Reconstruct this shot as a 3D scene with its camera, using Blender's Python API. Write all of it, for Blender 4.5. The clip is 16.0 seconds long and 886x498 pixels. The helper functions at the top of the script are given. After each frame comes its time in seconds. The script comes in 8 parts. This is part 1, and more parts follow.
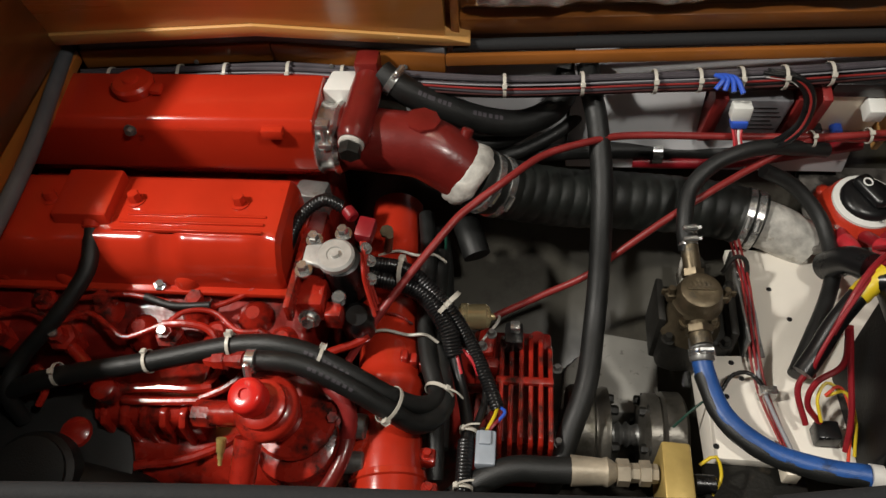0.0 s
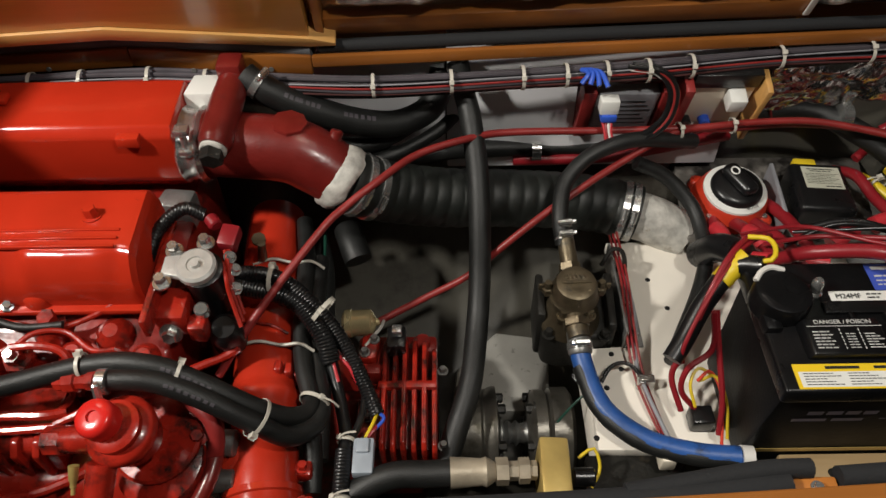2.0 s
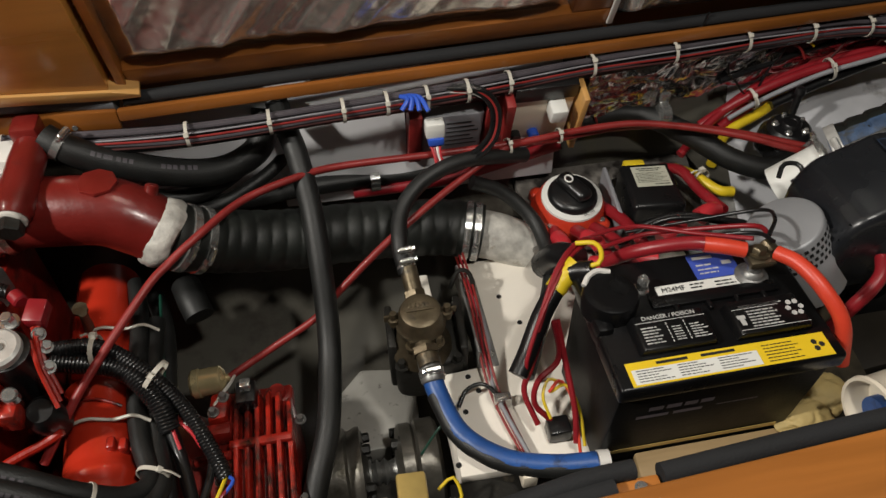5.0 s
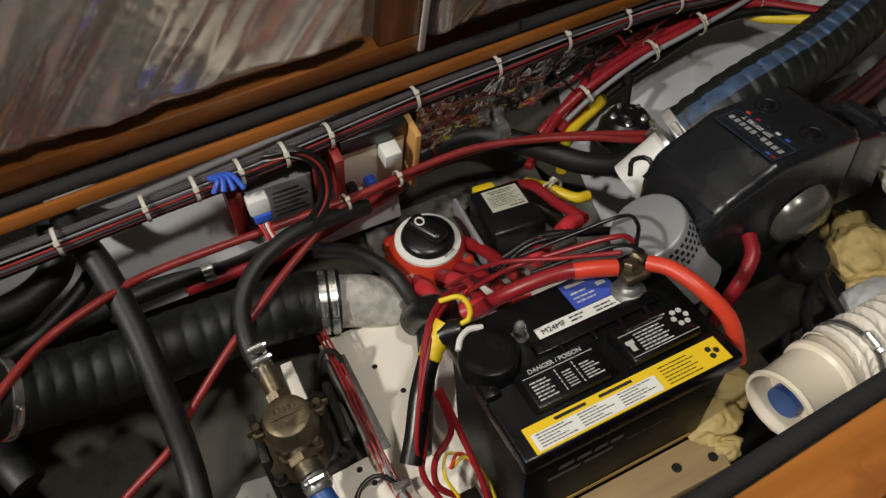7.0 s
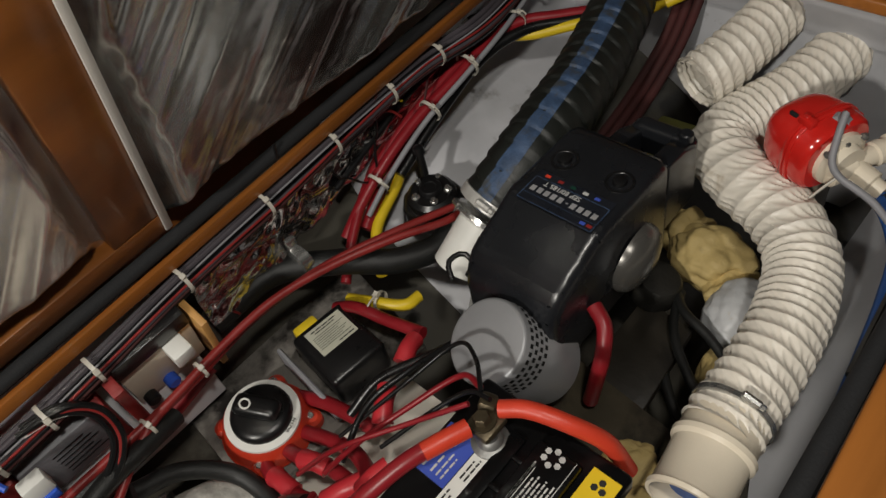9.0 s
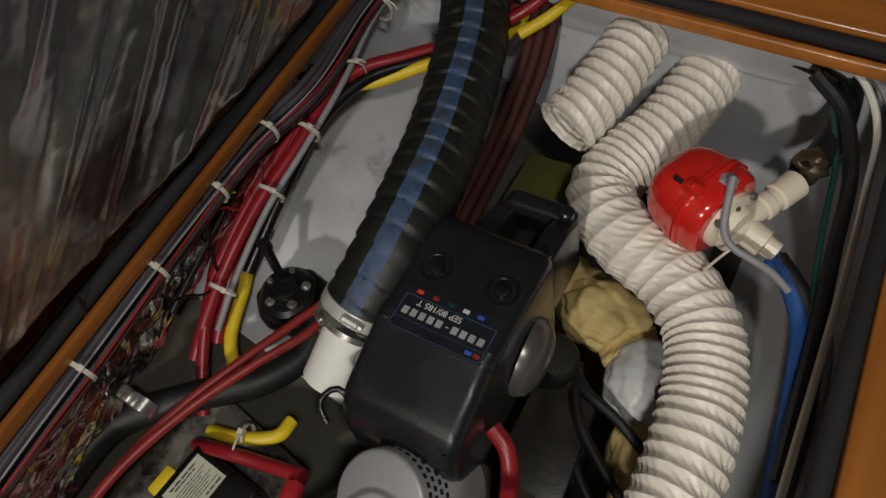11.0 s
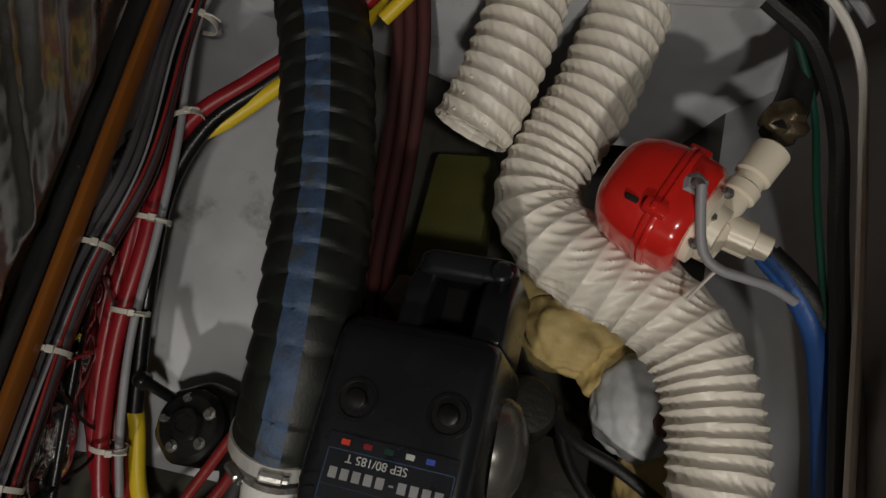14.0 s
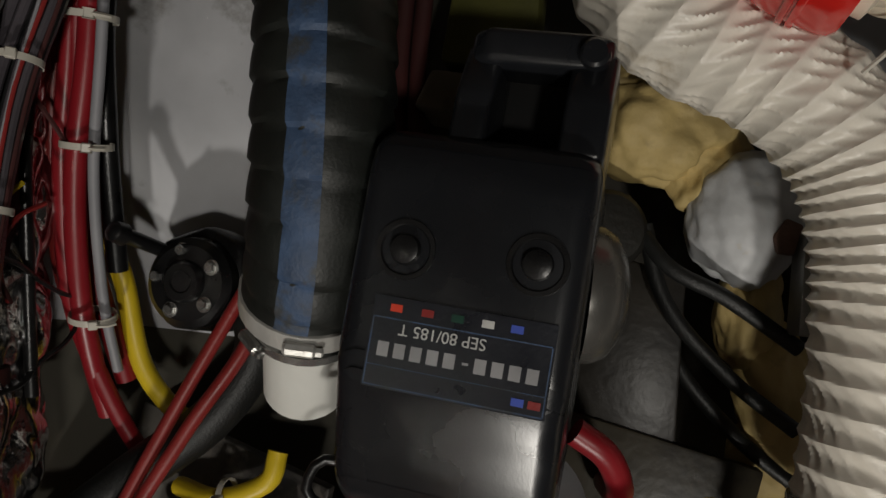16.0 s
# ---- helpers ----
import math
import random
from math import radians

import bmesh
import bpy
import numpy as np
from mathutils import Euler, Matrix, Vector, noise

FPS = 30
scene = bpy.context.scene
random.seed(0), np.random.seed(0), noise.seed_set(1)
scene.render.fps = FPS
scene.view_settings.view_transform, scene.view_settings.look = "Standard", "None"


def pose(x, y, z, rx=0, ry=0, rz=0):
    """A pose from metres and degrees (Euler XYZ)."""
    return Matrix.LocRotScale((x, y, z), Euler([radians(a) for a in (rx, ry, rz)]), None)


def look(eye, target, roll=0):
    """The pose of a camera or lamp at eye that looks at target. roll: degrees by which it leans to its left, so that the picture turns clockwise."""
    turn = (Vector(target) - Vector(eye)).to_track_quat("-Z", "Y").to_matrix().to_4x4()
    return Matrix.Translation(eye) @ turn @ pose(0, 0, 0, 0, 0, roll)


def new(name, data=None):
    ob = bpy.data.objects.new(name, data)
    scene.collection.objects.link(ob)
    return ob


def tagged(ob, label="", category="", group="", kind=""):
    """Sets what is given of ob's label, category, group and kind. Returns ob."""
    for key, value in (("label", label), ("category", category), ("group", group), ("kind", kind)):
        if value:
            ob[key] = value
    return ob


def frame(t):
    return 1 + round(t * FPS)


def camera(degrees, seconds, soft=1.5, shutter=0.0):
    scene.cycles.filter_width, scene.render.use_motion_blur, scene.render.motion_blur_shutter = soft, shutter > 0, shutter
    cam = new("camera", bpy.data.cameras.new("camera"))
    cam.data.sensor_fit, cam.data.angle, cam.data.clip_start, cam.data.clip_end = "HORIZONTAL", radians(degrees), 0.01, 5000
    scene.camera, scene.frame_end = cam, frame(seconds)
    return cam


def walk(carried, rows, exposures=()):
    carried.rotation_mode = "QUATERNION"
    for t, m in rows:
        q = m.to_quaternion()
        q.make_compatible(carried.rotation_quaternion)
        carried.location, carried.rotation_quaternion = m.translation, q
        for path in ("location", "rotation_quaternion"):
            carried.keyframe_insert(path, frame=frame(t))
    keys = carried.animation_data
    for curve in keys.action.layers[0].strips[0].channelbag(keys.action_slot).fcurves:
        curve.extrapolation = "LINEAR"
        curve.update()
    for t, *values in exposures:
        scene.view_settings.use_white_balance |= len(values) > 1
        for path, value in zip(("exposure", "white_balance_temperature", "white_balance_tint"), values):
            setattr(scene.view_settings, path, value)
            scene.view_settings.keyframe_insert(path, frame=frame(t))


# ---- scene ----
cam = camera(61.8, 16.0)
PATH = [
    (0, (0.083, 0.064, 1.488), (-0.1, 1.354, -0.03), -4.3),
    (0.5, (0.118, 0.072, 1.478), (-0.025, 1.367, -0.04), -4.0),
    (1, (0.138, 0.076, 1.472), (0.039, 1.375, -0.045), -3.4),
    (1.5, (0.149, 0.076, 1.469), (0.1, 1.382, -0.045), -2.2),
    (2, (0.162, 0.073, 1.464), (0.16, 1.389, -0.043), -0.9),
    (2.5, (0.175, 0.067, 1.46), (0.22, 1.393, -0.036), 0.2),
    (3, (0.194, 0.061, 1.465), (0.285, 1.396, -0.022), 1.0),
    (3.5, (0.216, 0.067, 1.461), (0.353, 1.412, -0.013), 1.4),
    (4, (0.236, 0.075, 1.457), (0.422, 1.421, -0.011), 1.5),
    (4.2, (0.248, 0.076, 1.456), (0.442, 1.422, -0.011), 1.1),
    (6.3, (0.268, 0.14, 1.429), (0.691, 1.47, -0.004), -2.5),
    (6.5, (0.28, 0.156, 1.424), (0.736, 1.473, -0.01), -2.9),
    (7, (0.331, 0.188, 1.415), (0.892, 1.466, -0.018), -4.2),
    (7.5, (0.367, 0.227, 1.408), (0.991, 1.466, -0.033), -6.4),
    (8, (0.402, 0.274, 1.418), (1.067, 1.468, -0.042), -10.5),
    (8.5, (0.48, 0.306, 1.444), (1.203, 1.441, -0.035), -13.8),
    (9, (0.544, 0.33, 1.449), (1.322, 1.388, -0.06), -15.2),
    (9.2, (0.564, 0.338, 1.45), (1.37, 1.362, -0.067), -14.9),
    (11.3, (0.776, 0.471, 1.463), (1.633, 1.168, -0.204), -13.6),
    (11.5, (0.798, 0.475, 1.46), (1.661, 1.156, -0.211), -14.0),
    (12, (0.843, 0.487, 1.465), (1.708, 1.122, -0.223), -15.2),
    (12.5, (0.884, 0.492, 1.461), (1.728, 1.096, -0.249), -17.5),
    (13, (0.931, 0.499, 1.459), (1.732, 1.073, -0.282), -20.2),
    (13.5, (0.968, 0.517, 1.44), (1.702, 1.067, -0.337), -23.4),
    (14, (0.988, 0.538, 1.385), (1.621, 1.058, -0.439), -27.6),
    (14.5, (1.003, 0.554, 1.345), (1.536, 1.054, -0.517), -32.3),
    (15, (1.028, 0.562, 1.297), (1.437, 1.041, -0.601), -39.2),
    (15.5, (1.025, 0.599, 1.268), (1.306, 1.053, -0.659), -48.3),
    (16, (1.027, 0.62, 1.229), (1.142, 1.07, -0.717), -66.3),
]
walk(cam, [(t, look(eye, target, roll)) for t, eye, target, roll in PATH],
     [(0, -0.06), (2, -0.03), (4, -0.05), (7.5, -0.1), (9, -0.34), (12, -0.5), (14, -0.86), (16, -0.8)])

# ---- world and light ----
world = bpy.data.worlds.new("cabin_dark")
scene.world = world
world.use_nodes = True
world.node_tree.nodes["Background"].inputs[0].default_value = (0.9, 0.75, 0.6, 1)
world.node_tree.nodes["Background"].inputs[1].default_value = 0.0005


def lamp(name, at, target, watts, size, colour):
    data = bpy.data.lights.new(name, "AREA")
    data.shape, data.size, data.energy, data.color = "DISK", size, watts, colour
    ob = new(name, data)
    ob.matrix_world = look(at, target)
    return ob


lamp("cabin_lamp_main", (-1.25, 0.20, 2.30), (0.4, 0.65, 0.7), 44.0, 0.15, (1.0, 0.952, 0.87))
lamp("cabin_lamp_ceiling", (0.58, 0.12, 2.12), (0.6, 0.66, 0.7), 10.0, 0.11, (1.0, 0.952, 0.87))
scene.view_settings.exposure = 0.0


# ---- materials ----
def material(name, colour, rough=0.5, metal=0.0, dark=0.6, scale=30.0, bump=0.1, fine=300.0, stretch=(1, 1, 1), coat=0.0, spread=0.0, dirt=None, dirt_scale=6.0, dirt_at=0.58):
    """A painted or bare surface: two scales of variation in colour and gloss, and a fine relief."""
    m = bpy.data.materials.new(name)
    m.use_nodes = True
    nt = m.node_tree
    n, link = nt.nodes, nt.links.new
    b = n["Principled BSDF"]
    b.inputs["Metallic"].default_value = metal
    b.inputs["Coat Weight"].default_value = coat
    b.inputs["Coat Roughness"].default_value = 0.12
    co = n.new("ShaderNodeTexCoord")
    mp = n.new("ShaderNodeMapping")
    mp.inputs["Scale"].default_value = stretch
    link(co.outputs["Object"], mp.inputs["Vector"])
    a = n.new("ShaderNodeTexNoise")
    a.inputs["Scale"].default_value, a.inputs["Detail"].default_value = scale, 6
    f = n.new("ShaderNodeTexNoise")
    f.inputs["Scale"].default_value, f.inputs["Detail"].default_value = fine, 3
    for x in (a, f):
        link(mp.outputs[0], x.inputs["Vector"])
    ramp = n.new("ShaderNodeValToRGB")
    ramp.color_ramp.elements[0].position, ramp.color_ramp.elements[1].position = 0.3, 0.68
    ramp.color_ramp.elements[0].color = (*[c * dark for c in colour], 1)
    ramp.color_ramp.elements[1].color = (*colour, 1)
    link(a.outputs[0], ramp.inputs[0])
    out = ramp.outputs[0]
    if spread:
        info = n.new("ShaderNodeObjectInfo")
        hsv = n.new("ShaderNodeHueSaturation")
        rng = n.new("ShaderNodeMapRange")
        rng.inputs["To Min"].default_value, rng.inputs["To Max"].default_value = 1 - spread, 1 + spread
        link(info.outputs["Random"], rng.inputs["Value"])
        link(rng.outputs[0], hsv.inputs["Value"])
        link(out, hsv.inputs["Color"])
        out = hsv.outputs[0]
    if dirt:
        d = n.new("ShaderNodeTexNoise")
        d.inputs["Scale"].default_value, d.inputs["Detail"].default_value = dirt_scale, 9
        d.inputs["Roughness"].default_value = 0.65
        link(co.outputs["Object"], d.inputs["Vector"])
        dr = n.new("ShaderNodeValToRGB")
        dr.color_ramp.elements[0].position, dr.color_ramp.elements[1].position = dirt_at, dirt_at + 0.12
        dr.color_ramp.elements[0].color, dr.color_ramp.elements[1].color = (0, 0, 0, 1), (1, 1, 1, 1)
        link(d.outputs[0], dr.inputs[0])
        mix = n.new("ShaderNodeMix")
        mix.data_type = "RGBA"
        link(dr.outputs[0], mix.inputs["Factor"])
        link(out, mix.inputs["A"])
        mix.inputs["B"].default_value = (*dirt, 1)
        out = mix.outputs["Result"]
    link(out, b.inputs["Base Color"])
    rr = n.new("ShaderNodeMapRange")
    rr.inputs["To Min"].default_value, rr.inputs["To Max"].default_value = max(0.03, rough - 0.12), min(1, rough + 0.12)
    link(a.outputs[0], rr.inputs["Value"])
    link(rr.outputs[0], b.inputs["Roughness"])
    bp = n.new("ShaderNodeBump")
    bp.inputs["Strength"].default_value, bp.inputs["Distance"].default_value = bump, 0.002
    link(f.outputs[0], bp.inputs["Height"])
    link(bp.outputs[0], b.inputs["Normal"])
    return m


RED = material("engine_red_paint", (0.52, 0.030, 0.011), 0.2, dark=0.82, scale=9, bump=0.12, fine=70, coat=0.4, dirt=(0.10, 0.012, 0.008), dirt_scale=17, dirt_at=0.66)
MAROON = material("maroon_heat_paint", (0.165, 0.013, 0.010), 0.32, dark=0.6, scale=16, bump=0.2, fine=140, coat=0.15, dirt=(0.05, 0.02, 0.018), dirt_scale=14, dirt_at=0.6)
RUBBER = material("black_rubber", (0.0095, 0.010, 0.0095), 0.5, dark=0.65, scale=40, bump=0.25, fine=500)
RUBBER_G = material("grey_green_ribbed_rubber", (0.0105, 0.0125, 0.0105), 0.5, dark=0.6, scale=30, bump=0.12, fine=400, dirt=(0.022, 0.022, 0.019), dirt_scale=18, dirt_at=0.6)
PLASTIC = material("black_plastic", (0.008, 0.008, 0.0085), 0.3, dark=0.7, scale=30, bump=0.08, fine=500)
HOUSING = material("charcoal_housing_plastic", (0.012, 0.013, 0.0155), 0.27, dark=0.75, scale=14, bump=0.03, fine=700, dirt=(0.030, 0.029, 0.026), dirt_scale=7, dirt_at=0.62)
CAPGREY = material("grey_motor_cap", (0.32, 0.325, 0.34), 0.42, metal=0.3, dark=0.85, scale=12, bump=0.06)
HOLE = material("dark_hole", (0.006, 0.006, 0.006), 0.9)
WOOD = material("varnished_teak", (0.44, 0.155, 0.028), 0.42, dark=0.62, scale=9, bump=0.06, fine=90, stretch=(0.25, 4, 4), coat=0.3, dirt=(0.2, 0.06, 0.012), dirt_scale=5, dirt_at=0.64)
# teak copy darkened for the less lit lid rails and far lip
WOOD_M = material("shaded_teak_rail", (0.29, 0.098, 0.018), 0.34, dark=0.6, scale=9, bump=0.06, fine=90, stretch=(0.5, 4, 1.5), coat=0.3, dirt=(0.12, 0.04, 0.01), dirt_scale=6, dirt_at=0.62)
# wood darkened in colour for the end panel's unlit face
WOOD_D = material("shade_dark_wood", (0.115, 0.038, 0.009), 0.34, dark=0.55, scale=9, bump=0.08, fine=90, stretch=(4, 0.3, 4), coat=0.3)
WOOD_X = material("varnished_teak_across", (0.44, 0.155, 0.028), 0.34, dark=0.62, scale=9, bump=0.06, fine=90, stretch=(4, 0.25, 4), coat=0.3)
WOOD_L = material("pale_plywood_edge", (0.62, 0.33, 0.10), 0.4, dark=0.75, scale=10, bump=0.08, stretch=(0.3, 6, 6), coat=0.2)
SOLE = material("cream_cabin_sole", (0.74, 0.68, 0.58), 0.4, dark=0.93, scale=8, bump=0.05, fine=120)
GASKET = material("foam_rubber_seal", (0.011, 0.0115, 0.013), 0.85, dark=0.7, scale=25, bump=0.3, fine=350)
GASKET_L = material("grey_seal", (0.10, 0.105, 0.115), 0.6, dark=0.75, scale=25, bump=0.2, fine=350)
CREAM = material("cream_painted_board", (0.83, 0.78, 0.69), 0.5, dark=0.93, scale=10, bump=0.08, fine=150, dirt=(0.30, 0.24, 0.17), dirt_scale=7, dirt_at=0.68)
HULL = material("grey_white_gelcoat", (0.52, 0.525, 0.55), 0.42, dark=0.72, scale=9, bump=0.15, fine=60, dirt=(0.13, 0.12, 0.10), dirt_scale=7, dirt_at=0.62)
LINING = material("white_painted_lining", (0.78, 0.78, 0.80), 0.45, dark=0.9, scale=8, bump=0.1, fine=80, dirt=(0.40, 0.37, 0.33), dirt_scale=5, dirt_at=0.66)
# board colour taken near black for the shade beneath the thruster
DEEPBED = material("shade_blackened_board", (0.034, 0.029, 0.022), 0.42, dark=0.5, scale=11, bump=0.25, fine=90, dirt=(0.012, 0.010, 0.008), dirt_scale=8, dirt_at=0.5)
# olive board darkened for the shade beside the battery
DARKBED = material("shaded_olive_board", (0.075, 0.063, 0.042), 0.4, dark=0.5, scale=12, bump=0.25, fine=90, dirt=(0.02, 0.017, 0.012), dirt_scale=8, dirt_at=0.5)
GRIMY = material("grimy_brown_board", (0.22, 0.19, 0.14), 0.5, dark=0.45, scale=14, bump=0.3, fine=90, dirt=(0.04, 0.035, 0.025), dirt_scale=9, dirt_at=0.5)
BATTERY = material("dusty_black_case", (0.005, 0.005, 0.0055), 0.3, dark=0.6, scale=18, bump=0.12, fine=260, dirt=(0.012, 0.011, 0.0095), dirt_scale=11, dirt_at=0.64)
BATTERY.node_tree.nodes["Principled BSDF"].inputs["Specular IOR Level"].default_value = 0.28
CASE = material("matt_black_case", (0.005, 0.005, 0.0052), 0.5, dark=0.6, scale=18, bump=0.2, fine=320, dirt=(0.011, 0.010, 0.008), dirt_scale=11, dirt_at=0.62)
CASE.node_tree.nodes["Principled BSDF"].inputs["Specular IOR Level"].default_value = 0.16
# cream board coloured dark tan for the shade by the near rim
TANBOARD = material("shade_tan_board", (0.38, 0.265, 0.135), 0.5, dark=0.7, scale=14, bump=0.12, fine=120, stretch=(0.4, 3, 3), dirt=(0.10, 0.07, 0.04), dirt_scale=9, dirt_at=0.58)
# mid-tone board with broad near-black blotches
BLOTCHED = material("blotched_dark_board", (0.27, 0.25, 0.225), 0.4, dark=0.45, scale=9, bump=0.2, fine=80, dirt=(0.025, 0.022, 0.02), dirt_scale=9, dirt_at=0.47)
VIOLET = material("dark_violet_print", (0.13, 0.12, 0.18), 0.45, dark=0.7, scale=60, bump=0.05)
PALEBRASS = material("bright_pale_brass", (0.80, 0.66, 0.36), 0.26, metal=0.6, dark=0.8, scale=30, bump=0.08)
CRIMP = material("tarnished_pale_crimp", (0.42, 0.36, 0.27), 0.45, metal=0.35, dark=0.65, scale=40, bump=0.15, dirt=(0.12, 0.09, 0.06), dirt_scale=30, dirt_at=0.6)
CONNECTOR = material("blue_grey_plastic", (0.33, 0.37, 0.42), 0.4, dark=0.8, scale=30, bump=0.08, dirt=(0.10, 0.10, 0.11), dirt_scale=35, dirt_at=0.62)
LOOM_G = material("dusty_grey_mauve_wire", (0.075, 0.066, 0.076), 0.45, dark=0.6, scale=20, bump=0.05)
ALLOY = material("bright_cast_alloy", (0.58, 0.57, 0.54), 0.38, metal=0.35, dark=0.7, scale=40, bump=0.15, dirt=(0.2, 0.17, 0.13), dirt_scale=30, dirt_at=0.62)
BILGE = material("oily_dark_bilge_paint", (0.085, 0.080, 0.066), 0.22, dark=0.7, scale=4, bump=0.12, fine=40, dirt=(0.03, 0.026, 0.021), dirt_scale=3, dirt_at=0.5)
DUCT = material("white_vinyl_duct", (0.79, 0.74, 0.65), 0.38, dark=0.82, scale=24, bump=0.25, fine=90, dirt=(0.36, 0.27, 0.15), dirt_scale=9, dirt_at=0.6)
PVC = material("ivory_pvc", (0.80, 0.72, 0.58), 0.35, dark=0.93, scale=14, bump=0.05, dirt=(0.5, 0.38, 0.22), dirt_scale=10, dirt_at=0.68)
STEEL = material("stainless_steel", (0.66, 0.66, 0.64), 0.24, metal=0.88, dark=0.75, scale=50, bump=0.06, fine=500)
DULL = material("dull_steel", (0.30, 0.30, 0.29), 0.42, metal=0.7, dark=0.6, scale=40, bump=0.15, dirt=(0.10, 0.06, 0.03), dirt_scale=25, dirt_at=0.62)
BRONZE = material("weathered_bronze", (0.17, 0.135, 0.085), 0.42, metal=0.75, dark=0.5, scale=30, bump=0.3, fine=200, dirt=(0.07, 0.06, 0.045), dirt_scale=30, dirt_at=0.55)
BRASS = material("yellow_brass", (0.62, 0.45, 0.15), 0.35, metal=0.45, dark=0.75, scale=25, bump=0.1)
IRON = material("dark_cast_iron", (0.020, 0.019, 0.016), 0.5, metal=0.3, dark=0.5, scale=25, bump=0.35, fine=200, dirt=(0.10, 0.08, 0.055), dirt_scale=20, dirt_at=0.62)
OILSTEEL = material("oily_dark_steel", (0.15, 0.14, 0.12), 0.34, metal=0.7, dark=0.5, scale=30, bump=0.2, fine=160, dirt=(0.05, 0.045, 0.03), dirt_scale=22, dirt_at=0.56)
SPECKLE = material("oil_spotted_grey_paint", (0.34, 0.33, 0.30), 0.4, dark=0.7, scale=12, bump=0.2, fine=80, dirt=(0.05, 0.045, 0.04), dirt_scale=60, dirt_at=0.60)
BLUE = material("blue_hose_rubber", (0.022, 0.095, 0.34), 0.42, dark=0.6, scale=25, bump=0.2, fine=200, dirt=(0.012, 0.02, 0.05), dirt_scale=22, dirt_at=0.6)
BLUE_S = material("faded_blue_stripe", (0.045, 0.085, 0.17), 0.6, dark=0.55, scale=60, bump=0.3, dirt=(0.045, 0.05, 0.055), dirt_scale=40, dirt_at=0.52)
CABLE_R = material("red_cable_jacket", (0.25, 0.011, 0.017), 0.36, dark=0.8, scale=30, bump=0.05)
CABLE_D = material("dark_red_control_cable", (0.26, 0.022, 0.02), 0.42, dark=0.7, scale=30, bump=0.1)
CABLE_O = material("orange_red_heatshrink", (0.66, 0.055, 0.025), 0.42, dark=0.85, scale=30, bump=0.1)
CABLE_P = material("pinkish_red_boot", (0.52, 0.028, 0.038), 0.4, dark=0.8, scale=30, bump=0.08)
WOOD_P = material("honey_wood_panel", (0.72, 0.34, 0.072), 0.3, dark=0.78, scale=7, bump=0.05, fine=80, stretch=(0.25, 4, 4), coat=0.35)
PIPERED = material("glossy_red_casting", (0.50, 0.030, 0.012), 0.24, dark=0.75, scale=14, bump=0.22, fine=60, coat=0.7, dirt=(0.10, 0.012, 0.008), dirt_scale=17, dirt_at=0.64)
# oil grime, with the red also darkened for shade low on the engine
OILRED = material("oily_shaded_engine_red", (0.40, 0.020, 0.010), 0.27, dark=0.6, scale=24, bump=0.25, fine=110, coat=0.35, dirt=(0.035, 0.010, 0.008), dirt_scale=18, dirt_at=0.51)
# gearbox grime; its darkness also serves as shade on block and head
GEARRED = material("oily_shaded_gearbox_red", (0.30, 0.016, 0.010), 0.34, dark=0.35, scale=22, bump=0.3, fine=120, coat=0.25, dirt=(0.035, 0.012, 0.01), dirt_scale=20, dirt_at=0.52)
# dark copy of the cable red, toned down for dim places
CABLE_X = material("dimmed_dark_red_jacket", (0.06, 0.010, 0.009), 0.8, dark=0.5, scale=20, bump=0.1)
CABLE_Y = material("yellow_cable", (0.72, 0.52, 0.02), 0.42, dark=0.85, scale=30, bump=0.08)
CABLE_G = material("grey_cable", (0.27, 0.27, 0.29), 0.5, dark=0.8, scale=30, bump=0.05)
CABLE_W = material("white_cable", (0.68, 0.66, 0.62), 0.45, dark=0.9, scale=30, bump=0.05)
CABLE_B = material("blue_wire", (0.03, 0.10, 0.55), 0.4, dark=0.85, scale=30, bump=0.05)
CABLE_GN = material("green_wire", (0.008, 0.05, 0.032), 0.4, dark=0.85, scale=30, bump=0.05)
TIE = material("nylon_cable_tie", (0.55, 0.52, 0.45), 0.4, dark=0.9, scale=30, bump=0.05)
OLDPAPER = material("yellowed_label", (0.52, 0.52, 0.42), 0.5, dark=0.85, scale=30, bump=0.03)
PAPER = material("white_label", (0.74, 0.74, 0.70), 0.45, dark=0.95, scale=30, bump=0.02)
LABEL_Y = material("yellow_label", (0.80, 0.55, 0.02), 0.4, dark=0.95, scale=30, bump=0.02)
LABEL_B = material("blue_label", (0.05, 0.09, 0.45), 0.4, dark=0.9, scale=30, bump=0.02)
INK = material("black_ink", (0.02, 0.02, 0.02), 0.5)
PRINT = material("white_print", (0.62, 0.62, 0.60), 0.5)
PRINT_G = material("grey_print", (0.34, 0.34, 0.35), 0.45)
PLATE = material("dark_name_plate", (0.012, 0.014, 0.02), 0.3, dark=0.8)
SWITCH = material("orange_red_switch_plastic", (0.50, 0.036, 0.014), 0.35, dark=0.85, scale=25, bump=0.06)
PUMPRED = material("glossy_red_plastic", (0.62, 0.02, 0.015), 0.2, dark=0.9, scale=20, bump=0.04, coat=0.3)
FOAM = material("yellowed_foam", (0.60, 0.45, 0.18), 0.65, dark=0.65, scale=16, bump=0.5, fine=120, dirt=(0.25, 0.19, 0.09), dirt_scale=14, dirt_at=0.56)
GREENTAPE = material("olive_green_sponge", (0.105, 0.105, 0.018), 0.7, dark=0.7, scale=25, bump=0.3)
WHITEGOO = material("white_sealant", (0.60, 0.58, 0.53), 0.55, dark=0.5, scale=50, bump=0.6, fine=150, dirt=(0.20, 0.17, 0.12), dirt_scale=26, dirt_at=0.58)
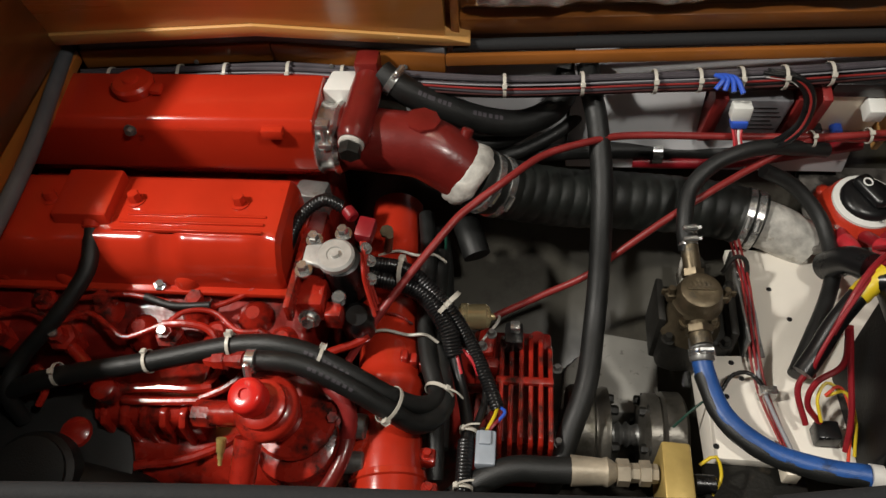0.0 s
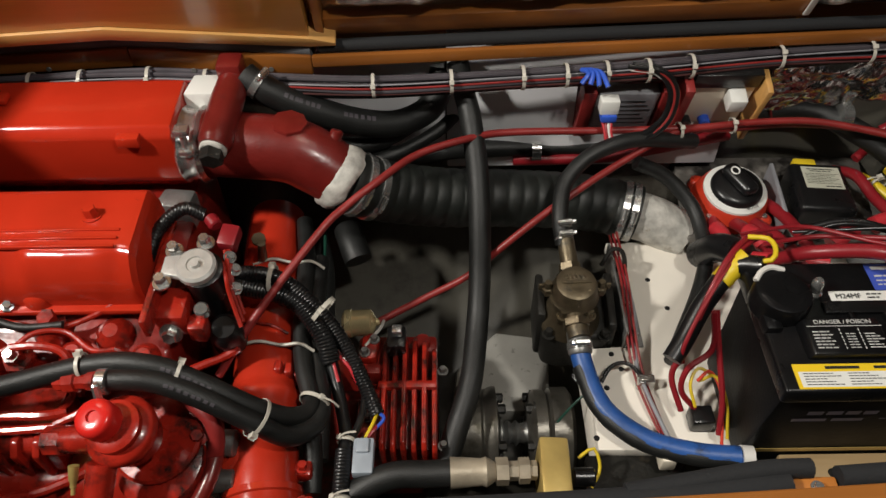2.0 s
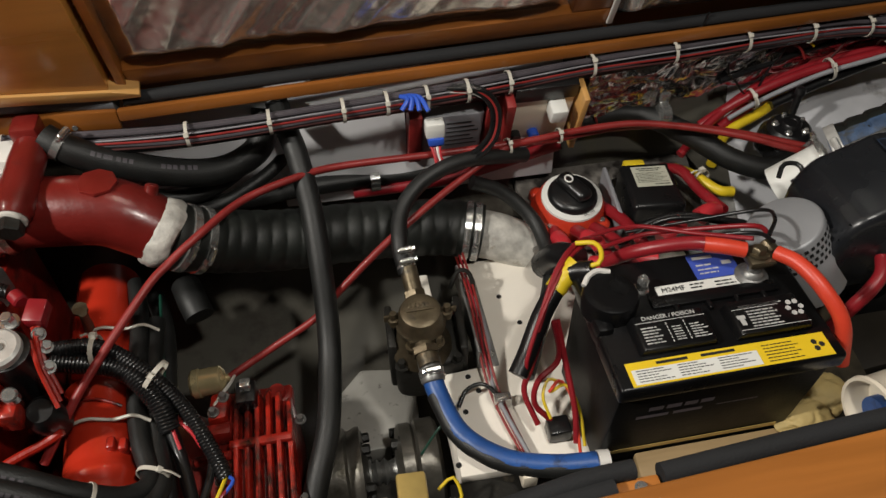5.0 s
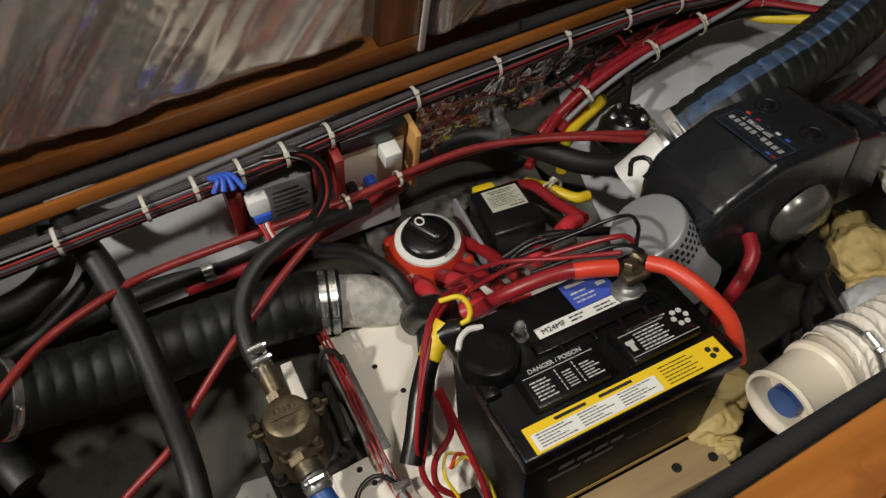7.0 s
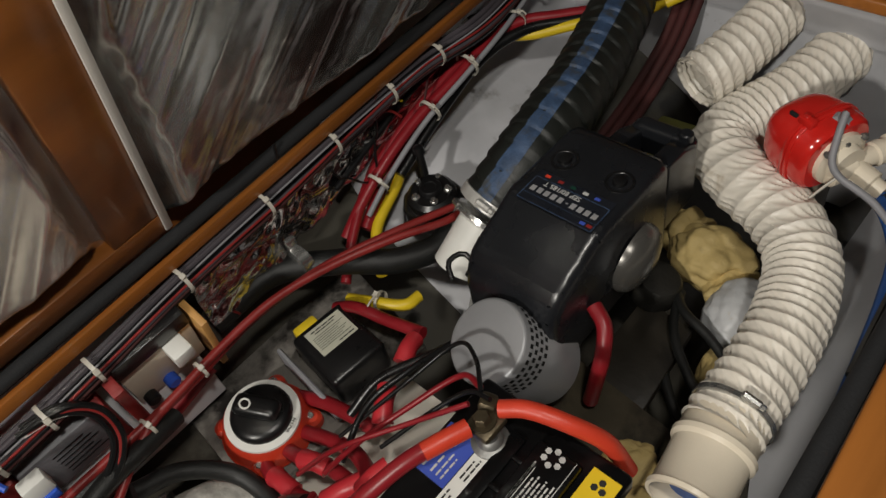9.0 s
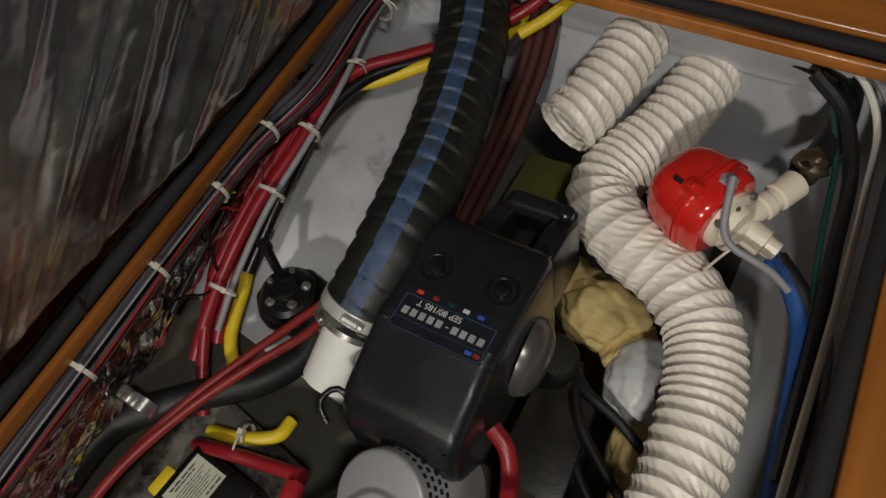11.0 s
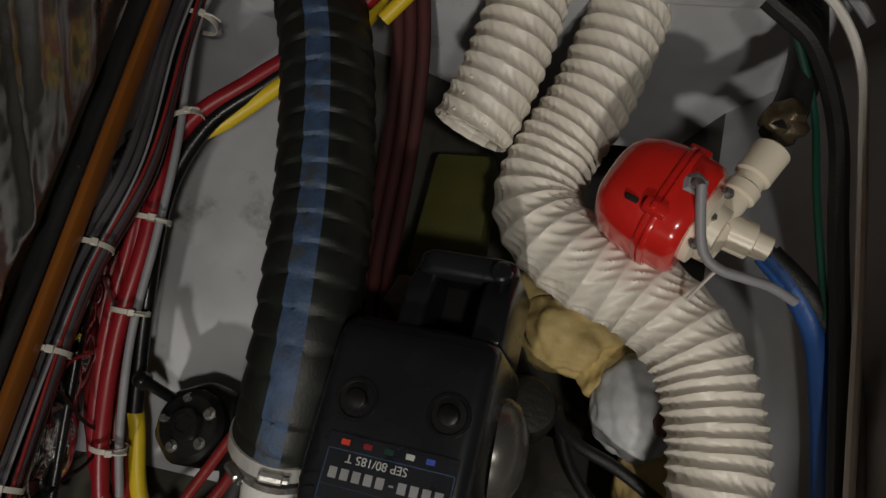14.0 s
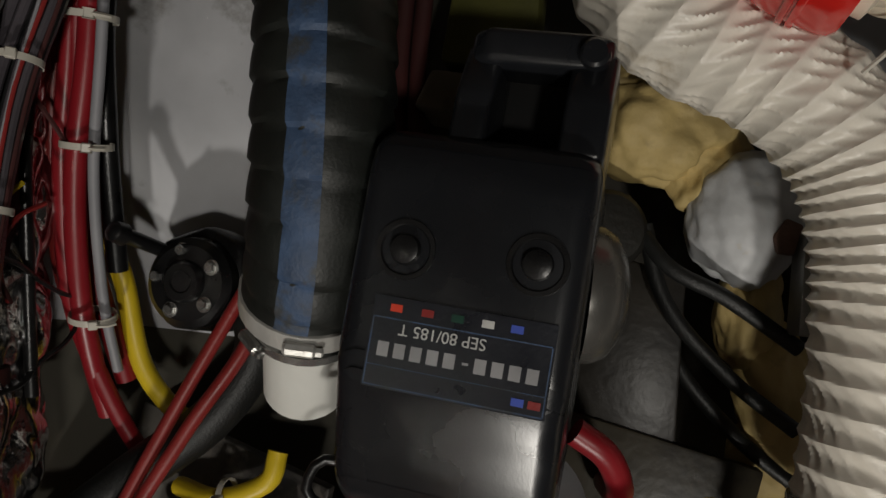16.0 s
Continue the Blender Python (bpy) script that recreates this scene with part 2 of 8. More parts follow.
FILM_D = material("clear_film_over_dark_lining", (0.60, 0.60, 0.57), 0.20, metal=0.82, dark=0.35, scale=3.5, bump=0.04, fine=60, stretch=(1, 1, 0.5), coat=0.6, dirt=(0.14, 0.10, 0.09), dirt_scale=3, dirt_at=0.54)
FILM = material("silvery_insulation_film", (0.84, 0.80, 0.73), 0.22, metal=0.78, dark=0.7, scale=5, bump=0.04, fine=60, coat=0.5, dirt=(0.30, 0.22, 0.22), dirt_scale=4, dirt_at=0.54)
def clear_film(name):
    """Thin clear film: mostly see-through, with a sharp gloss."""
    m = bpy.data.materials.new(name)
    m.use_nodes = True
    nt = m.node_tree
    n, link = nt.nodes, nt.links.new
    n.remove(n["Principled BSDF"])
    see, shine, mix = n.new("ShaderNodeBsdfTransparent"), n.new("ShaderNodeBsdfGlossy"), n.new("ShaderNodeMixShader")
    see.inputs["Color"].default_value = (0.80, 0.76, 0.76, 1)
    shine.inputs["Color"].default_value = (0.62, 0.60, 0.60, 1)
    shine.inputs["Roughness"].default_value = 0.16
    co, fold, bp, fres = n.new("ShaderNodeTexCoord"), n.new("ShaderNodeTexNoise"), n.new("ShaderNodeBump"), n.new("ShaderNodeFresnel")
    fold.inputs["Scale"].default_value, fold.inputs["Detail"].default_value = 55, 4
    bp.inputs["Strength"].default_value, bp.inputs["Distance"].default_value = 0.5, 0.004
    fres.inputs["IOR"].default_value = 2.8
    link(co.outputs["Object"], fold.inputs["Vector"])
    link(fold.outputs[0], bp.inputs["Height"])
    link(bp.outputs[0], shine.inputs["Normal"])
    link(bp.outputs[0], fres.inputs["Normal"])
    link(fres.outputs[0], mix.inputs[0])
    link(see.outputs[0], mix.inputs[1])
    link(shine.outputs[0], mix.inputs[2])
    link(mix.outputs[0], n["Material Output"].inputs["Surface"])
    return m


BAGFILM = clear_film("clear_wiring_film")
PUTTY = material("grey_white_putty", (0.60, 0.61, 0.62), 0.5, dark=0.75, scale=22, bump=0.3, fine=90, dirt=(0.46, 0.36, 0.17), dirt_scale=13, dirt_at=0.56)
RUST = material("brown_rust", (0.16, 0.085, 0.06), 0.7, dark=0.5, scale=60, bump=0.4, fine=200)
DOME = material("dark_polished_cover", (0.13, 0.125, 0.115), 0.27, metal=0.5, dark=0.8, scale=20, bump=0.03, fine=200)
# near-black finish of the unseen cabin, chosen to limit bounced light
CEIL = material("low_bounce_dark_lining", (0.05, 0.045, 0.038), 0.7)


# ---- building helpers ----
def smooth_path(pts, step):
    """Points at even steps along a smooth curve through pts."""
    p = [Vector(q) for q in pts]
    p = [2 * p[0] - p[1]] + p + [2 * p[-1] - p[-2]]
    fine = []
    for a, b, c, d in zip(p, p[1:], p[2:], p[3:]):
        for k in range(16):
            u = k / 16
            fine.append(0.5 * (2 * b + (c - a) * u + (2 * a - 5 * b + 4 * c - d) * u * u + (3 * b - a - 3 * c + d) * u**3))
    fine.append(p[-2])
    out, left = [fine[0]], step
    for a, b in zip(fine, fine[1:]):
        seg = (b - a).length
        run = 0.0
        while seg - run >= left and seg > 1e-9:
            run += left
            left = step
            out.append(a.lerp(b, run / seg))
        left -= seg - run
    if (out[-1] - fine[-1]).length > step * 0.3:
        out.append(fine[-1])
    return out


def frames(path):
    """Tangent and two normals along a path, with no twist."""
    tangents = [(path[min(i + 1, len(path) - 1)] - path[max(i - 1, 0)]).normalized() for i in range(len(path))]
    up = Vector((0, 0, 1)) if abs(tangents[0].z) < 0.9 else Vector((0, 1, 0))
    n = (up - tangents[0] * up.dot(tangents[0])).normalized()
    out = []
    for t in tangents:
        n = (n - t * n.dot(t)).normalized()
        out.append((t, n, t.cross(n)))
    return out


def tube(bm, pts, r, seg=12, step=0.01, shape=None, caps=True, arc=None):
    """A hose along pts. shape(s, angle) gives the radius factor; arc=(a, b) keeps only that sector, in radians."""
    path = smooth_path(pts, step)
    rings = []
    angles = [2 * math.pi * k / seg for k in range(seg)] if arc is None else [arc[0] + (arc[1] - arc[0]) * k / seg for k in range(seg + 1)]
    for i, (c, (t, n, b)) in enumerate(zip(path, frames(path))):
        s = i * step
        rings.append([bm.verts.new(c + (n * math.cos(a) + b * math.sin(a)) * (r * (shape(s, a) if shape else 1))) for a in angles])
    m = len(angles)
    for u, v in zip(rings, rings[1:]):
        for k in range(m if arc is None else m - 1):
            bm.faces.new((u[k], u[(k + 1) % m], v[(k + 1) % m], v[k]))
    if caps and arc is None:
        bm.faces.new(rings[0][::-1])
        bm.faces.new(rings[-1])
    return bm


def box(bm, a, b, bevel=0.003, seg=2, turn=None, about=None):
    """A box from corner a to corner b with rounded edges."""
    a, b = Vector(a), Vector(b)
    made = bmesh.ops.create_cube(bm, size=1.0)["verts"]
    for v in made:
        v.co = Vector([(a[i] + b[i]) / 2 + v.co[i] * abs(b[i] - a[i]) for i in range(3)])
    if turn is not None:
        o = Vector(about) if about else (a + b) / 2
        for v in made:
            v.co = o + turn @ (v.co - o)
    if bevel:
        es = list({e for v in made for e in v.link_edges})
        bmesh.ops.bevel(bm, geom=es, offset=bevel, segments=seg, profile=0.5, affect="EDGES")
    return bm


def turned(bm, base, axis, profile, seg=24, caps=True):
    """A turned shape: profile rows of (height along axis, radius)."""
    axis = Vector(axis).normalized()
    up = Vector((0, 0, 1)) if abs(axis.z) < 0.9 else Vector((1, 0, 0))
    n = (up - axis * up.dot(axis)).normalized()
    b = axis.cross(n)
    rings = []
    for h, r in profile:
        c = Vector(base) + axis * h
        rings.append([bm.verts.new(c + (n * math.cos(2 * math.pi * k / seg) + b * math.sin(2 * math.pi * k / seg)) * max(r, 1e-4)) for k in range(seg)])
    for u, v in zip(rings, rings[1:]):
        for k in range(seg):
            bm.faces.new((u[k], u[(k + 1) % seg], v[(k + 1) % seg], v[k]))
    if caps:
        bm.faces.new(rings[0][::-1])
        bm.faces.new(rings[-1])
    return bm


def rod(bm, a, b, r, seg=14, edge=0.002):
    a, b = Vector(a), Vector(b)
    h = (b - a).length
    e = min(edge, r * 0.4, h * 0.3)
    return turned(bm, a, b - a, [(0, r - e), (e, r), (h - e, r), (h, r - e)], seg)


def prism(bm, outline, axis, lo, hi, bevel=0.004, seg=2):
    """An outline of (u, v) pairs drawn out along an axis: x takes (y, z), y takes (x, z), z takes (x, y)."""
    def at(u, v, w):
        return {"x": (w, u, v), "y": (u, w, v), "z": (u, v, w)}[axis]
    vs = [[bm.verts.new(at(u, v, w)) for u, v in outline] for w in (lo, hi)]
    n = len(outline)
    fs = [bm.faces.new((vs[0][k], vs[0][(k + 1) % n], vs[1][(k + 1) % n], vs[1][k])) for k in range(n)]
    fs += [bm.faces.new(vs[0][::-1]), bm.faces.new(vs[1])]
    bmesh.ops.recalc_face_normals(bm, faces=fs)
    if bevel:
        es = list({e for f in fs for e in f.edges})
        bmesh.ops.bevel(bm, geom=es, offset=bevel, segments=seg, profile=0.5, affect="EDGES")
    return bm


def hexbolt(bm, at, axis, r=0.007, h=0.006):
    axis = Vector(axis).normalized()
    turned(bm, at, axis, [(0, r * 1.5), (h * 0.25, r * 1.5)], 14)
    turned(bm, Vector(at) + axis * h * 0.25, axis, [(0, r), (h * 0.8, r), (h, r * 0.85)], 6)
    return bm


def thing(name, at, label, category, group="", kind=""):
    ob = new(name)
    ob.location = at
    ob.empty_display_size = 0.02
    return tagged(ob, label, category, group, kind)


def origin(ob):
    o = Vector((0, 0, 0))
    while ob:
        o += Vector(ob.location)
        ob = ob.parent
    return o


def part(name, bm, mat, parent=None, label="", flat=False, at=None):
    """Links a bmesh, drawn in world metres, as one mesh object under a thing or a part."""
    bmesh.ops.remove_doubles(bm, verts=bm.verts, dist=1e-6)
    bmesh.ops.recalc_face_normals(bm, faces=bm.faces)
    o = origin(parent) if parent else Vector(at or (0, 0, 0))
    for v in bm.verts:
        v.co -= o
    me = bpy.data.meshes.new(name)
    bm.to_mesh(me)
    bm.free()
    me.materials.append(mat)
    if not flat:
        for p in me.polygons:
            p.use_smooth = True
        me.set_sharp_from_angle(angle=radians(38))
    ob = new(name, me)
    if parent:
        ob.parent = parent
    else:
        ob.location = o
    if label:
        tagged(ob, label)
    return ob


def solo(name, bm, mat, label, category, group="", kind="", flat=False):
    """A thing of one mesh, with its origin at its own lowest middle."""
    lo = [min(v.co[i] for v in bm.verts) for i in range(3)]
    hi = [max(v.co[i] for v in bm.verts) for i in range(3)]
    ob = part(name, bm, mat, None, flat=flat, at=((lo[0] + hi[0]) / 2, (lo[1] + hi[1]) / 2, lo[2]))
    return tagged(ob, label, category, group, kind)


def B():
    return bmesh.new()


def ribs(pitch, depth, power=1.0, twist=1):
    """Helical ribs for a hose wall."""
    def f(s, a):
        u = (s / pitch + twist * a / (2 * math.pi)) % 1.0
        return 1 + depth * (abs(math.sin(math.pi * u)) ** power - 0.5)
    return f


def hose(name, pts, r, mat, label, category="hose", group="", seg=14, step=0.008, shape=None):
    bm = B()
    tube(bm, pts, r, seg, step, shape)
    return solo(name, bm, mat, label, category, group)


def hose_print(ob, pts, r, marks, side=(0, -0.5, 0.85)):
    """Worn lettering along a hose as plain bars: marks are (run, length)."""
    path = smooth_path(pts, 0.002)
    rows = frames(path)
    bm = B()
    for run, length in marks:
        i = min(len(path) - 2, int(run / 0.002))
        t = rows[i][0]
        d = (Vector(side) - t * Vector(side).dot(t)).normalized()
        b = t.cross(d)
        strip = []
        for k in range(3):
            a = -0.16 + 0.16 * k
            q = path[i] + (d * math.cos(a) + b * math.sin(a)) * (r + 0.0006)
            strip.append((bm.verts.new(q - t * length / 2), bm.verts.new(q + t * length / 2)))
        for u, v in zip(strip, strip[1:]):
            bm.faces.new((u[0], u[1], v[1], v[0]))
    part("faint_lettering", bm, LOOM_G, ob, "worn pale lettering", flat=True)


def clamp_on(name, at, axis, r, parent=None, width=0.011, mat=None, label="stainless worm-drive hose clamp", side=(0, 0, 1)):
    """A hose clamp: band and screw housing."""
    axis = Vector(axis).normalized()
    root = parent or thing(name, at, label, "hose clamp", "hose clamps")
    bm = B()
    turned(bm, Vector(at) - axis * width / 2, axis, [(0, r + 0.0006), (0.0005, r + 0.0016), (width - 0.0005, r + 0.0016), (width, r + 0.0006)], 28)
    part("band", bm, mat or STEEL, root)
    side = (Vector(side) - axis * Vector(side).dot(axis)).normalized()
    t = axis.cross(side)
    bm = B()
    c = Vector(at) + side * (r + 0.005)
    rod(bm, c - t * 0.011, c + t * 0.011, 0.0048, 8)
    part("screw_housing", bm, mat or STEEL, root)
    bm = B()
    rod(bm, c + t * 0.009, c + t * 0.016, 0.0034, 6)
    part("screw", bm, mat or STEEL, root)
    return root


def tie(at, axis, r, side=(0, -0.5, 0.8), mat=None, w=0.0042, tail=0.0):
    """A cable tie: band, head and, where it was left long, a tail."""
    axis = Vector(axis).normalized()
    bm = B()
    turned(bm, Vector(at) - axis * w / 2, axis, [(0, r + 0.0002), (0, r + 0.0012), (w, r + 0.0012), (w, r + 0.0002), (0, r + 0.0002)], 18, False)
    side = (Vector(side) - axis * Vector(side).dot(axis)).normalized()
    t = axis.cross(side)
    c = Vector(at) + side * (r + 0.0025)
    m = Matrix((t, axis, side)).transposed()
    box(bm, c - Vector((0.0035, 0.0035, 0.0025)), c + Vector((0.0035, 0.0035, 0.0025)), 0.0008, 1, m)
    if tail:
        tube(bm, [c, c + t * tail * 0.5 + side * 0.004, c + t * tail], 0.0014, 5, 0.006)
    return solo("cable_tie", bm, mat or TIE, "white nylon cable tie pulled tight", "cable tie", "cable ties")


def lettering(text, size, m, mat, parent, name="lettering", depth=0.0003):
    """Words in the built-in font, laid in the pose m, as a mesh part."""
    cu = bpy.data.curves.new("letters", "FONT")
    cu.body, cu.size, cu.extrude, cu.align_x, cu.align_y = text, size, depth, "CENTER", "CENTER"
    tmp = bpy.data.objects.new("letters", cu)
    scene.collection.objects.link(tmp)
    bpy.context.view_layer.update()
    me = bpy.data.meshes.new_from_object(tmp.evaluated_get(bpy.context.evaluated_depsgraph_get()))
    bpy.data.objects.remove(tmp)
    me.transform(Matrix.Translation(-origin(parent)) @ m)
    me.materials.clear()
    me.materials.append(mat)
    ob = new(name, me)
    ob.parent = parent
    return ob


def bars(rows, m, parent, mat=None, name="small_print", h=0.0025):
    """Unreadable print as plain bars, the thin ones broken into words: rows of (x0, x1, y) in the plane of m."""
    bm = B()
    for x0, x1, y, *hh in rows:
        k = hh[0] if hh else h
        a, n = x0, 0
        while a < x1 - 1e-6:
            n += 1
            b = min(x1, a + k * (2.2 + 2.4 * abs(math.sin(n * 2.7 + y * 900)))) if 0.001 < k < 0.003 else x1
            bm.faces.new([bm.verts.new(m @ Vector(p)) for p in ((a, y - k / 2, 0), (b, y - k / 2, 0), (b, y + k / 2, 0), (a, y + k / 2, 0))])
            a = b + k * 0.7
    return part(name, bm, mat or PRINT, parent, flat=True)


def quad_plate(bm, m, x0, x1, y0, y1, thick=0.0006):
    """A thin plate in the plane of m."""
    lo = [bm.verts.new(m @ Vector(p)) for p in ((x0, y0, 0), (x1, y0, 0), (x1, y1, 0), (x0, y1, 0))]
    hi = [bm.verts.new(m @ Vector(p)) for p in ((x0, y0, thick), (x1, y0, thick), (x1, y1, thick), (x0, y1, thick))]
    bm.faces.new(hi)
    bm.faces.new(lo[::-1])
    for k in range(4):
        bm.faces.new((lo[k], lo[(k + 1) % 4], hi[(k + 1) % 4], hi[k]))
    return bm


def plane_at(at, right, up):
    """The pose whose x runs along right and y along up, at a place."""
    x = Vector(right).normalized()
    z = x.cross(Vector(up)).normalized()
    y = z.cross(x)
    return Matrix.Translation(at) @ Matrix((x, y, z)).transposed().to_4x4()


def mound(name, at, size, mat, label, category, group="", rough_k=0.16, seed=0.0):
    """A poured or smeared lump: soft bulges with a fine uneven skin."""
    bm = B()
    bmesh.ops.create_icosphere(bm, subdivisions=5, radius=1)
    for vv in bm.verts:
        d = vv.co.copy()
        k = 1 + rough_k * 1.6 * noise.noise(d * 1.5 + Vector((seed, 2, 1))) + rough_k * 0.7 * noise.noise(d * 3.6 + Vector((1, seed, 3))) + 0.02 * noise.noise(d * 14)
        vv.co = Vector(at) + Vector([d[i] * size[i] * k for i in range(3)])
    ob = solo(name, bm, mat, label, category, group)
    ob.data.set_sharp_from_angle(angle=radians(170))
    return ob


# ---- the setting ----


def ring_piece(bm, a, b, c, d, z0, z1, bevel=0.003):
    """A straight piece of rim: a, b inner ends and c, d outer ends."""
    vs = [[bm.verts.new((p[0], p[1], z)) for p in (a, b, d, c)] for z in (z0, z1)]
    fs = [bm.faces.new((vs[0][k], vs[0][(k + 1) % 4], vs[1][(k + 1) % 4], vs[1][k])) for k in range(4)]
    fs += [bm.faces.new(vs[0][::-1]), bm.faces.new(vs[1])]
    bmesh.ops.recalc_face_normals(bm, faces=fs)
    if bevel:
        bmesh.ops.bevel(bm, geom=list({e for f in fs for e in f.edges}), offset=bevel, segments=2, profile=0.5, affect="EDGES")


# corners of the hatch opening, at the inner edge of the wooden lip
NL, NR, FR = (-0.50, 0.312), (1.444, 0.391), (1.456, 1.037)
FAR = [(-0.575, 0.962), (-0.285, 0.985), (-0.02, 0.958), (1.452, 1.036)]


def off(p, dx, dy):
    return (p[0] + dx, p[1] + dy)


def rim(name, mat, w0, w1, z0, z1, far_too, label, near_mat=None):
    root = thing(name, (0.4, 0.3, z0), label, name.replace("_", " "), kind="structure")
    def corner(p, sx, sy, w):
        return (p[0] + sx * w, p[1] + sy * w)
    for a, b, s in ((NL, NR, (0, -1)), (NR, FR, (1, 0)), (NL, FAR[0], (-1, 0))):
        if s == (0, -1) and name == "hatch_lip":
            continue
        bm = B()
        if s == (0, -1):
            a, b = off(a, 0, -0.011), off(b, 0, 0.009)
            q = [corner(a, -1, -1, w0), corner(b, 1, -1, w0), corner(a, -1, -1, w1), corner(b, 1, -1, w1)]
        else:
            q = [corner(a, s[0], -1, w0), (b[0] + s[0] * w0, b[1] + w0), corner(a, s[0], -1, w1), (b[0] + s[0] * w1, b[1] + w1)]
        ring_piece(bm, *q, z0, z1)
        part("rail", bm, near_mat[s] if near_mat else mat, root)
    if far_too:
        for a, b in zip(FAR, FAR[1:]):
            bm = B()
            back = 0.03 if w0 > 0.02 and b[0] > 0 else 0.0
            ring_piece(bm, off(a, 0, w0 + back), off(b, 0, w0 + back), off(a, 0, w1 + back), off(b, 0, w1 + back), z0 - (0.012 if name == "hatch_lip" and b[0] < 0 else 0), z1)
            part("rail", bm, WOOD_M if name == "hatch_lip" else mat, root)
    return root


rim("hatch_lip", WOOD, 0.0, 0.010, 0.844, 0.862, True, "thin varnished wooden lip round the engine hatch opening")
rim("hatch_frame", WOOD, 0.029, 0.085, 0.84, 0.880, True, "varnished teak frame round the engine hatch in the cabin sole",
    {(0, -1): WOOD, (1, 0): WOOD_X, (-1, 0): WOOD_X})
seal = thing("hatch_seal", (0.4, 0.3, 0.85), "dark foam-rubber seal round the hatch opening", "seal", kind="structure")


def seal_run(pts, r, mat, flatten=1.0):
    bm = B()
    tube(bm, pts, r, 14, 0.02, lambda s, a: 1 + 0.02 * math.sin(s * 37) * math.cos(a))
    part("seal_strip", bm, mat, seal)


w = 0.0185
seal_run([(NL[0], 0.283, 0.867), (-0.16, 0.300, 0.867), (0.1, 0.308, 0.867), (0.3, 0.316, 0.867), (0.447, 0.328, 0.867)], 0.0108, GASKET)
seal_run([(0.31, 0.322, 0.868), (0.38, 0.332, 0.871), (0.43, 0.339, 0.872), (0.468, 0.341, 0.870)], 0.0085, GASKET)
seal_run([(0.49, 0.334, 0.867), (0.70, 0.346, 0.867), (1.0, 0.357, 0.867), (NR[0] + w, NR[1] - 0.017, 0.867)], 0.0095, GASKET)
seal_run([(NR[0] + w, NR[1] - w - 0.01, 0.867), (1.469, 0.7, 0.868), (FR[0] + w, FR[1] + w, 0.867)], 0.0090, GASKET)
seal_run([(FAR[2][0] + 0.01, FAR[2][1] + w, 0.868), (0.5, 0.9855 + w, 0.868), (1.0, 1.012 + w, 0.866), (FR[0] + w, FR[1] + w, 0.866)], 0.0092, GASKET)
bm = B()
for a, b in zip(FAR[:2], FAR[1:3]):
    tube(bm, [off(a, 0, w) + (0.868,), off(a, (b[0] - a[0]) / 2, (b[1] - a[1]) / 2 + w) + (0.868,), off(b, 0, w) + (0.868,)], 0.0135, 14, 0.02)
part("seal_strip", bm, GASKET_L, seal, "grey rubber seal strip")
seal_run([(NL[0] - w, NL[1] - w, 0.867), (-0.53, 0.65, 0.867), (FAR[0][0] - w, FAR[0][1] + w, 0.867)], 0.0105, GASKET_L)
bm = B()
box(bm, (0.450, 0.314, 0.856), (0.488, 0.335, 0.867), 0.002)
part("seal_gap_block", bm, WOOD, seal)
bm = B()
hexbolt(bm, (0.470, 0.325, 0.867), (0, 0, 1), 0.004, 0.004)
part("screw", bm, STEEL, seal)

# cabin sole round the hatch, and unseen walls and ceiling kept dark against bounce
sole = thing("floor", (0.4, -0.5, 0.84), "cream laminate cabin sole round the open hatch", "floor", kind="structure")
for a, b in (((-1.5, -1.3), (2.5, 0.222)), ((1.542, 0.222), (2.5, 2.0)), ((-1.5, 0.222), (-0.672, 2.0)), ((-0.672, 1.075), (1.542, 2.0))):
    bm = B()
    box(bm, (*a, 0.835), (*b, 0.876), 0.0)
    part("floor_panel", bm, SOLE, sole, flat=True)
for n, (a, b) in enumerate((((-1.56, -1.36, 0.8), (-1.5, 2.06, 2.85)), ((2.5, -1.36, 0.8), (2.56, 2.06, 2.85)), ((-1.5, -1.36, 0.8), (2.5, -1.3, 2.85)), ((-1.5, 2.0, 0.8), (2.5, 2.06, 2.85)))):
    bm = B()
    box(bm, a, b, 0.0)
    tagged(part(("wall_west", "wall_east", "wall_south", "wall_north")[n], bm, CEIL, None, flat=True), "unseen cabin wall, darkened to cut bounced light", "wall", kind="structure")
bm = B()
box(bm, (-1.56, -1.36, 2.85), (2.56, 2.06, 2.9), 0.0)
tagged(part("ceiling", bm, CEIL, None, flat=True), "unseen cabin headliner, darkened to cut bounced light", "ceiling", kind="structure")

# hull: one skin lofted along the boat
def hull_section(x):
    k = min(1, max(0, (x - 0.80) / 0.35))
    k = k * k * (3 - 2 * k)
    low = [(1.10, 0.85), (1.065, 0.70), (1.03, 0.60), (0.95, 0.50), (0.84, 0.405), (0.72, 0.34), (0.60, 0.32), (0.48, 0.33), (0.36, 0.42), (0.27, 0.56), (0.235, 0.72), (0.225, 0.85)]
    high = [(1.10, 0.85), (1.085, 0.76), (1.06, 0.69), (1.00, 0.66), (0.92, 0.63), (0.80, 0.55), (0.68, 0.42), (0.56, 0.41), (0.47, 0.56), (0.39, 0.665), (0.335, 0.75), (0.32, 0.85)]
    return [(x, a[0] * (1 - k) + b[0] * k, a[1] * (1 - k) + b[1] * k) for a, b in zip(low, high)]


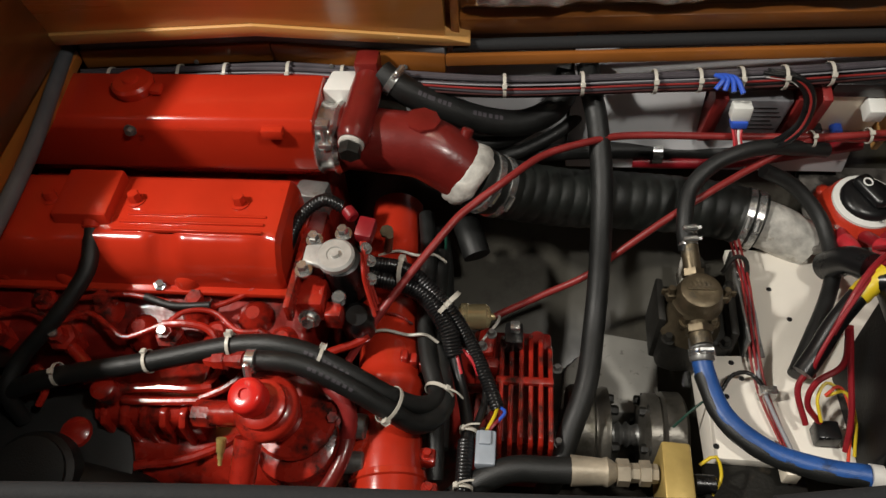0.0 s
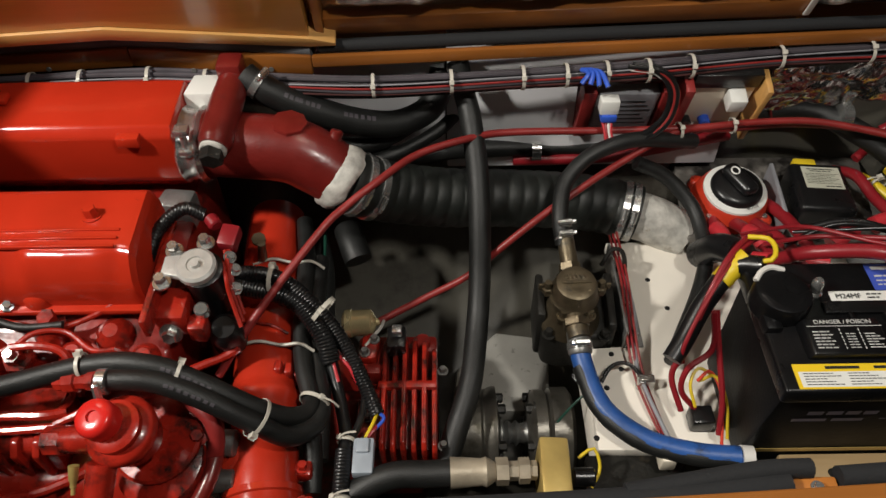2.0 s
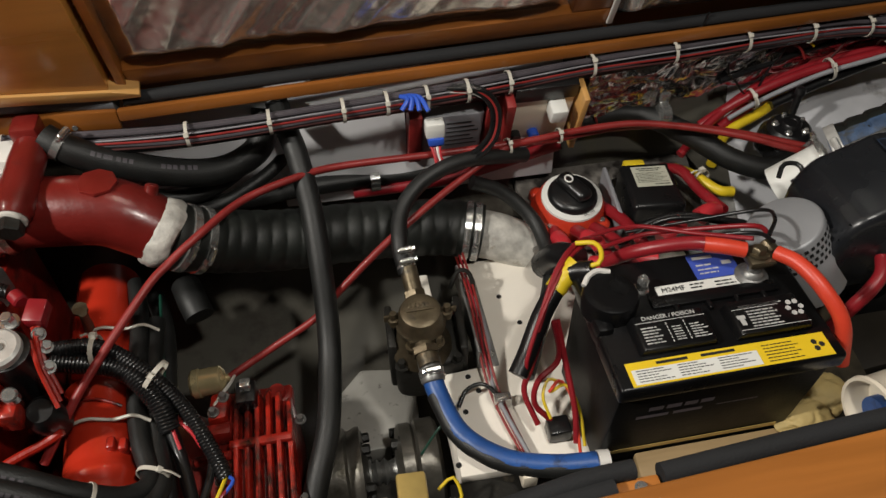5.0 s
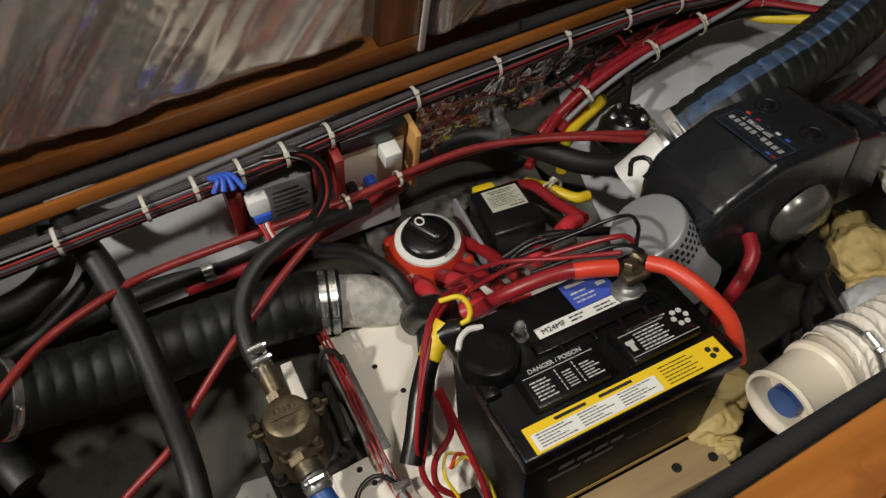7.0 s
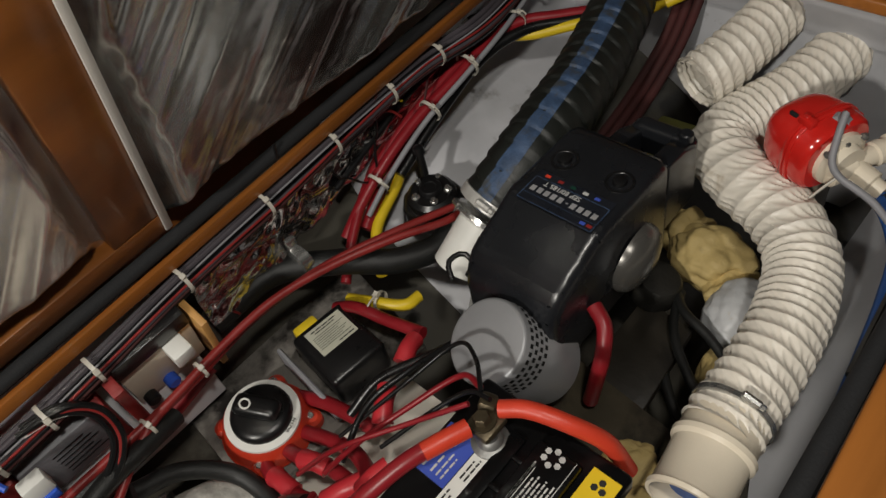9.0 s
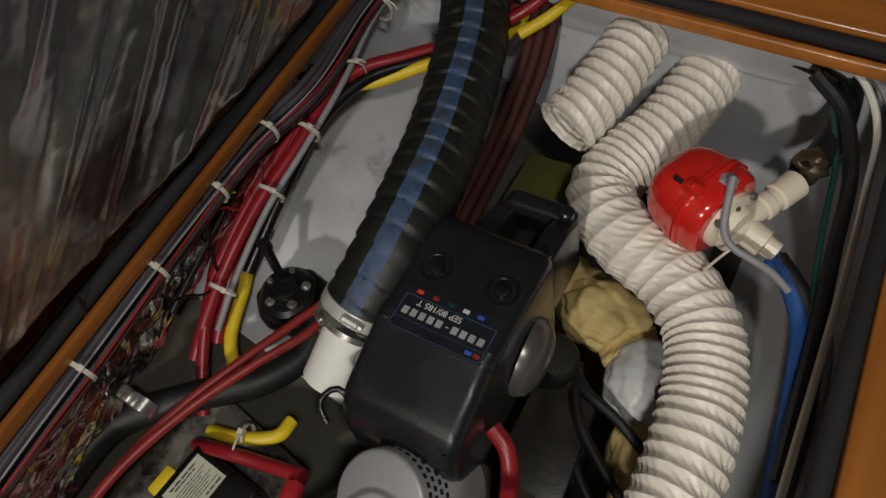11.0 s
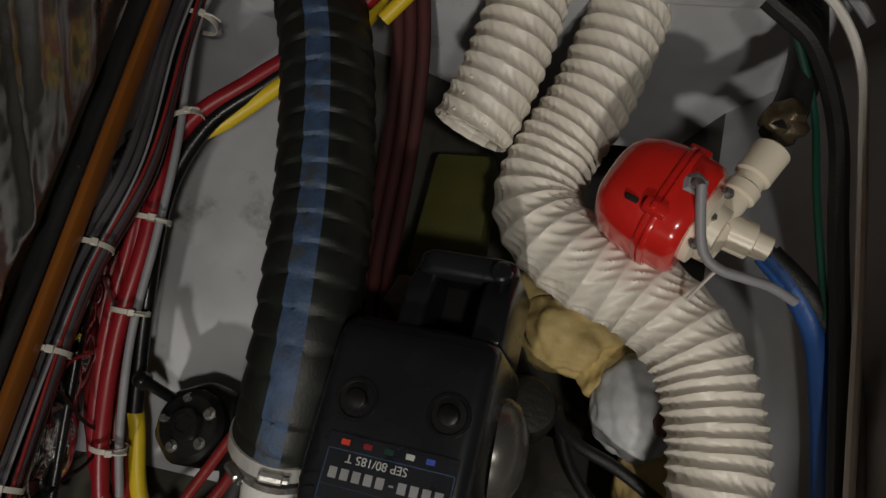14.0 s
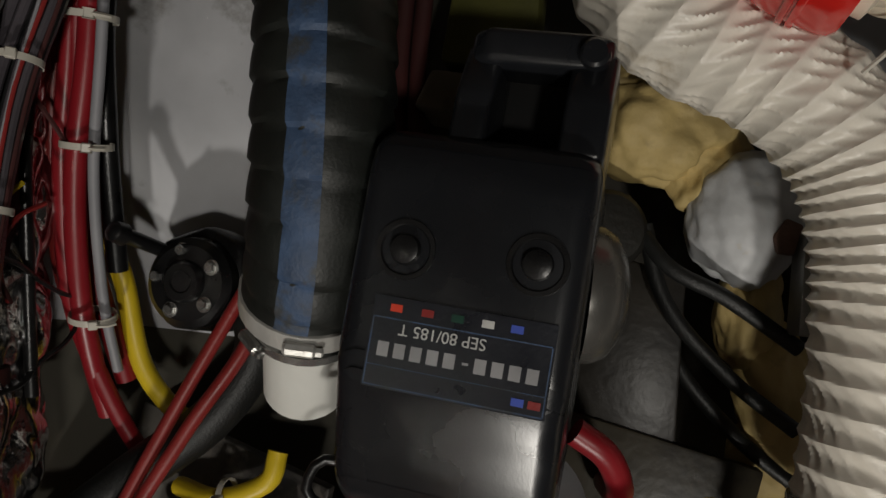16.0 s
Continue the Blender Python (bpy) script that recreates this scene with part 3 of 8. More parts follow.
def skin(rows, bm):
    vs = [[bm.verts.new(p) for p in smooth_path(r, 0.03)] for r in rows]
    n = min(len(v) for v in vs)
    for a, b in zip(vs, vs[1:]):
        for k in range(n - 1):
            ia, ib = round(k * (len(a) - 1) / (n - 1)), round(k * (len(b) - 1) / (n - 1))
            ja, jb = round((k + 1) * (len(a) - 1) / (n - 1)), round((k + 1) * (len(b) - 1) / (n - 1))
            bm.faces.new((a[ia], a[ja], b[jb], b[ib]))


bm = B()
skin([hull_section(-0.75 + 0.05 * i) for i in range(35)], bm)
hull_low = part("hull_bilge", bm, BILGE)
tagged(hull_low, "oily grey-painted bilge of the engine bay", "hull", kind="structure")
bm = B()
skin([hull_section(0.95 + 0.04 * i)[:5] for i in range(15)], bm)
tagged(part("hull_forward", bm, HULL), "grey-white gelcoat hull skin with stains", "hull", kind="structure")
# bottom strip takes the dark bilge colour for the deep gap's shade
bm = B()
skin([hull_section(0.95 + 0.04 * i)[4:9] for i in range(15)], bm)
tagged(part("hull_keel", bm, BILGE), "hull bottom under the thruster, darkened for shade in the gap", "hull", kind="structure")
bm = B()
skin([hull_section(0.95 + 0.04 * i)[8:] for i in range(15)], bm)
tagged(part("hull_near", bm, HULL), "grey-white gelcoat hull skin on the near side", "hull", kind="structure")
bm = B()
box(bm, (1.505, 0.25, 0.45), (1.53, 1.12, 0.845), 0.0)
tagged(part("bulkhead_east", bm, HULL, flat=True), "grey-white painted bulkhead at the bay's end", "bulkhead", kind="structure")
bm = B()
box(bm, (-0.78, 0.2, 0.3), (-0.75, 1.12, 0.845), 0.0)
tagged(part("bulkhead_west", bm, BILGE, flat=True), "dark bulkhead behind the engine", "bulkhead", kind="structure")
# white lining board on the far side
bm = B()
prism(bm, [(0.998, 0.615), (1.016, 0.86), (1.030, 0.86), (1.012, 0.615)], "x", 0.17, 0.62, 0.003)
tagged(part("lining_board_forward", bm, LINING), "white painted lining board on the far side of the bay", "lining board", kind="structure")
bm = B()
prism(bm, [(1.036, 0.615), (1.045, 0.86), (1.060, 0.86), (1.051, 0.615)], "x", -0.1, 0.168, 0.003)
tagged(part("lining_board", bm, LINING), "grey-white lining board on the far side of the bay", "lining board", kind="structure")
# back board in the bilge colour, darker than the white lining
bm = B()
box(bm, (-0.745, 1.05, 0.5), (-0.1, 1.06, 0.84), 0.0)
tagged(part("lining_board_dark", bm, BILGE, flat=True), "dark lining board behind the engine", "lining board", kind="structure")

# wooden end wall beside the hatch; its unseen sloped top shades the engine's left
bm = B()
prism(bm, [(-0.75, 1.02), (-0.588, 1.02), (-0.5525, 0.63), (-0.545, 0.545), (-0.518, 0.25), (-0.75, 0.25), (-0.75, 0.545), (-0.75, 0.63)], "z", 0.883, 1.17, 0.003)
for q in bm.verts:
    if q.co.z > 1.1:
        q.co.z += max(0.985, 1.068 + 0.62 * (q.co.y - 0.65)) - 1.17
tagged(part("end_panel", bm, WOOD_D), "varnished wooden end panel beside the hatch, darkened for shade", "wall panel", kind="structure")

# ---- the open hatch lid ----
LID = plane_at((0, 0.996, 0.884), (1, 0.045, 0), (0, -0.33, 0.944))
lid = thing("hatch_lid", (0.4, 0.999, 0.884), "open hatch lid with teak rails and crinkled silvery insulation film", "hatch lid")


def lid_box(name, x0, x1, v0, v1, w0, w1, mat, label="", bevel=0.002):
    bm = B()
    box(bm, (x0, v0, w0), (x1, v1, w1), bevel)
    bmesh.ops.transform(bm, matrix=LID, verts=bm.verts)
    return part(name, bm, mat, lid, label)


lid_box("back_board", -0.62, 1.62, 0.0, 0.72, -0.03, -0.012, WOOD)
# lid rails and stiles in the shade-darkened teak
lid_box("rail", 0.0, 0.68, 0.0, 0.034, -0.011, 0.012, WOOD_M)
lid_box("rail", 0.0, 1.62, 0.62, 0.70, -0.011, 0.012, WOOD_M)
lid_box("stile", 0.618, 0.680, 0.036, 0.618, -0.011, 0.012, WOOD_M)
lid_box("stile", 1.56, 1.62, 0.036, 0.618, -0.011, 0.012, WOOD_M)
lid_box("stile", -0.012, 0.0, 0.0, 0.70, -0.011, 0.02, WOOD_X)
lid_box("white_edging", 0.676, 0.686, 0.006, 0.62, 0.0125, 0.0165, CABLE_W, "white plastic edging")


def film(x0, x1, v0, v1, seed, mat, lean, deep=0.016, across=7.0, along=1.2, rough_w=0.0030, crinkle=0.0006, facet=0.0060):
    """Loose foil film: long sharp folds leaning across the panel, shorter creases over them and a fine crinkle."""
    bm = B()
    nx, nv = int((x1 - x0) / 0.0032), int((v1 - v0) / 0.0036)
    rows = []
    for j in range(nv + 1):
        v = v0 + (v1 - v0) * j / nv
        row = []
        for i in range(nx + 1):
            x = x0 + (x1 - x0) * i / nx
            bend = 0.03 * noise.noise((x * 3 + seed, v * 3, 1.0))
            u = x - lean * v + bend
            w = v + lean * x
            f = (1 - 1.7 * abs(noise.noise((u * across, w * along, seed)))) * deep
            f += (1 - 1.7 * abs(noise.noise((u * across * 3.6, w * along * 1.7, seed + 5)))) * rough_w
            calm = 0.25 + 0.75 * max(0.0, min(1.0, 0.5 + 1.6 * noise.noise((x * 4, v * 4, seed + 11))))
            f += (1 - 2.0 * abs(noise.noise((x * 42 + v * 20, v * 46 - x * 17, seed + 2)))) * crinkle * calm
            f += (1 - 2.0 * abs(noise.noise((x * 90, v * 75, seed + 8)))) * crinkle * 0.4 * calm
            f += facet * noise.voronoi((u * 24, w * 2.6, seed))[0][0] * (0.2 + 0.8 * calm) + facet * 0.35 * noise.voronoi((x * 48 + v * 22, v * 40, seed + 3))[0][0] * calm
            edge = min(1, min(x - x0, x1 - x, (v - v0) * 0.7 + 0.001, v1 - v) / 0.03)
            edge = edge * edge * (3 - 2 * edge)
            row.append(bm.verts.new(LID @ Vector((x, v, -0.006 + (0.010 + f) * edge))))
        rows.append(row)
    for a, b in zip(rows, rows[1:]):
        for k in range(nx):
            bm.faces.new((a[k], a[k + 1], b[k + 1], b[k]))
    ob = part("insulation_film", bm, mat, lid, "crinkled silvery insulation film")
    ob.data.set_sharp_from_angle(angle=radians(170))


film(0.0, 0.618, 0.034, 0.62, 1.3, FILM, 0.7, 0.015, 6.0, 1.0, 0.0050, 0.0004, 0.0030)
film(0.686, 1.56, 0.002, 0.62, 4.7, FILM_D, 0.8, 0.018, 6.0, 0.8, 0.0050, 0.0003, 0.0034)
# plain wooden box part of the lid with its pale lower edge
bm = B()
prism(bm, [(-0.60, 0.045), (-0.285, 0.058), (-0.020, 0.022), (-0.020, 0.72), (-0.60, 0.72)], "z", -0.011, 0.03, 0.0015)
bmesh.ops.transform(bm, matrix=LID, verts=bm.verts)
part("wood_panel", bm, WOOD_P, lid, "plain honey-coloured wood panel")
bm = B()
prism(bm, [(-0.60, 0.022), (-0.285, 0.035), (-0.02, 0.004), (0.015, 0.004), (0.015, 0.010), (-0.019, 0.0215), (-0.285, 0.0575), (-0.60, 0.0445)], "z", -0.011, 0.034, 0.001)
bmesh.ops.transform(bm, matrix=LID, verts=bm.verts)
part("pale_edge", bm, WOOD_L, lid, "pale bevelled edge strip")
bm = B()
for x in (-0.40, -0.19, -0.08):
    turned(bm, (x, 0.9505 + (0.02 if x < -0.3 else 0.012), 0.84), (0, -1, 0.1), [(0, 0.004), (0.0012, 0.0035)], 12)
solo("lip_screw", bm, DULL, "small brown wood screws in the lip", "screw", kind="structure")

# ---- the engine ----
engine = thing("marine_engine", (-0.37, 0.7, 0.33), "glossy red four-cylinder marine diesel engine, chipped and oily", "engine")
bm = B()
prism(bm, [(0.58, 0.36), (0.60, 0.70), (0.63, 0.72), (0.93, 0.72), (0.93, 0.36)], "x", -0.66, -0.19, 0.01)
block = part("block", bm, GEARRED, engine)
bm = B()
rings = []
for k in range(75):
    x = -0.628 + 0.426 * k / 74
    n = 0.013 * math.exp(-((x + 0.352) / 0.017) ** 4) - 0.006 * math.exp(-((x + 0.52) / 0.05) ** 2) + 0.007 * math.exp(-((x + 0.222) / 0.014) ** 2) + 0.0012 * noise.noise((x * 40, 0, 3))
    e = max(0.0, 1 - min(x + 0.628, -0.202 - x) / 0.008) ** 2
    prof = [(0.622, 0.735), (0.6195, 0.765), (0.623 + 0.5 * n, 0.784), (0.632 + 0.9 * n, 0.802), (0.6375 + n, 0.809), (0.643 + n, 0.8135), (0.650 + n, 0.8150), (0.735, 0.8195), (0.742, 0.8185), (0.749, 0.812), (0.754, 0.800), (0.760, 0.735)]
    rings.append([bm.verts.new((x, 0.69 + (y - 0.69) * (1 - 0.07 * e), z - (z - 0.735) * 0.10 * e)) for y, z in prof])
for u, v in zip(rings, rings[1:]):
    for k in range(11):
        bm.faces.new((u[k], v[k], v[k + 1], u[k + 1]))
bm.faces.new(rings[0])
bm.faces.new(rings[-1][::-1])
bmesh.ops.recalc_face_normals(bm, faces=bm.faces)
rocker = part("rocker_cover", bm, RED, engine)
for x, r in ((-0.335, 0.022), (-0.50, 0.020), (-0.585, 0.016)):
    bm = B()
    turned(bm, (x, 0.636, 0.738), (0, -0.05, 1), [(0, r), (0.014, r * 0.95), (0.022, r * 0.75), (0.026, r * 0.4)], 22)
    part("bolt_boss", bm, RED, rocker)
bm = B()
box(bm, (-0.632, 0.612, 0.732), (-0.198, 0.766, 0.741), 0.003)
part("cover_flange", bm, RED, rocker)
for k in range(3):
    bm = B()
    box(bm, (-0.42 + 0.006 * k, 0.649 + 0.013 * k, 0.813), (-0.225, 0.653 + 0.013 * k, 0.8185), 0.0012)
    part("raised_line", bm, RED, rocker)
for x in (-0.52, -0.405, -0.265):
    bm = B()
    hexbolt(bm, (x, 0.70, 0.816), (0, 0, 1), 0.0085, 0.012)
    part("bolt", bm, RED, rocker)
bm = B()
prism(bm, [(0.655, 0.79), (0.66, 0.832), (0.736, 0.838), (0.738, 0.79)], "x", -0.500, -0.426, 0.0035)
part("breather_box", bm, RED, rocker)
bm = B()
rod(bm, (-0.452, 0.680, 0.820), (-0.450, 0.655, 0.808), 0.0135)
part("breather_spigot", bm, RED, rocker)
# heat exchanger
bm = B()
prism(bm, [(0.822, 0.762), (0.822, 0.835), (0.832, 0.848), (0.925, 0.852), (0.935, 0.84), (0.935, 0.73), (0.85, 0.725)], "x", -0.655, -0.192, 0.004)
tank = part("heat_exchanger", bm, RED, engine, "red-painted heat exchanger tank")
bm = B()
turned(bm, (-0.462, 0.888, 0.850), (0, -0.05, 1), [(0, 0.027), (0.006, 0.030), (0.014, 0.030), (0.018, 0.026), (0.019, 0.012), (0.023, 0.011), (0.024, 0.004)], 30)
box(bm, (-0.435, 0.872, 0.852), (-0.418, 0.892, 0.861), 0.003)
part("filler_cap", bm, RED, tank)
bm = B()
hexbolt(bm, (-0.452, 0.8215, 0.832), (0, -1, 0.1), 0.006, 0.007)
part("plug", bm, DULL, tank)
bm = B()
box(bm, (-0.262, 0.812, 0.826), (-0.232, 0.826, 0.842), 0.002)
part("lifting_tab", bm, RED, tank)
bm = B()
rod(bm, (-0.70, 0.875, 0.785), (-0.60, 0.875, 0.785), 0.046, 24)
part("end_bonnet", bm, RED, tank)
# exhaust joint and elbow
bm = B()
turned(bm, (-0.194, 0.868, 0.785), (1, -0.05, 0), [(0, 0.050), (0.004, 0.054), (0.010, 0.050), (0.022, 0.050), (0.028, 0.054), (0.034, 0.048)], 28)
part("joint_clamp", bm, STEEL, engine, "stainless v-band clamp")
bm = B()
rod(bm, (-0.178, 0.828, 0.845), (-0.178, 0.822, 0.80), 0.005)
box(bm, (-0.187, 0.818, 0.838), (-0.168, 0.835, 0.848), 0.002)
box(bm, (-0.187, 0.815, 0.806), (-0.168, 0.832, 0.816), 0.002)
part("clamp_bolt", bm, STEEL, engine)
bm = B()
prism(bm, [(-0.192, 0.90), (-0.145, 0.90), (-0.138, 0.945), (-0.185, 0.945)], "z", 0.80, 0.846, 0.003)
part("gasket_block", bm, PAPER, engine, "white gasket block")
bm = B()
tube(bm, [(-0.165, 0.868, 0.785), (-0.11, 0.862, 0.785), (-0.05, 0.857, 0.780), (-0.012, 0.848, 0.764), (0.020, 0.838, 0.743)], 0.047, 28, 0.006,
     lambda s, a: 1.06 if s < 0.012 else (0.98 - 0.05 * min(1, max(0, (s - 0.15) / 0.05))))
elbow = part("exhaust_elbow", bm, MAROON, engine, "dark maroon cast exhaust elbow")
bm = B()
turned(bm, (-0.045, 0.862, 0.823), (0.1, 0.0, 1), [(0, 0.026), (0.0035, 0.025), (0.004, 0.022)], 8)
part("pad", bm, MAROON, elbow)
bm = B()
rod(bm, (0.012, 0.858, 0.79), (0.018, 0.868, 0.806), 0.009, 12)
part("stub", bm, MAROON, elbow)
bm = B()
tube(bm, [(-0.128, 0.945, 0.842), (-0.130, 0.89, 0.84), (-0.134, 0.84, 0.832), (-0.137, 0.812, 0.825)], 0.0225, 22, 0.006,
     lambda s, a: 0.9 + 0.1 * min(1, s / 0.05) - (0.12 if s > 0.128 else 0))
riser = part("water_injection_riser", bm, MAROON, engine)
bm = B()
box(bm, (-0.148, 0.925, 0.835), (-0.113, 0.962, 0.872), 0.006)
part("outlet_block", bm, MAROON, riser)
bm = B()
rod(bm, (-0.137, 0.815, 0.825), (-0.138, 0.806, 0.823), 0.018, 20)
part("washer", bm, WHITEGOO, riser)
bm = B()
turned(bm, (-0.138, 0.807, 0.823), (0, -1, -0.2), [(0, 0.016), (0.015, 0.016), (0.017, 0.014)], 6)
part("plug", bm, IRON, riser)
# bell housing and red crossing pipe
bm = B()
tube(bm, [(-0.105, 0.90, 0.595), (-0.098, 0.80, 0.60), (-0.087, 0.68, 0.60), (-0.073, 0.54, 0.60), (-0.062, 0.43, 0.59), (-0.058, 0.36, 0.56)], 0.044, 26, 0.008,
     lambda s, a: 1.0 + (0.10 if 0.20 < s < 0.212 or 0.335 < s < 0.35 else 0))
rim = part("bell_housing_rim", bm, PIPERED, engine)
for y, dx in ((0.700, 0.0), (0.592, 0.010)):
    for k in range(3):
        bm = B()
        box(bm, (-0.070 + dx + 0.012 * k, y - 0.008, 0.625 - 0.006 * k), (-0.060 + dx + 0.012 * k, y + 0.008, 0.648 - 0.007 * k), 0.003)
        part("casting_lug", bm, OILRED, rim)
bm = B()
turned(bm, (-0.098, 0.478, 0.612), (-0.35, -0.1, 1), [(0, 0.022), (0.014, 0.021), (0.020, 0.017), (0.022, 0.010), (0.020, 0.008), (0.020, 0.002)], 24)
part("boss", bm, PIPERED, rim)
bm = B()
turned(bm, (-0.0635, 0.446, 0.592), (0.14, -0.98, -0.14), [(0, 0.044), (0.002, 0.049), (0.010, 0.050), (0.012, 0.047), (0.05, 0.046)], 40)
part("rim_flange", bm, PIPERED, rim)
for y, x in ((0.425, -0.012), (0.470, -0.018)):
    bm = B()
    box(bm, (x - 0.010, y - 0.010, 0.580), (x + 0.014, y + 0.010, 0.606), 0.004)
    hexbolt(bm, (x + 0.002, y, 0.606), (0.2, 0, 1), 0.006, 0.008)
    part("side_lug", bm, OILRED, rim)
for y, f in ((0.655, 0.9), (0.53, 1.0)):
    bm = B()
    tube(bm, [(-0.125, y + 0.012, 0.622), (-0.105, y + 0.004, 0.646), (-0.075, y, 0.648), (-0.050, y - 0.006, 0.634)], 0.0022 * f, 7, 0.004)
    part("weld_bead", bm, OILRED, rim)
bm = B()
turned(bm, (-0.105, 0.62, 0.43), (1, 0, 0), [(0, 0.15), (0.02, 0.165), (0.05, 0.165), (0.09, 0.12), (0.15, 0.09)], 40)
part("bell_housing", bm, GEARRED, engine)
bm = B()
box(bm, (-0.098, 0.398, 0.612), (-0.052, 0.44, 0.6165), 0.001, 1)
part("data_plate", bm, BRASS, engine, "small brass data plate")

# gearbox
gearbox = thing("gearbox", (0.1, 0.61, 0.36), "red ribbed marine gearbox behind the engine", "gearbox")
bm = B()
prism(bm, [(0.035, 0.37), (0.035, 0.535), (0.150, 0.52), (0.150, 0.37)], "y", 0.53, 0.70, 0.012)
gcase = part("case", bm, GEARRED, gearbox)
for k in range(6):
    bm = B()
    x = 0.075 + 0.0142 * k
    top = (0.556, 0.553, 0.557, 0.551, 0.556, 0.548)[k]
    far = (0.700, 0.708, 0.704, 0.708, 0.698, 0.690)[k]
    prism(bm, [(0.525, 0.42), (0.52, top - 0.012), (0.528, top - 0.003), (0.60, top), (0.616, top + 0.003), (0.632, top), (far - 0.016, top - 0.002), (far, top - 0.016), (far, 0.42)], "x", x - 0.0036, x + 0.0036, 0.0024, 2)
    part("fin", bm, OILRED, gcase)
bm = B()
box(bm, (0.066, 0.608, 0.548), (0.150, 0.620, 0.559), 0.003)
part("cross_rib", bm, OILRED, gcase)
bm = B()
box(bm, (0.030, 0.690, 0.500), (0.150, 0.722, 0.520), 0.006)
rod(bm, (0.052, 0.706, 0.515), (0.052, 0.706, 0.538), 0.010, 12)
rod(bm, (0.128, 0.706, 0.515), (0.128, 0.706, 0.532), 0.012, 12)
part("rear_flange", bm, GEARRED, gearbox)
bm = B()
prism(bm, [(0.036, 0.655), (0.062, 0.66), (0.066, 0.70), (0.040, 0.70)], "z", 0.53, 0.556, 0.005)
part("valve_block", bm, OILRED, gearbox)
for x, y, z in ((0.045, 0.668, 0.556), (0.058, 0.690, 0.556), (0.052, 0.540, 0.534), (0.052, 0.575, 0.535), (0.158, 0.54, 0.515), (0.158, 0.66, 0.515)):
    bm = B()
    hexbolt(bm, (x, y, z), (0, 0, 1), 0.0055, 0.008)
    part("bolt", bm, DULL, gearbox)
bm = B()
box(bm, (0.086, 0.680, 0.576), (0.100, 0.694, 0.590), 0.002)
part("plug_cap", bm, STEEL, gearbox)
bm = B()
box(bm, (0.078, 0.665, 0.548), (0.105, 0.70, 0.576), 0.003)
part("sender", bm, PLASTIC, gearbox)
bm = B()
box(bm, (0.036, 0.628, 0.535), (0.07, 0.645, 0.565), 0.003)
rod(bm, (0.02, 0.60, 0.55), (0.07, 0.60, 0.555), 0.007)
part("selector", bm, GEARRED, gearbox)
bm = B()
turned(bm, (0.005, 0.742, 0.525), (1, 0.02, 0.05), [(0, 0.018), (0.004, 0.022), (0.013, 0.0225), (0.015, 0.0205), (0.043, 0.0205), (0.048, 0.015), (0.051, 0.006), (0.062, 0.005)], 26)
solo("pressure_sender", bm, PALEBRASS, "brass-coloured pressure sender canister", "sender")

# shaft coupling
coup = thing("shaft_coupling", (0.27, 0.6, 0.36), "dark steel shaft coupling with bolted flanges", "coupling")
bm = B()
turned(bm, (0.176, 0.602, 0.430), (1, 0, 0), [(0, 0.068), (0.006, 0.073), (0.036, 0.073), (0.04, 0.067), (0.045, 0.067), (0.053, 0.071), (0.060, 0.071), (0.063, 0.055), (0.068, 0.02)], 36)
part("flange", bm, OILSTEEL, coup)
bm = B()
turned(bm, (0.284, 0.602, 0.430), (1, 0, 0), [(0, 0.02), (0.004, 0.058), (0.010, 0.065), (0.026, 0.065), (0.030, 0.06), (0.034, 0.068), (0.06, 0.068), (0.066, 0.06)], 36)
part("flange", bm, OILSTEEL, coup)
bm = B()
turned(bm, (0.235, 0.602, 0.430), (1, 0, 0), [(0, 0.02), (0.012, 0.02), (0.014, 0.014), (0.02, 0.02), (0.026, 0.014), (0.032, 0.02), (0.038, 0.014), (0.055, 0.02)], 24)
part("shaft", bm, DULL, coup)
for x, s in ((0.232, 1), (0.290, -1)):
    for k in range(6):
        a = k * math.pi / 3 + 0.3
        bm = B()
        hexbolt(bm, (x + 0.004, 0.602 + 0.054 * math.cos(a), 0.430 + 0.054 * math.sin(a)), (s, 0, 0), 0.0075, 0.011)
        part("bolt", bm, IRON, coup)
bm = B()
prism(bm, [(0.17, 0.66), (0.33, 0.66), (0.34, 0.80), (0.25, 0.815), (0.18, 0.74)], "z", 0.345, 0.392, 0.006)
solo("shaft_bracket", bm, SPECKLE, "oil-spotted grey plate behind the shaft coupling", "bracket")

# shelf board with pump
shelf = thing("equipment_shelf", (0.46, 0.69, 0.545), "cream painted plywood shelf board", "shelf")
bm = B()
prism(bm, [(0.425, 0.868), (0.575, 0.872), (0.80, 0.90), (0.80, 0.50), (0.360, 0.508), (0.366, 0.665), (0.42, 0.668)], "z", 0.545, 0.563, 0.002)
part("board", bm, CREAM, shelf)
for x, y in ((0.478, 0.79), (0.497, 0.735), (0.40, 0.655), (0.41, 0.63), (0.36, 0.525), (0.385, 0.60)):
    bm = B()
    turned(bm, (x, y, 0.5628), (0, 0, 1), [(0, 0.0042), (0.0007, 0.0040)], 10)
    part("screw_hole", bm, HOLE, shelf)
bm = B()
box(bm, (0.361, 0.510, 0.49), (0.378, 0.87, 0.548), 0.002)
box(bm, (0.54, 0.6, 0.40), (0.56, 0.87, 0.548), 0.002)
part("bearer", bm, CREAM, shelf)

pump = thing("bronze_water_pump", (0.35, 0.72, 0.5), "weathered bronze impeller water pump bolted to a dark bracket", "pump")
bm = B()
prism(bm, [(0.303, 0.672), (0.326, 0.664), (0.398, 0.668), (0.404, 0.70), (0.400, 0.772), (0.308, 0.774), (0.298, 0.72)], "z", 0.512, 0.588, 0.009, 3)
part("body", bm, IRON, pump)
bm = B()
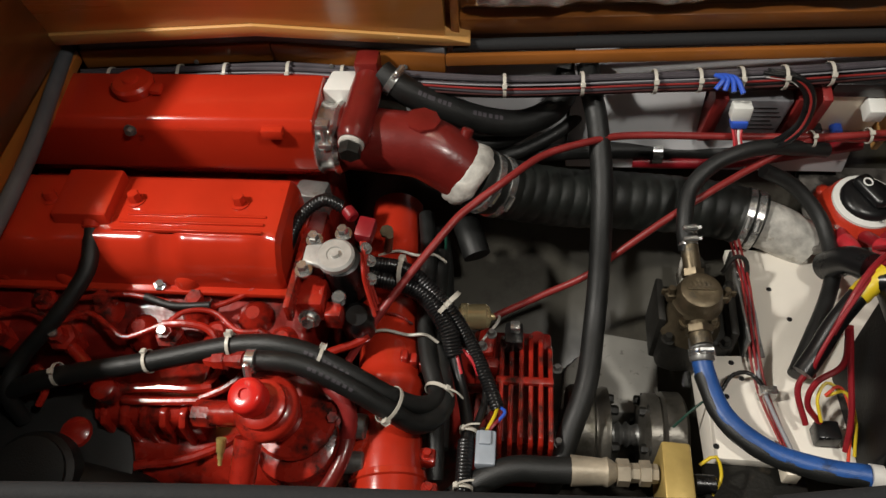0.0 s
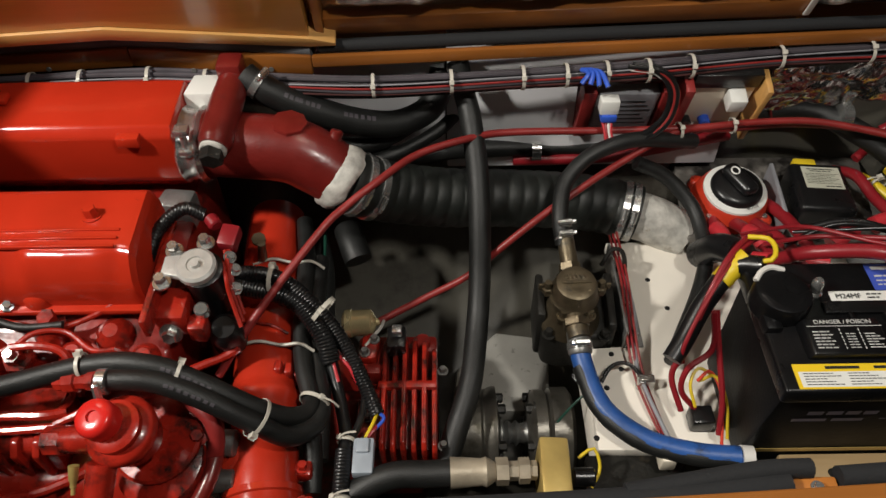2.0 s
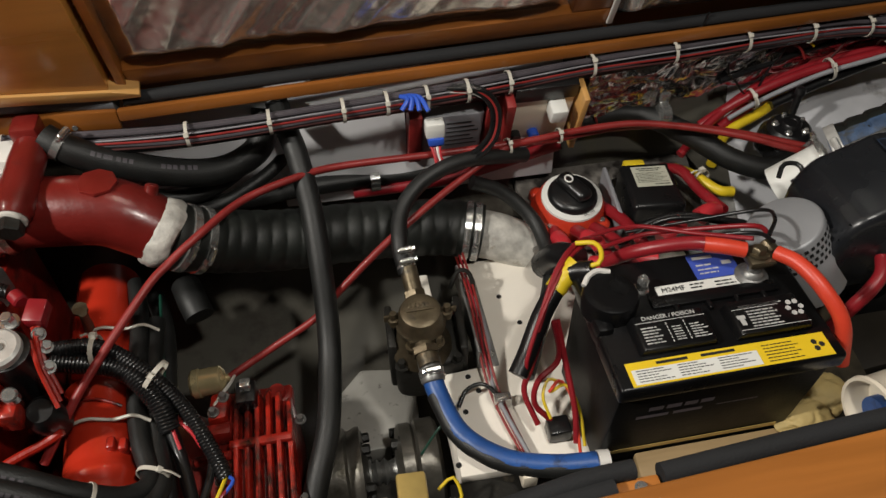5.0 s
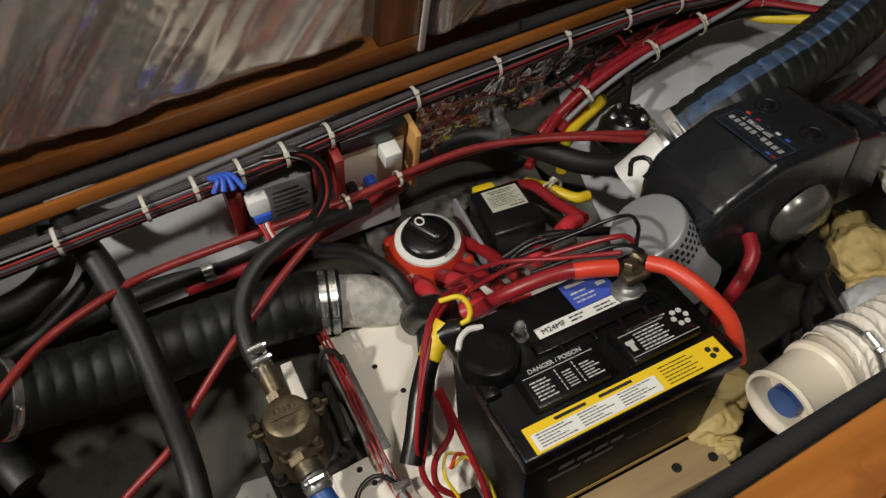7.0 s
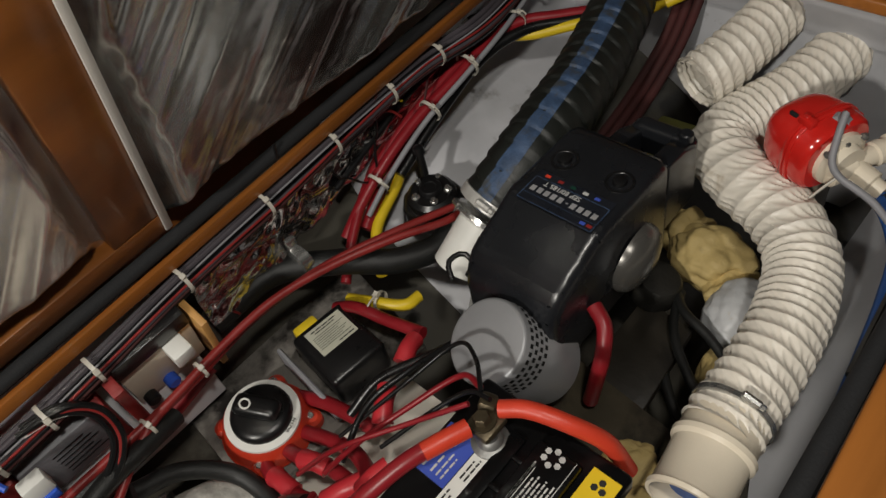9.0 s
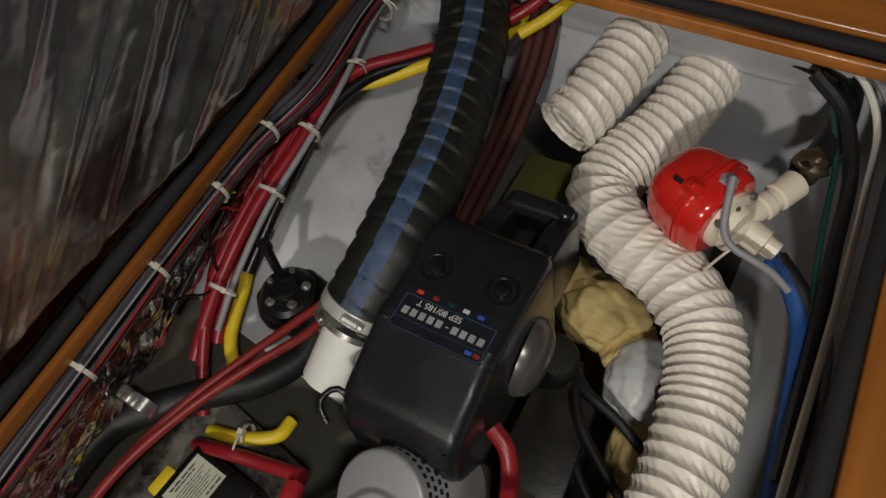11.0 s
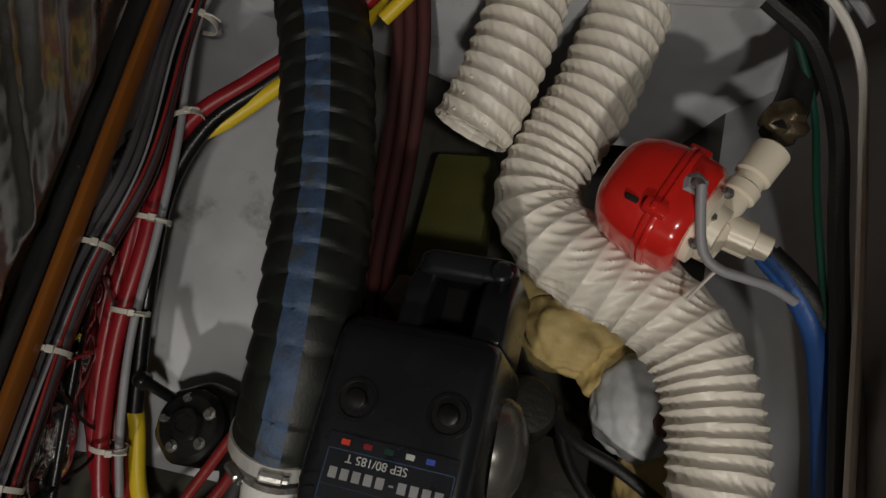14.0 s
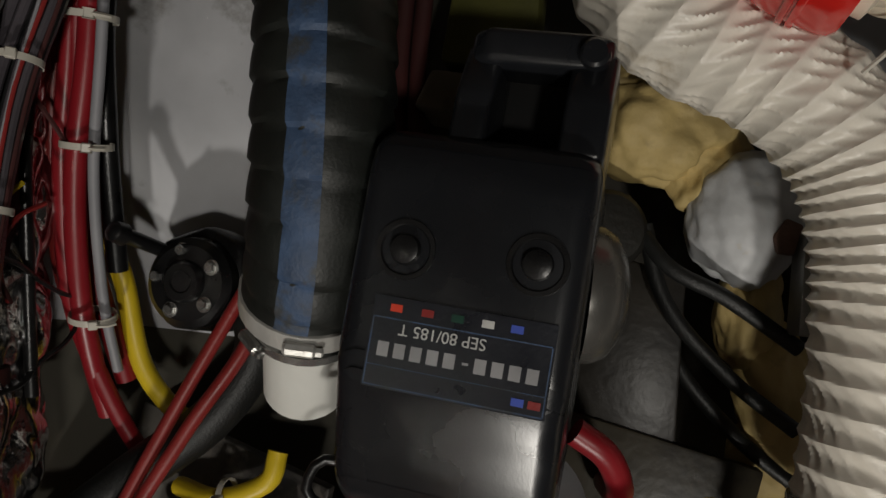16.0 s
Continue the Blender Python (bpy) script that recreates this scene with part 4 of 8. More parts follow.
prism(bm, [(0.294, 0.690), (0.306, 0.688), (0.308, 0.764), (0.297, 0.766)], "z", 0.515, 0.614, 0.004)
part("side_plate", bm, IRON, pump)
bm = B()
prism(bm, [(0.392, 0.672), (0.404, 0.670), (0.410, 0.765), (0.398, 0.768)], "z", 0.515, 0.612, 0.004)
part("side_plate", bm, IRON, pump)
bm = B()
turned(bm, (0.342, 0.704, 0.586), (-0.01, -0.06, 1), [(0, 0.044), (0.010, 0.043), (0.020, 0.036), (0.040, 0.030), (0.050, 0.029), (0.052, 0.034), (0.058, 0.034)], 36)
part("casting", bm, BRONZE, pump)
bm = B()
turned(bm, (0.342, 0.700, 0.644), (-0.02, -0.10, 1), [(0, 0.034), (0.006, 0.0345), (0.010, 0.031), (0.024, 0.030), (0.032, 0.027), (0.035, 0.021), (0.0335, 0.012), (0.0335, 0.004)], 40)
cap = part("cap", bm, BRONZE, pump)
bm = B()
box(bm, (0.322, 0.6945, 0.6755), (0.362, 0.6985, 0.680), 0.001)
part("casting_line", bm, BRONZE, cap)
for k in range(5):
    bm = B()
    box(bm, (0.327 + 0.006 * k, 0.702, 0.6755), (0.3305 + 0.006 * k, 0.709, 0.6795), 0.0006, 1)
    part("raised_mark", bm, BRONZE, cap)
for s_ in (-1, 1):
    bm = B()
    box(bm, (0.342 + s_ * 0.030 - 0.012, 0.697, 0.643), (0.342 + s_ * 0.030 + 0.012, 0.713, 0.652), 0.003)
    ear = part("ear", bm, BRONZE, pump)
    bm = B()
    turned(bm, (0.342 + s_ * 0.037, 0.705, 0.650), (0, 0, 1), [(0, 0.009), (0.007, 0.009), (0.008, 0.006), (0.018, 0.005)], 6)
    for d in (-1, 1):
        box(bm, (0.342 + s_ * 0.037 + d * 0.009 - 0.004, 0.703, 0.652), (0.342 + s_ * 0.037 + d * 0.009 + 0.004, 0.707, 0.664), 0.0015)
    part("wing_nut", bm, BRONZE, ear)
bm = B()
tube(bm, [(0.343, 0.728, 0.640), (0.341, 0.755, 0.652), (0.338, 0.785, 0.665)], 0.0125, 16, 0.004)
turned(bm, (0.3415, 0.742, 0.647), (-0.06, 0.9, 0.42), [(0, 0.016), (0.010, 0.016)], 6)
part("inlet", bm, BRONZE, pump)
bm = B()
tube(bm, [(0.340, 0.686, 0.636), (0.341, 0.664, 0.634), (0.344, 0.638, 0.628)], 0.0150, 16, 0.004)
turned(bm, (0.341, 0.664, 0.635), (0.06, -1, -0.25), [(0, 0.019), (0.010, 0.019)], 6)
box(bm, (0.318, 0.672, 0.612), (0.366, 0.686, 0.632), 0.004)
part("outlet", bm, BRONZE, pump)
for x, y, z in ((0.306, 0.735, 0.588), (0.309, 0.672, 0.588), (0.388, 0.668, 0.588), (0.392, 0.756, 0.588), (0.325, 0.672, 0.632), (0.361, 0.672, 0.632)):
    bm = B()
    hexbolt(bm, (x, y, z), (0, 0, 1), 0.0062, 0.011)
    part("bolt", bm, BRONZE if z > 0.6 else IRON, pump)
clamp_on("hose_clamp", (0.336, 0.789, 0.667), (-0.1, 0.9, 0.4), 0.0125)
clamp_on("hose_clamp", (0.335, 0.802, 0.676), (-0.1, 0.9, 0.4), 0.0125)
clamp_on("hose_clamp", (0.3455, 0.634, 0.616), (0.05, -0.95, -0.3), 0.0162)

brk = thing("steel_bracket", (0.435, 0.73, 0.56), "stainless angle bracket screwed to the shelf", "bracket")
bm = B()
box(bm, (0.418, 0.665, 0.563), (0.448, 0.83, 0.5665), 0.001)
box(bm, (0.416, 0.665, 0.563), (0.4195, 0.83, 0.605), 0.001)
part("angle", bm, DULL, brk)
for y in (0.685, 0.745, 0.81):
    bm = B()
    hexbolt(bm, (0.436, y, 0.5665), (0, 0, 1), 0.006, 0.006)
    part("bolt", bm, STEEL, brk)
bm = B()
tube(bm, [(0.40, 0.79, 0.60), (0.415, 0.80, 0.625), (0.432, 0.795, 0.618), (0.436, 0.77, 0.58)], 0.0035, 8, 0.004)
part("wire_hook", bm, IRON, brk)

# brass valve at the near edge
bv = thing("brass_valve", (0.295, 0.45, 0.55), "square yellow brass valve body with a steel hose fitting", "valve")
bm = B()
prism(bm, [(0.274, 0.420), (0.310, 0.415), (0.312, 0.498), (0.276, 0.500)], "z", 0.545, 0.622, 0.004)
part("body", bm, BRASS, bv)
bm = B()
turned(bm, (0.272, 0.465, 0.60), (-1, -0.02, 0), [(0, 0.012), (0.008, 0.012), (0.009, 0.016), (0.022, 0.016), (0.023, 0.012), (0.034, 0.012), (0.035, 0.017), (0.05, 0.017)], 6)
part("nut", bm, CRIMP, bv)
bm = B()
turned(bm, (0.222, 0.464, 0.60), (-1, -0.02, 0), [(0, 0.011), (0.006, 0.015), (0.012, 0.0185), (0.018, 0.0165), (0.036, 0.018), (0.056, 0.0195)], 24)
part("ferrule", bm, CRIMP, bv)
bm = B()
rod(bm, (0.318, 0.462, 0.585), (0.345, 0.462, 0.585), 0.012)
part("stub", bm, PLASTIC, bv)
hose("valve_hose", [(0.172, 0.463, 0.60), (0.14, 0.462, 0.60), (0.09, 0.46, 0.598), (0.04, 0.44, 0.58), (-0.02, 0.40, 0.54)], 0.017, RUBBER, "black rubber hose crimped to the valve fitting")

# ---- hoses and large pipes ----
f = ribs(0.024, 0.065, 0.4)
eh = thing("exhaust_hose", (0.25, 0.87, 0.6), "thick ribbed grey-black exhaust hose", "hose")
bm = B()
tube(bm, [(0.022, 0.839, 0.741), (0.045, 0.844, 0.722), (0.085, 0.860, 0.693), (0.164, 0.880, 0.66), (0.254, 0.897, 0.64), (0.346, 0.910, 0.62), (0.419, 0.910, 0.608), (0.473, 0.896, 0.60)], 0.0445, 30, 0.003, f)
part("hose_wall", bm, RUBBER_G, eh)
bm = B()
turned(bm, (0.010, 0.841, 0.750), (0.76, -0.15, -0.6), [(-0.006, 0.043), (-0.002, 0.047), (0.004, 0.049), (0.010, 0.0495), (0.016, 0.0485), (0.022, 0.045)], 60)
for q in bm.verts:
    q.co += Vector((0.004, 0.001, -0.002)) * noise.noise(q.co * 45) + Vector((0.0014, 0.0014, 0.0014)) * noise.noise(q.co * 160)
part("sealant_collar", bm, WHITEGOO, eh, "smeared white sealant collar")
clamp_on("hose_clamp", (0.040, 0.842, 0.727), (0.75, 0.1, -0.62), 0.0465, eh, side=(0.3, -1, 0.4))
clamp_on("hose_clamp", (0.058, 0.848, 0.713), (0.78, 0.2, -0.58), 0.0465, eh, side=(0.3, -1, 0.4))
clamp_on("hose_clamp", (0.450, 0.902, 0.604), (0.95, -0.25, -0.1), 0.047, eh, side=(0.3, -1, 0.6))
clamp_on("hose_clamp", (0.464, 0.898, 0.602), (0.95, -0.25, -0.1), 0.047, eh, side=(0.3, -1, 0.6))
bm = B()
tube(bm, [(0.455, 0.90, 0.602), (0.50, 0.888, 0.592), (0.545, 0.878, 0.57)], 0.039, 26, 0.01)
solo("exhaust_pipe", bm, WHITEGOO, "grey-white fibreglass exhaust pipe with rust marks", "pipe")

RAW = [(-0.112, 0.935, 0.850), (-0.09, 0.926, 0.836), (-0.043, 0.926, 0.805), (0.03, 0.938, 0.765), (0.09, 0.958, 0.742), (0.138, 0.988, 0.742), (0.158, 1.01, 0.762), (0.165, 1.03, 0.79)]
hose_print(hose("raw_water_hose", RAW, 0.0205, RUBBER, "thick black rubber water hose with faint lettering"), RAW, 0.0205, [(0.06 + 0.008 * k, 0.0055) for k in range(7)] + [(0.15 + 0.009 * k, 0.006) for k in range(6)])
clamp_on("hose_clamp", (-0.094, 0.928, 0.839), (0.8, -0.3, -0.5), 0.021)
hose("bilge_hose", [(0.186, 0.990, 0.830), (0.196, 0.968, 0.788), (0.204, 0.943, 0.766), (0.2135, 0.884, 0.717), (0.216, 0.825, 0.666), (0.215, 0.765, 0.605), (0.210, 0.710, 0.568), (0.198, 0.625, 0.545), (0.176, 0.562, 0.520), (0.150, 0.50, 0.48), (0.11, 0.44, 0.43)], 0.0165, RUBBER, "long black rubber hose hanging down across the bay")
hose("suction_hose", [(0.335, 0.780, 0.66), (0.331, 0.811, 0.685), (0.341, 0.858, 0.706), (0.372, 0.888, 0.726), (0.412, 0.905, 0.738), (0.455, 0.918, 0.738), (0.50, 0.928, 0.728), (0.55, 0.945, 0.71)], 0.0118, RUBBER, "black rubber suction hose rising from the bronze pump")
BLUE_RUN = [(0.344, 0.65, 0.624), (0.348, 0.612, 0.606), (0.368, 0.552, 0.594), (0.415, 0.508, 0.592), (0.472, 0.487, 0.595), (0.525, 0.478, 0.60)]
blue = thing("blue_water_hose", (0.41, 0.52, 0.59), "worn blue rubber water hose with a black underside strip", "hose")
bm = B()
tube(bm, BLUE_RUN, 0.0138, 18, 0.008)
part("hose_wall", bm, BLUE, blue)
# near-black tube offset a little low and to the near side
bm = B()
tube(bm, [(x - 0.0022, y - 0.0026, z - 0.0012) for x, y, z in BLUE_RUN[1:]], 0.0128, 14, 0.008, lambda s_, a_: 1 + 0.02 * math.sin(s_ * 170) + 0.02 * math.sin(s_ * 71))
part("black_side_strip", bm, RUBBER, blue, "black strip along the hose's lower side")
bm = B()
turned(bm, (0.3445, 0.640, 0.6195), (0.06, -0.92, -0.4), [(-0.014, 0.0152), (-0.012, 0.0158), (0.006, 0.0158), (0.008, 0.0165), (0.016, 0.0165), (0.018, 0.0152)], 26)
part("end_sleeve", bm, DULL, blue, "dull steel end sleeve")
COOL_A = [(-0.56, 0.485, 0.68), (-0.475, 0.495, 0.712), (-0.357, 0.509, 0.733), (-0.235, 0.525, 0.757), (-0.166, 0.523, 0.757), (-0.115, 0.514, 0.732), (-0.064, 0.506, 0.692), (-0.027, 0.512, 0.655), (-0.006, 0.537, 0.635), (-0.022, 0.59, 0.632), (-0.034, 0.66, 0.632), (-0.040, 0.774, 0.632), (-0.052, 0.86, 0.632)]
hose_print(hose("coolant_hose", COOL_A, 0.0125, RUBBER, "black rubber coolant hose along the engine", group="engine hoses"), COOL_A, 0.0125, [(0.42 + 0.0075 * k, 0.005) for k in range(8)])
COOL_B = [(-0.215, 0.502, 0.762), (-0.162, 0.503, 0.757), (-0.111, 0.495, 0.732), (-0.061, 0.486, 0.692), (-0.024, 0.488, 0.652), (0.004, 0.525, 0.632), (-0.006, 0.593, 0.622), (-0.018, 0.668, 0.622), (-0.022, 0.79, 0.622)]
hose_print(hose("coolant_hose", COOL_B, 0.0125, RUBBER, "black rubber coolant hose along the engine", group="engine hoses"), COOL_B, 0.0125, [(0.07 + 0.0075 * k, 0.005) for k in range(8)])
hose("breather_hose", [(-0.450, 0.664, 0.812), (-0.449, 0.645, 0.805), (-0.447, 0.606, 0.786), (-0.48, 0.556, 0.755), (-0.528, 0.517, 0.715), (-0.545, 0.485, 0.69), (-0.540, 0.47, 0.64)], 0.0105, RUBBER, "black crankcase breather hose on the rocker cover", group="engine hoses")
fr = ribs(0.0045, 0.14, 1.0)
hose("corrugated_conduit", [(-0.125, 0.702, 0.702), (-0.058, 0.692, 0.702), (-0.002, 0.659, 0.665), (0.03, 0.625, 0.635), (0.055, 0.583, 0.61), (0.072, 0.546, 0.595)], 0.0098, PLASTIC, "black corrugated wiring conduit", "conduit", "conduits", 12, 0.0015, fr)
hose("corrugated_conduit", [(-0.12, 0.69, 0.692), (-0.041, 0.671, 0.682), (-0.001, 0.633, 0.655), (0.011, 0.605, 0.63)], 0.0125, PLASTIC, "black corrugated wiring conduit", "conduit", "conduits", 12, 0.0015, fr)
hose("corrugated_conduit", [(-0.225, 0.655, 0.735), (-0.212, 0.674, 0.755), (-0.196, 0.708, 0.782), (-0.166, 0.729, 0.797), (-0.140, 0.726, 0.788)], 0.0085, PLASTIC, "black corrugated wiring conduit", "conduit", "conduits", 12, 0.0015, fr)

hose("control_cable", [(-0.131, 0.581, 0.64), (-0.075, 0.648, 0.695), (-0.001, 0.744, 0.738), (0.029, 0.776, 0.748), (0.067, 0.804, 0.762), (0.123, 0.864, 0.760), (0.194, 0.902, 0.756), (0.262, 0.930, 0.745), (0.411, 0.943, 0.735), (0.543, 0.946, 0.735), (0.640, 0.957, 0.735), (0.729, 0.957, 0.735), (0.815, 0.937, 0.73), (0.896, 0.904, 0.725), (0.973, 0.875, 0.71), (1.03, 0.895, 0.69)], 0.0056, CABLE_D, "dark red push-pull control cable", "cable", "control cables", 10, 0.008)
hose("control_cable", [(0.062, 0.743, 0.53), (0.135, 0.773, 0.55), (0.198, 0.789, 0.58), (0.239, 0.797, 0.625), (0.326, 0.837, 0.68), (0.434, 0.900, 0.712), (0.52, 0.938, 0.735), (0.60, 0.955, 0.725), (0.70, 0.968, 0.722), (0.80, 0.955, 0.722), (0.90, 0.925, 0.715), (1.02, 0.888, 0.695)], 0.0056, CABLE_D, "dark red push-pull control cable", "cable", "control cables", 10, 0.008)

# thruster hose with stripe
bh = thing("striped_hose", (1.2, 0.84, 0.7), "large ribbed black hose with a faded blue stripe", "hose")
BH = [(1.002, 0.826, 0.731), (1.03, 0.817, 0.754), (1.069, 0.812, 0.775), (1.14, 0.817, 0.788), (1.232, 0.834, 0.790), (1.365, 0.869, 0.800), (1.45, 0.905, 0.806), (1.53, 0.950, 0.808)]
def fb(s, a):
    """Pillow-shaped turns with a narrow step between them."""
    u = (s / 0.026 + a / (2 * math.pi)) % 1.0
    return 0.935 + 0.115 * min(1.0, u / 0.10) ** 0.5 * (1 - 0.55 * u * u)



bm = B()
tube(bm, BH, 0.0455, 30, 0.003, fb)
part("hose_wall", bm, RUBBER_G, bh)
bm = B()
tube(bm, BH, 0.0461, 5, 0.003, fb, arc=(0.08, 0.58))
part("stripe", bm, BLUE_S, bh, "faded blue lettered stripe")
clamp_on("hose_clamp", (1.008, 0.824, 0.736), (0.75, -0.2, 0.62), 0.0472, bh, mat=ALLOY, side=(-0.4, -0.2, 0.5), width=0.016)
clamp_on("hose_clamp", (0.9905, 0.8285, 0.7215), (0.75, -0.2, 0.62), 0.0405, bh, mat=STEEL, side=(-0.5, 0.5, 0.5), width=0.008)
bm = B()
tube(bm, [(0.995, 0.827, 0.725), (0.965, 0.835, 0.695), (0.935, 0.843, 0.665)], 0.033, 24, 0.008)
solo("hose_spigot", bm, PAPER, "white plastic hose spigot", "spigot")

# ---- engine front: head ledge, injectors, pipes ----
bm = B()
prism(bm, [(0.565, 0.60), (0.555, 0.665), (0.572, 0.700), (0.610, 0.712), (0.64, 0.735), (0.77, 0.735), (0.77, 0.60)], "x", -0.655, -0.175, 0.008)
head = part("cylinder_head", bm, GEARRED, engine)
for x, y, z in ((-0.602, 0.585, 0.70), (-0.50, 0.583, 0.70), (-0.448, 0.600, 0.712), (-0.395, 0.580, 0.70), (-0.322, 0.606, 0.712), (-0.29, 0.578, 0.70), (-0.245, 0.60, 0.712), (-0.205, 0.575, 0.695)):
    bm = B()
    turned(bm, (x, y, z - 0.012), (0.05, -0.25, 1), [(0, 0.026), (0.014, 0.023), (0.024, 0.015), (0.030, 0.009)], 14)
    part("casting_boss", bm, OILRED, head)
for x, y, z, r in ((-0.448, 0.606, 0.722, 0.012), (-0.322, 0.610, 0.724, 0.012), (-0.53, 0.604, 0.722, 0.010)):
    bm = B()
    hexbolt(bm, (x, y, z), (0, -0.25, 1), r, 0.014)
    part("head_bolt", bm, OILRED, head)
for x, y in ((-0.485, 0.552), (-0.347, 0.563), (-0.225, 0.555), (-0.585, 0.555)):
    bm = B()
    turned(bm, (x, y + 0.008, 0.685), (0.05, -0.35, 1), [(0, 0.016), (0.028, 0.015), (0.030, 0.018), (0.042, 0.018), (0.044, 0.012), (0.058, 0.010)], 6)
    inj = part("injector", bm, OILRED, head)
    bm = B()
    turned(bm, (x + 0.002, y - 0.012, 0.742), (0.05, -0.35, 1), [(0, 0.006), (0.004, 0.0055)], 10)
    part("injector_tip", bm, STEEL, inj)
for p, r in (([(-0.475, 0.600, 0.735), (-0.42, 0.606, 0.738), (-0.38, 0.603, 0.737), (-0.307, 0.594, 0.733), (-0.255, 0.616, 0.737), (-0.232, 0.640, 0.745)], 0.0036),
             ([(-0.60, 0.556, 0.735), (-0.54, 0.575, 0.74), (-0.484, 0.556, 0.742)], 0.0034),
             ([(-0.484, 0.556, 0.742), (-0.450, 0.572, 0.742), (-0.42, 0.558, 0.735), (-0.395, 0.546, 0.73), (-0.350, 0.562, 0.738)], 0.0036),
             ([(-0.347, 0.560, 0.742), (-0.315, 0.562, 0.742), (-0.288, 0.558, 0.735), (-0.275, 0.540, 0.715), (-0.272, 0.526, 0.69)], 0.0050),
             ([(-0.347, 0.560, 0.738), (-0.325, 0.580, 0.742), (-0.29, 0.584, 0.738), (-0.255, 0.562, 0.732), (-0.222, 0.558, 0.738)], 0.0034),
             ([(-0.225, 0.558, 0.74), (-0.205, 0.552, 0.725), (-0.235, 0.528, 0.75), (-0.245, 0.51, 0.742)], 0.0048),
             ([(-0.421, 0.497, 0.682), (-0.36, 0.503, 0.684), (-0.31, 0.503, 0.684), (-0.287, 0.510, 0.68)], 0.0062),
             ([(-0.40, 0.490, 0.672), (-0.36, 0.490, 0.672), (-0.30, 0.494, 0.672)], 0.0055),
             ([(-0.30, 0.496, 0.675), (-0.270, 0.508, 0.682), (-0.245, 0.528, 0.69), (-0.235, 0.545, 0.70)], 0.0050),
             ([(-0.298, 0.510, 0.68), (-0.282, 0.520, 0.692), (-0.275, 0.534, 0.70), (-0.270, 0.545, 0.69)], 0.0045),
             ([(-0.44, 0.432, 0.585), (-0.385, 0.436, 0.60), (-0.333, 0.446, 0.60), (-0.287, 0.468, 0.60), (-0.25, 0.50, 0.60)], 0.0065),
             ([(-0.525, 0.50, 0.68), (-0.515, 0.512, 0.70), (-0.50, 0.505, 0.702), (-0.495, 0.488, 0.69), (-0.505, 0.475, 0.675)], 0.0050),
             ([(-0.185, 0.545, 0.66), (-0.165, 0.57, 0.665), (-0.12, 0.59, 0.67), (-0.10, 0.60, 0.675)], 0.0055)):
    bm = B()
    tube(bm, p, r, 9, 0.005)
    part("fuel_pipe", bm, OILRED, engine)
bm = B()
tube(bm, [(-0.385, 0.602, 0.741), (-0.345, 0.591, 0.739), (-0.295, 0.594, 0.739)], 0.0050, 10, 0.006)
part("rubber_sleeve", bm, RUBBER, engine, "short black rubber sleeve")
for x, y, z in ((-0.371, 0.620, 0.744), (-0.246, 0.632, 0.746)):
    bm = B()
    turned(bm, (x, y, z - 0.004), (0.3, -0.3, 1), [(0, 0.008), (0.007, 0.008), (0.008, 0.005), (0.014, 0.005)], 6)
    part("union_nut", bm, STEEL, engine)
# control arm and governor
bm = B()
tube(bm, [(-0.506, 0.566, 0.71), (-0.46, 0.530, 0.705), (-0.415, 0.493, 0.695)], 0.0085, 10, 0.006)
turned(bm, (-0.415, 0.493, 0.682), (0, -0.2, 1), [(0, 0.016), (0.022, 0.015), (0.026, 0.009)], 14)
part("control_arm", bm, OILRED, engine)
bm = B()
turned(bm, (-0.508, 0.567, 0.70), (0.2, -0.4, 1), [(0, 0.017), (0.016, 0.017), (0.018, 0.010)], 6)
part("arm_pivot", bm, OILRED, engine)
bm = B()
prism(bm, [(0.470, 0.50), (0.475, 0.650), (0.50, 0.664), (0.555, 0.664), (0.56, 0.50)], "x", -0.445, -0.305, 0.006)
ip = part("injection_pump", bm, OILRED, engine)
for k in range(5):
    bm = B()
    prism(bm, [(0.468, 0.56), (0.466, 0.650), (0.480, 0.662), (0.505, 0.662), (0.505, 0.56)], "x", -0.432 + 0.026 * k, -0.422 + 0.026 * k, 0.0025)
    part("rib", bm, OILRED, ip)
for x, y, z, r in ((-0.525, 0.485, 0.625, 0.030), (-0.475, 0.475, 0.63, 0.024), (-0.505, 0.455, 0.60, 0.026), (-0.45, 0.47, 0.60, 0.03), (-0.56, 0.46, 0.60, 0.03)):
    bm = B()
    turned(bm, (x, y, z - 0.05), (0.1, -0.25, 1), [(0, r * 1.2), (0.04, r), (0.055, r * 0.8), (0.060, r * 0.45)], 14)
    part("housing_lump", bm, OILRED, engine)
bm = B()
prism(bm, [(0.42, 0.42), (0.43, 0.57), (0.46, 0.60), (0.60, 0.60), (0.60, 0.42)], "x", -0.60, -0.17, 0.012)
part("lower_block", bm, OILRED, engine)
# large dark intake hose by the near rim
hose("intake_hose", [(-0.70, 0.40, 0.585), (-0.60, 0.402, 0.59), (-0.50, 0.408, 0.592), (-0.40, 0.398, 0.575), (-0.33, 0.37, 0.54)], 0.038, RUBBER, "wide black intake hose low beside the engine")
bm = B()
turned(bm, (-0.495, 0.425, 0.585), (0.05, 0.3, 1), [(0, 0.033), (0.045, 0.032), (0.048, 0.028)], 24)
solo("intake_boot", bm, RUBBER, "black rubber intake boot", "hose")
clamp_on("hose_clamp", (-0.493, 0.433, 0.612), (0.05, 0.3, 1), 0.0335, side=(-1, -0.4, 0), width=0.012)

# fuel filter
ff = thing("fuel_filter", (-0.19, 0.45, 0.52), "glossy red fuel filter with a round cap", "fuel filter")
FA = Vector((-0.10, -0.22, 1)).normalized()
FB = Vector((-0.190, 0.468, 0.60))
bm = B()
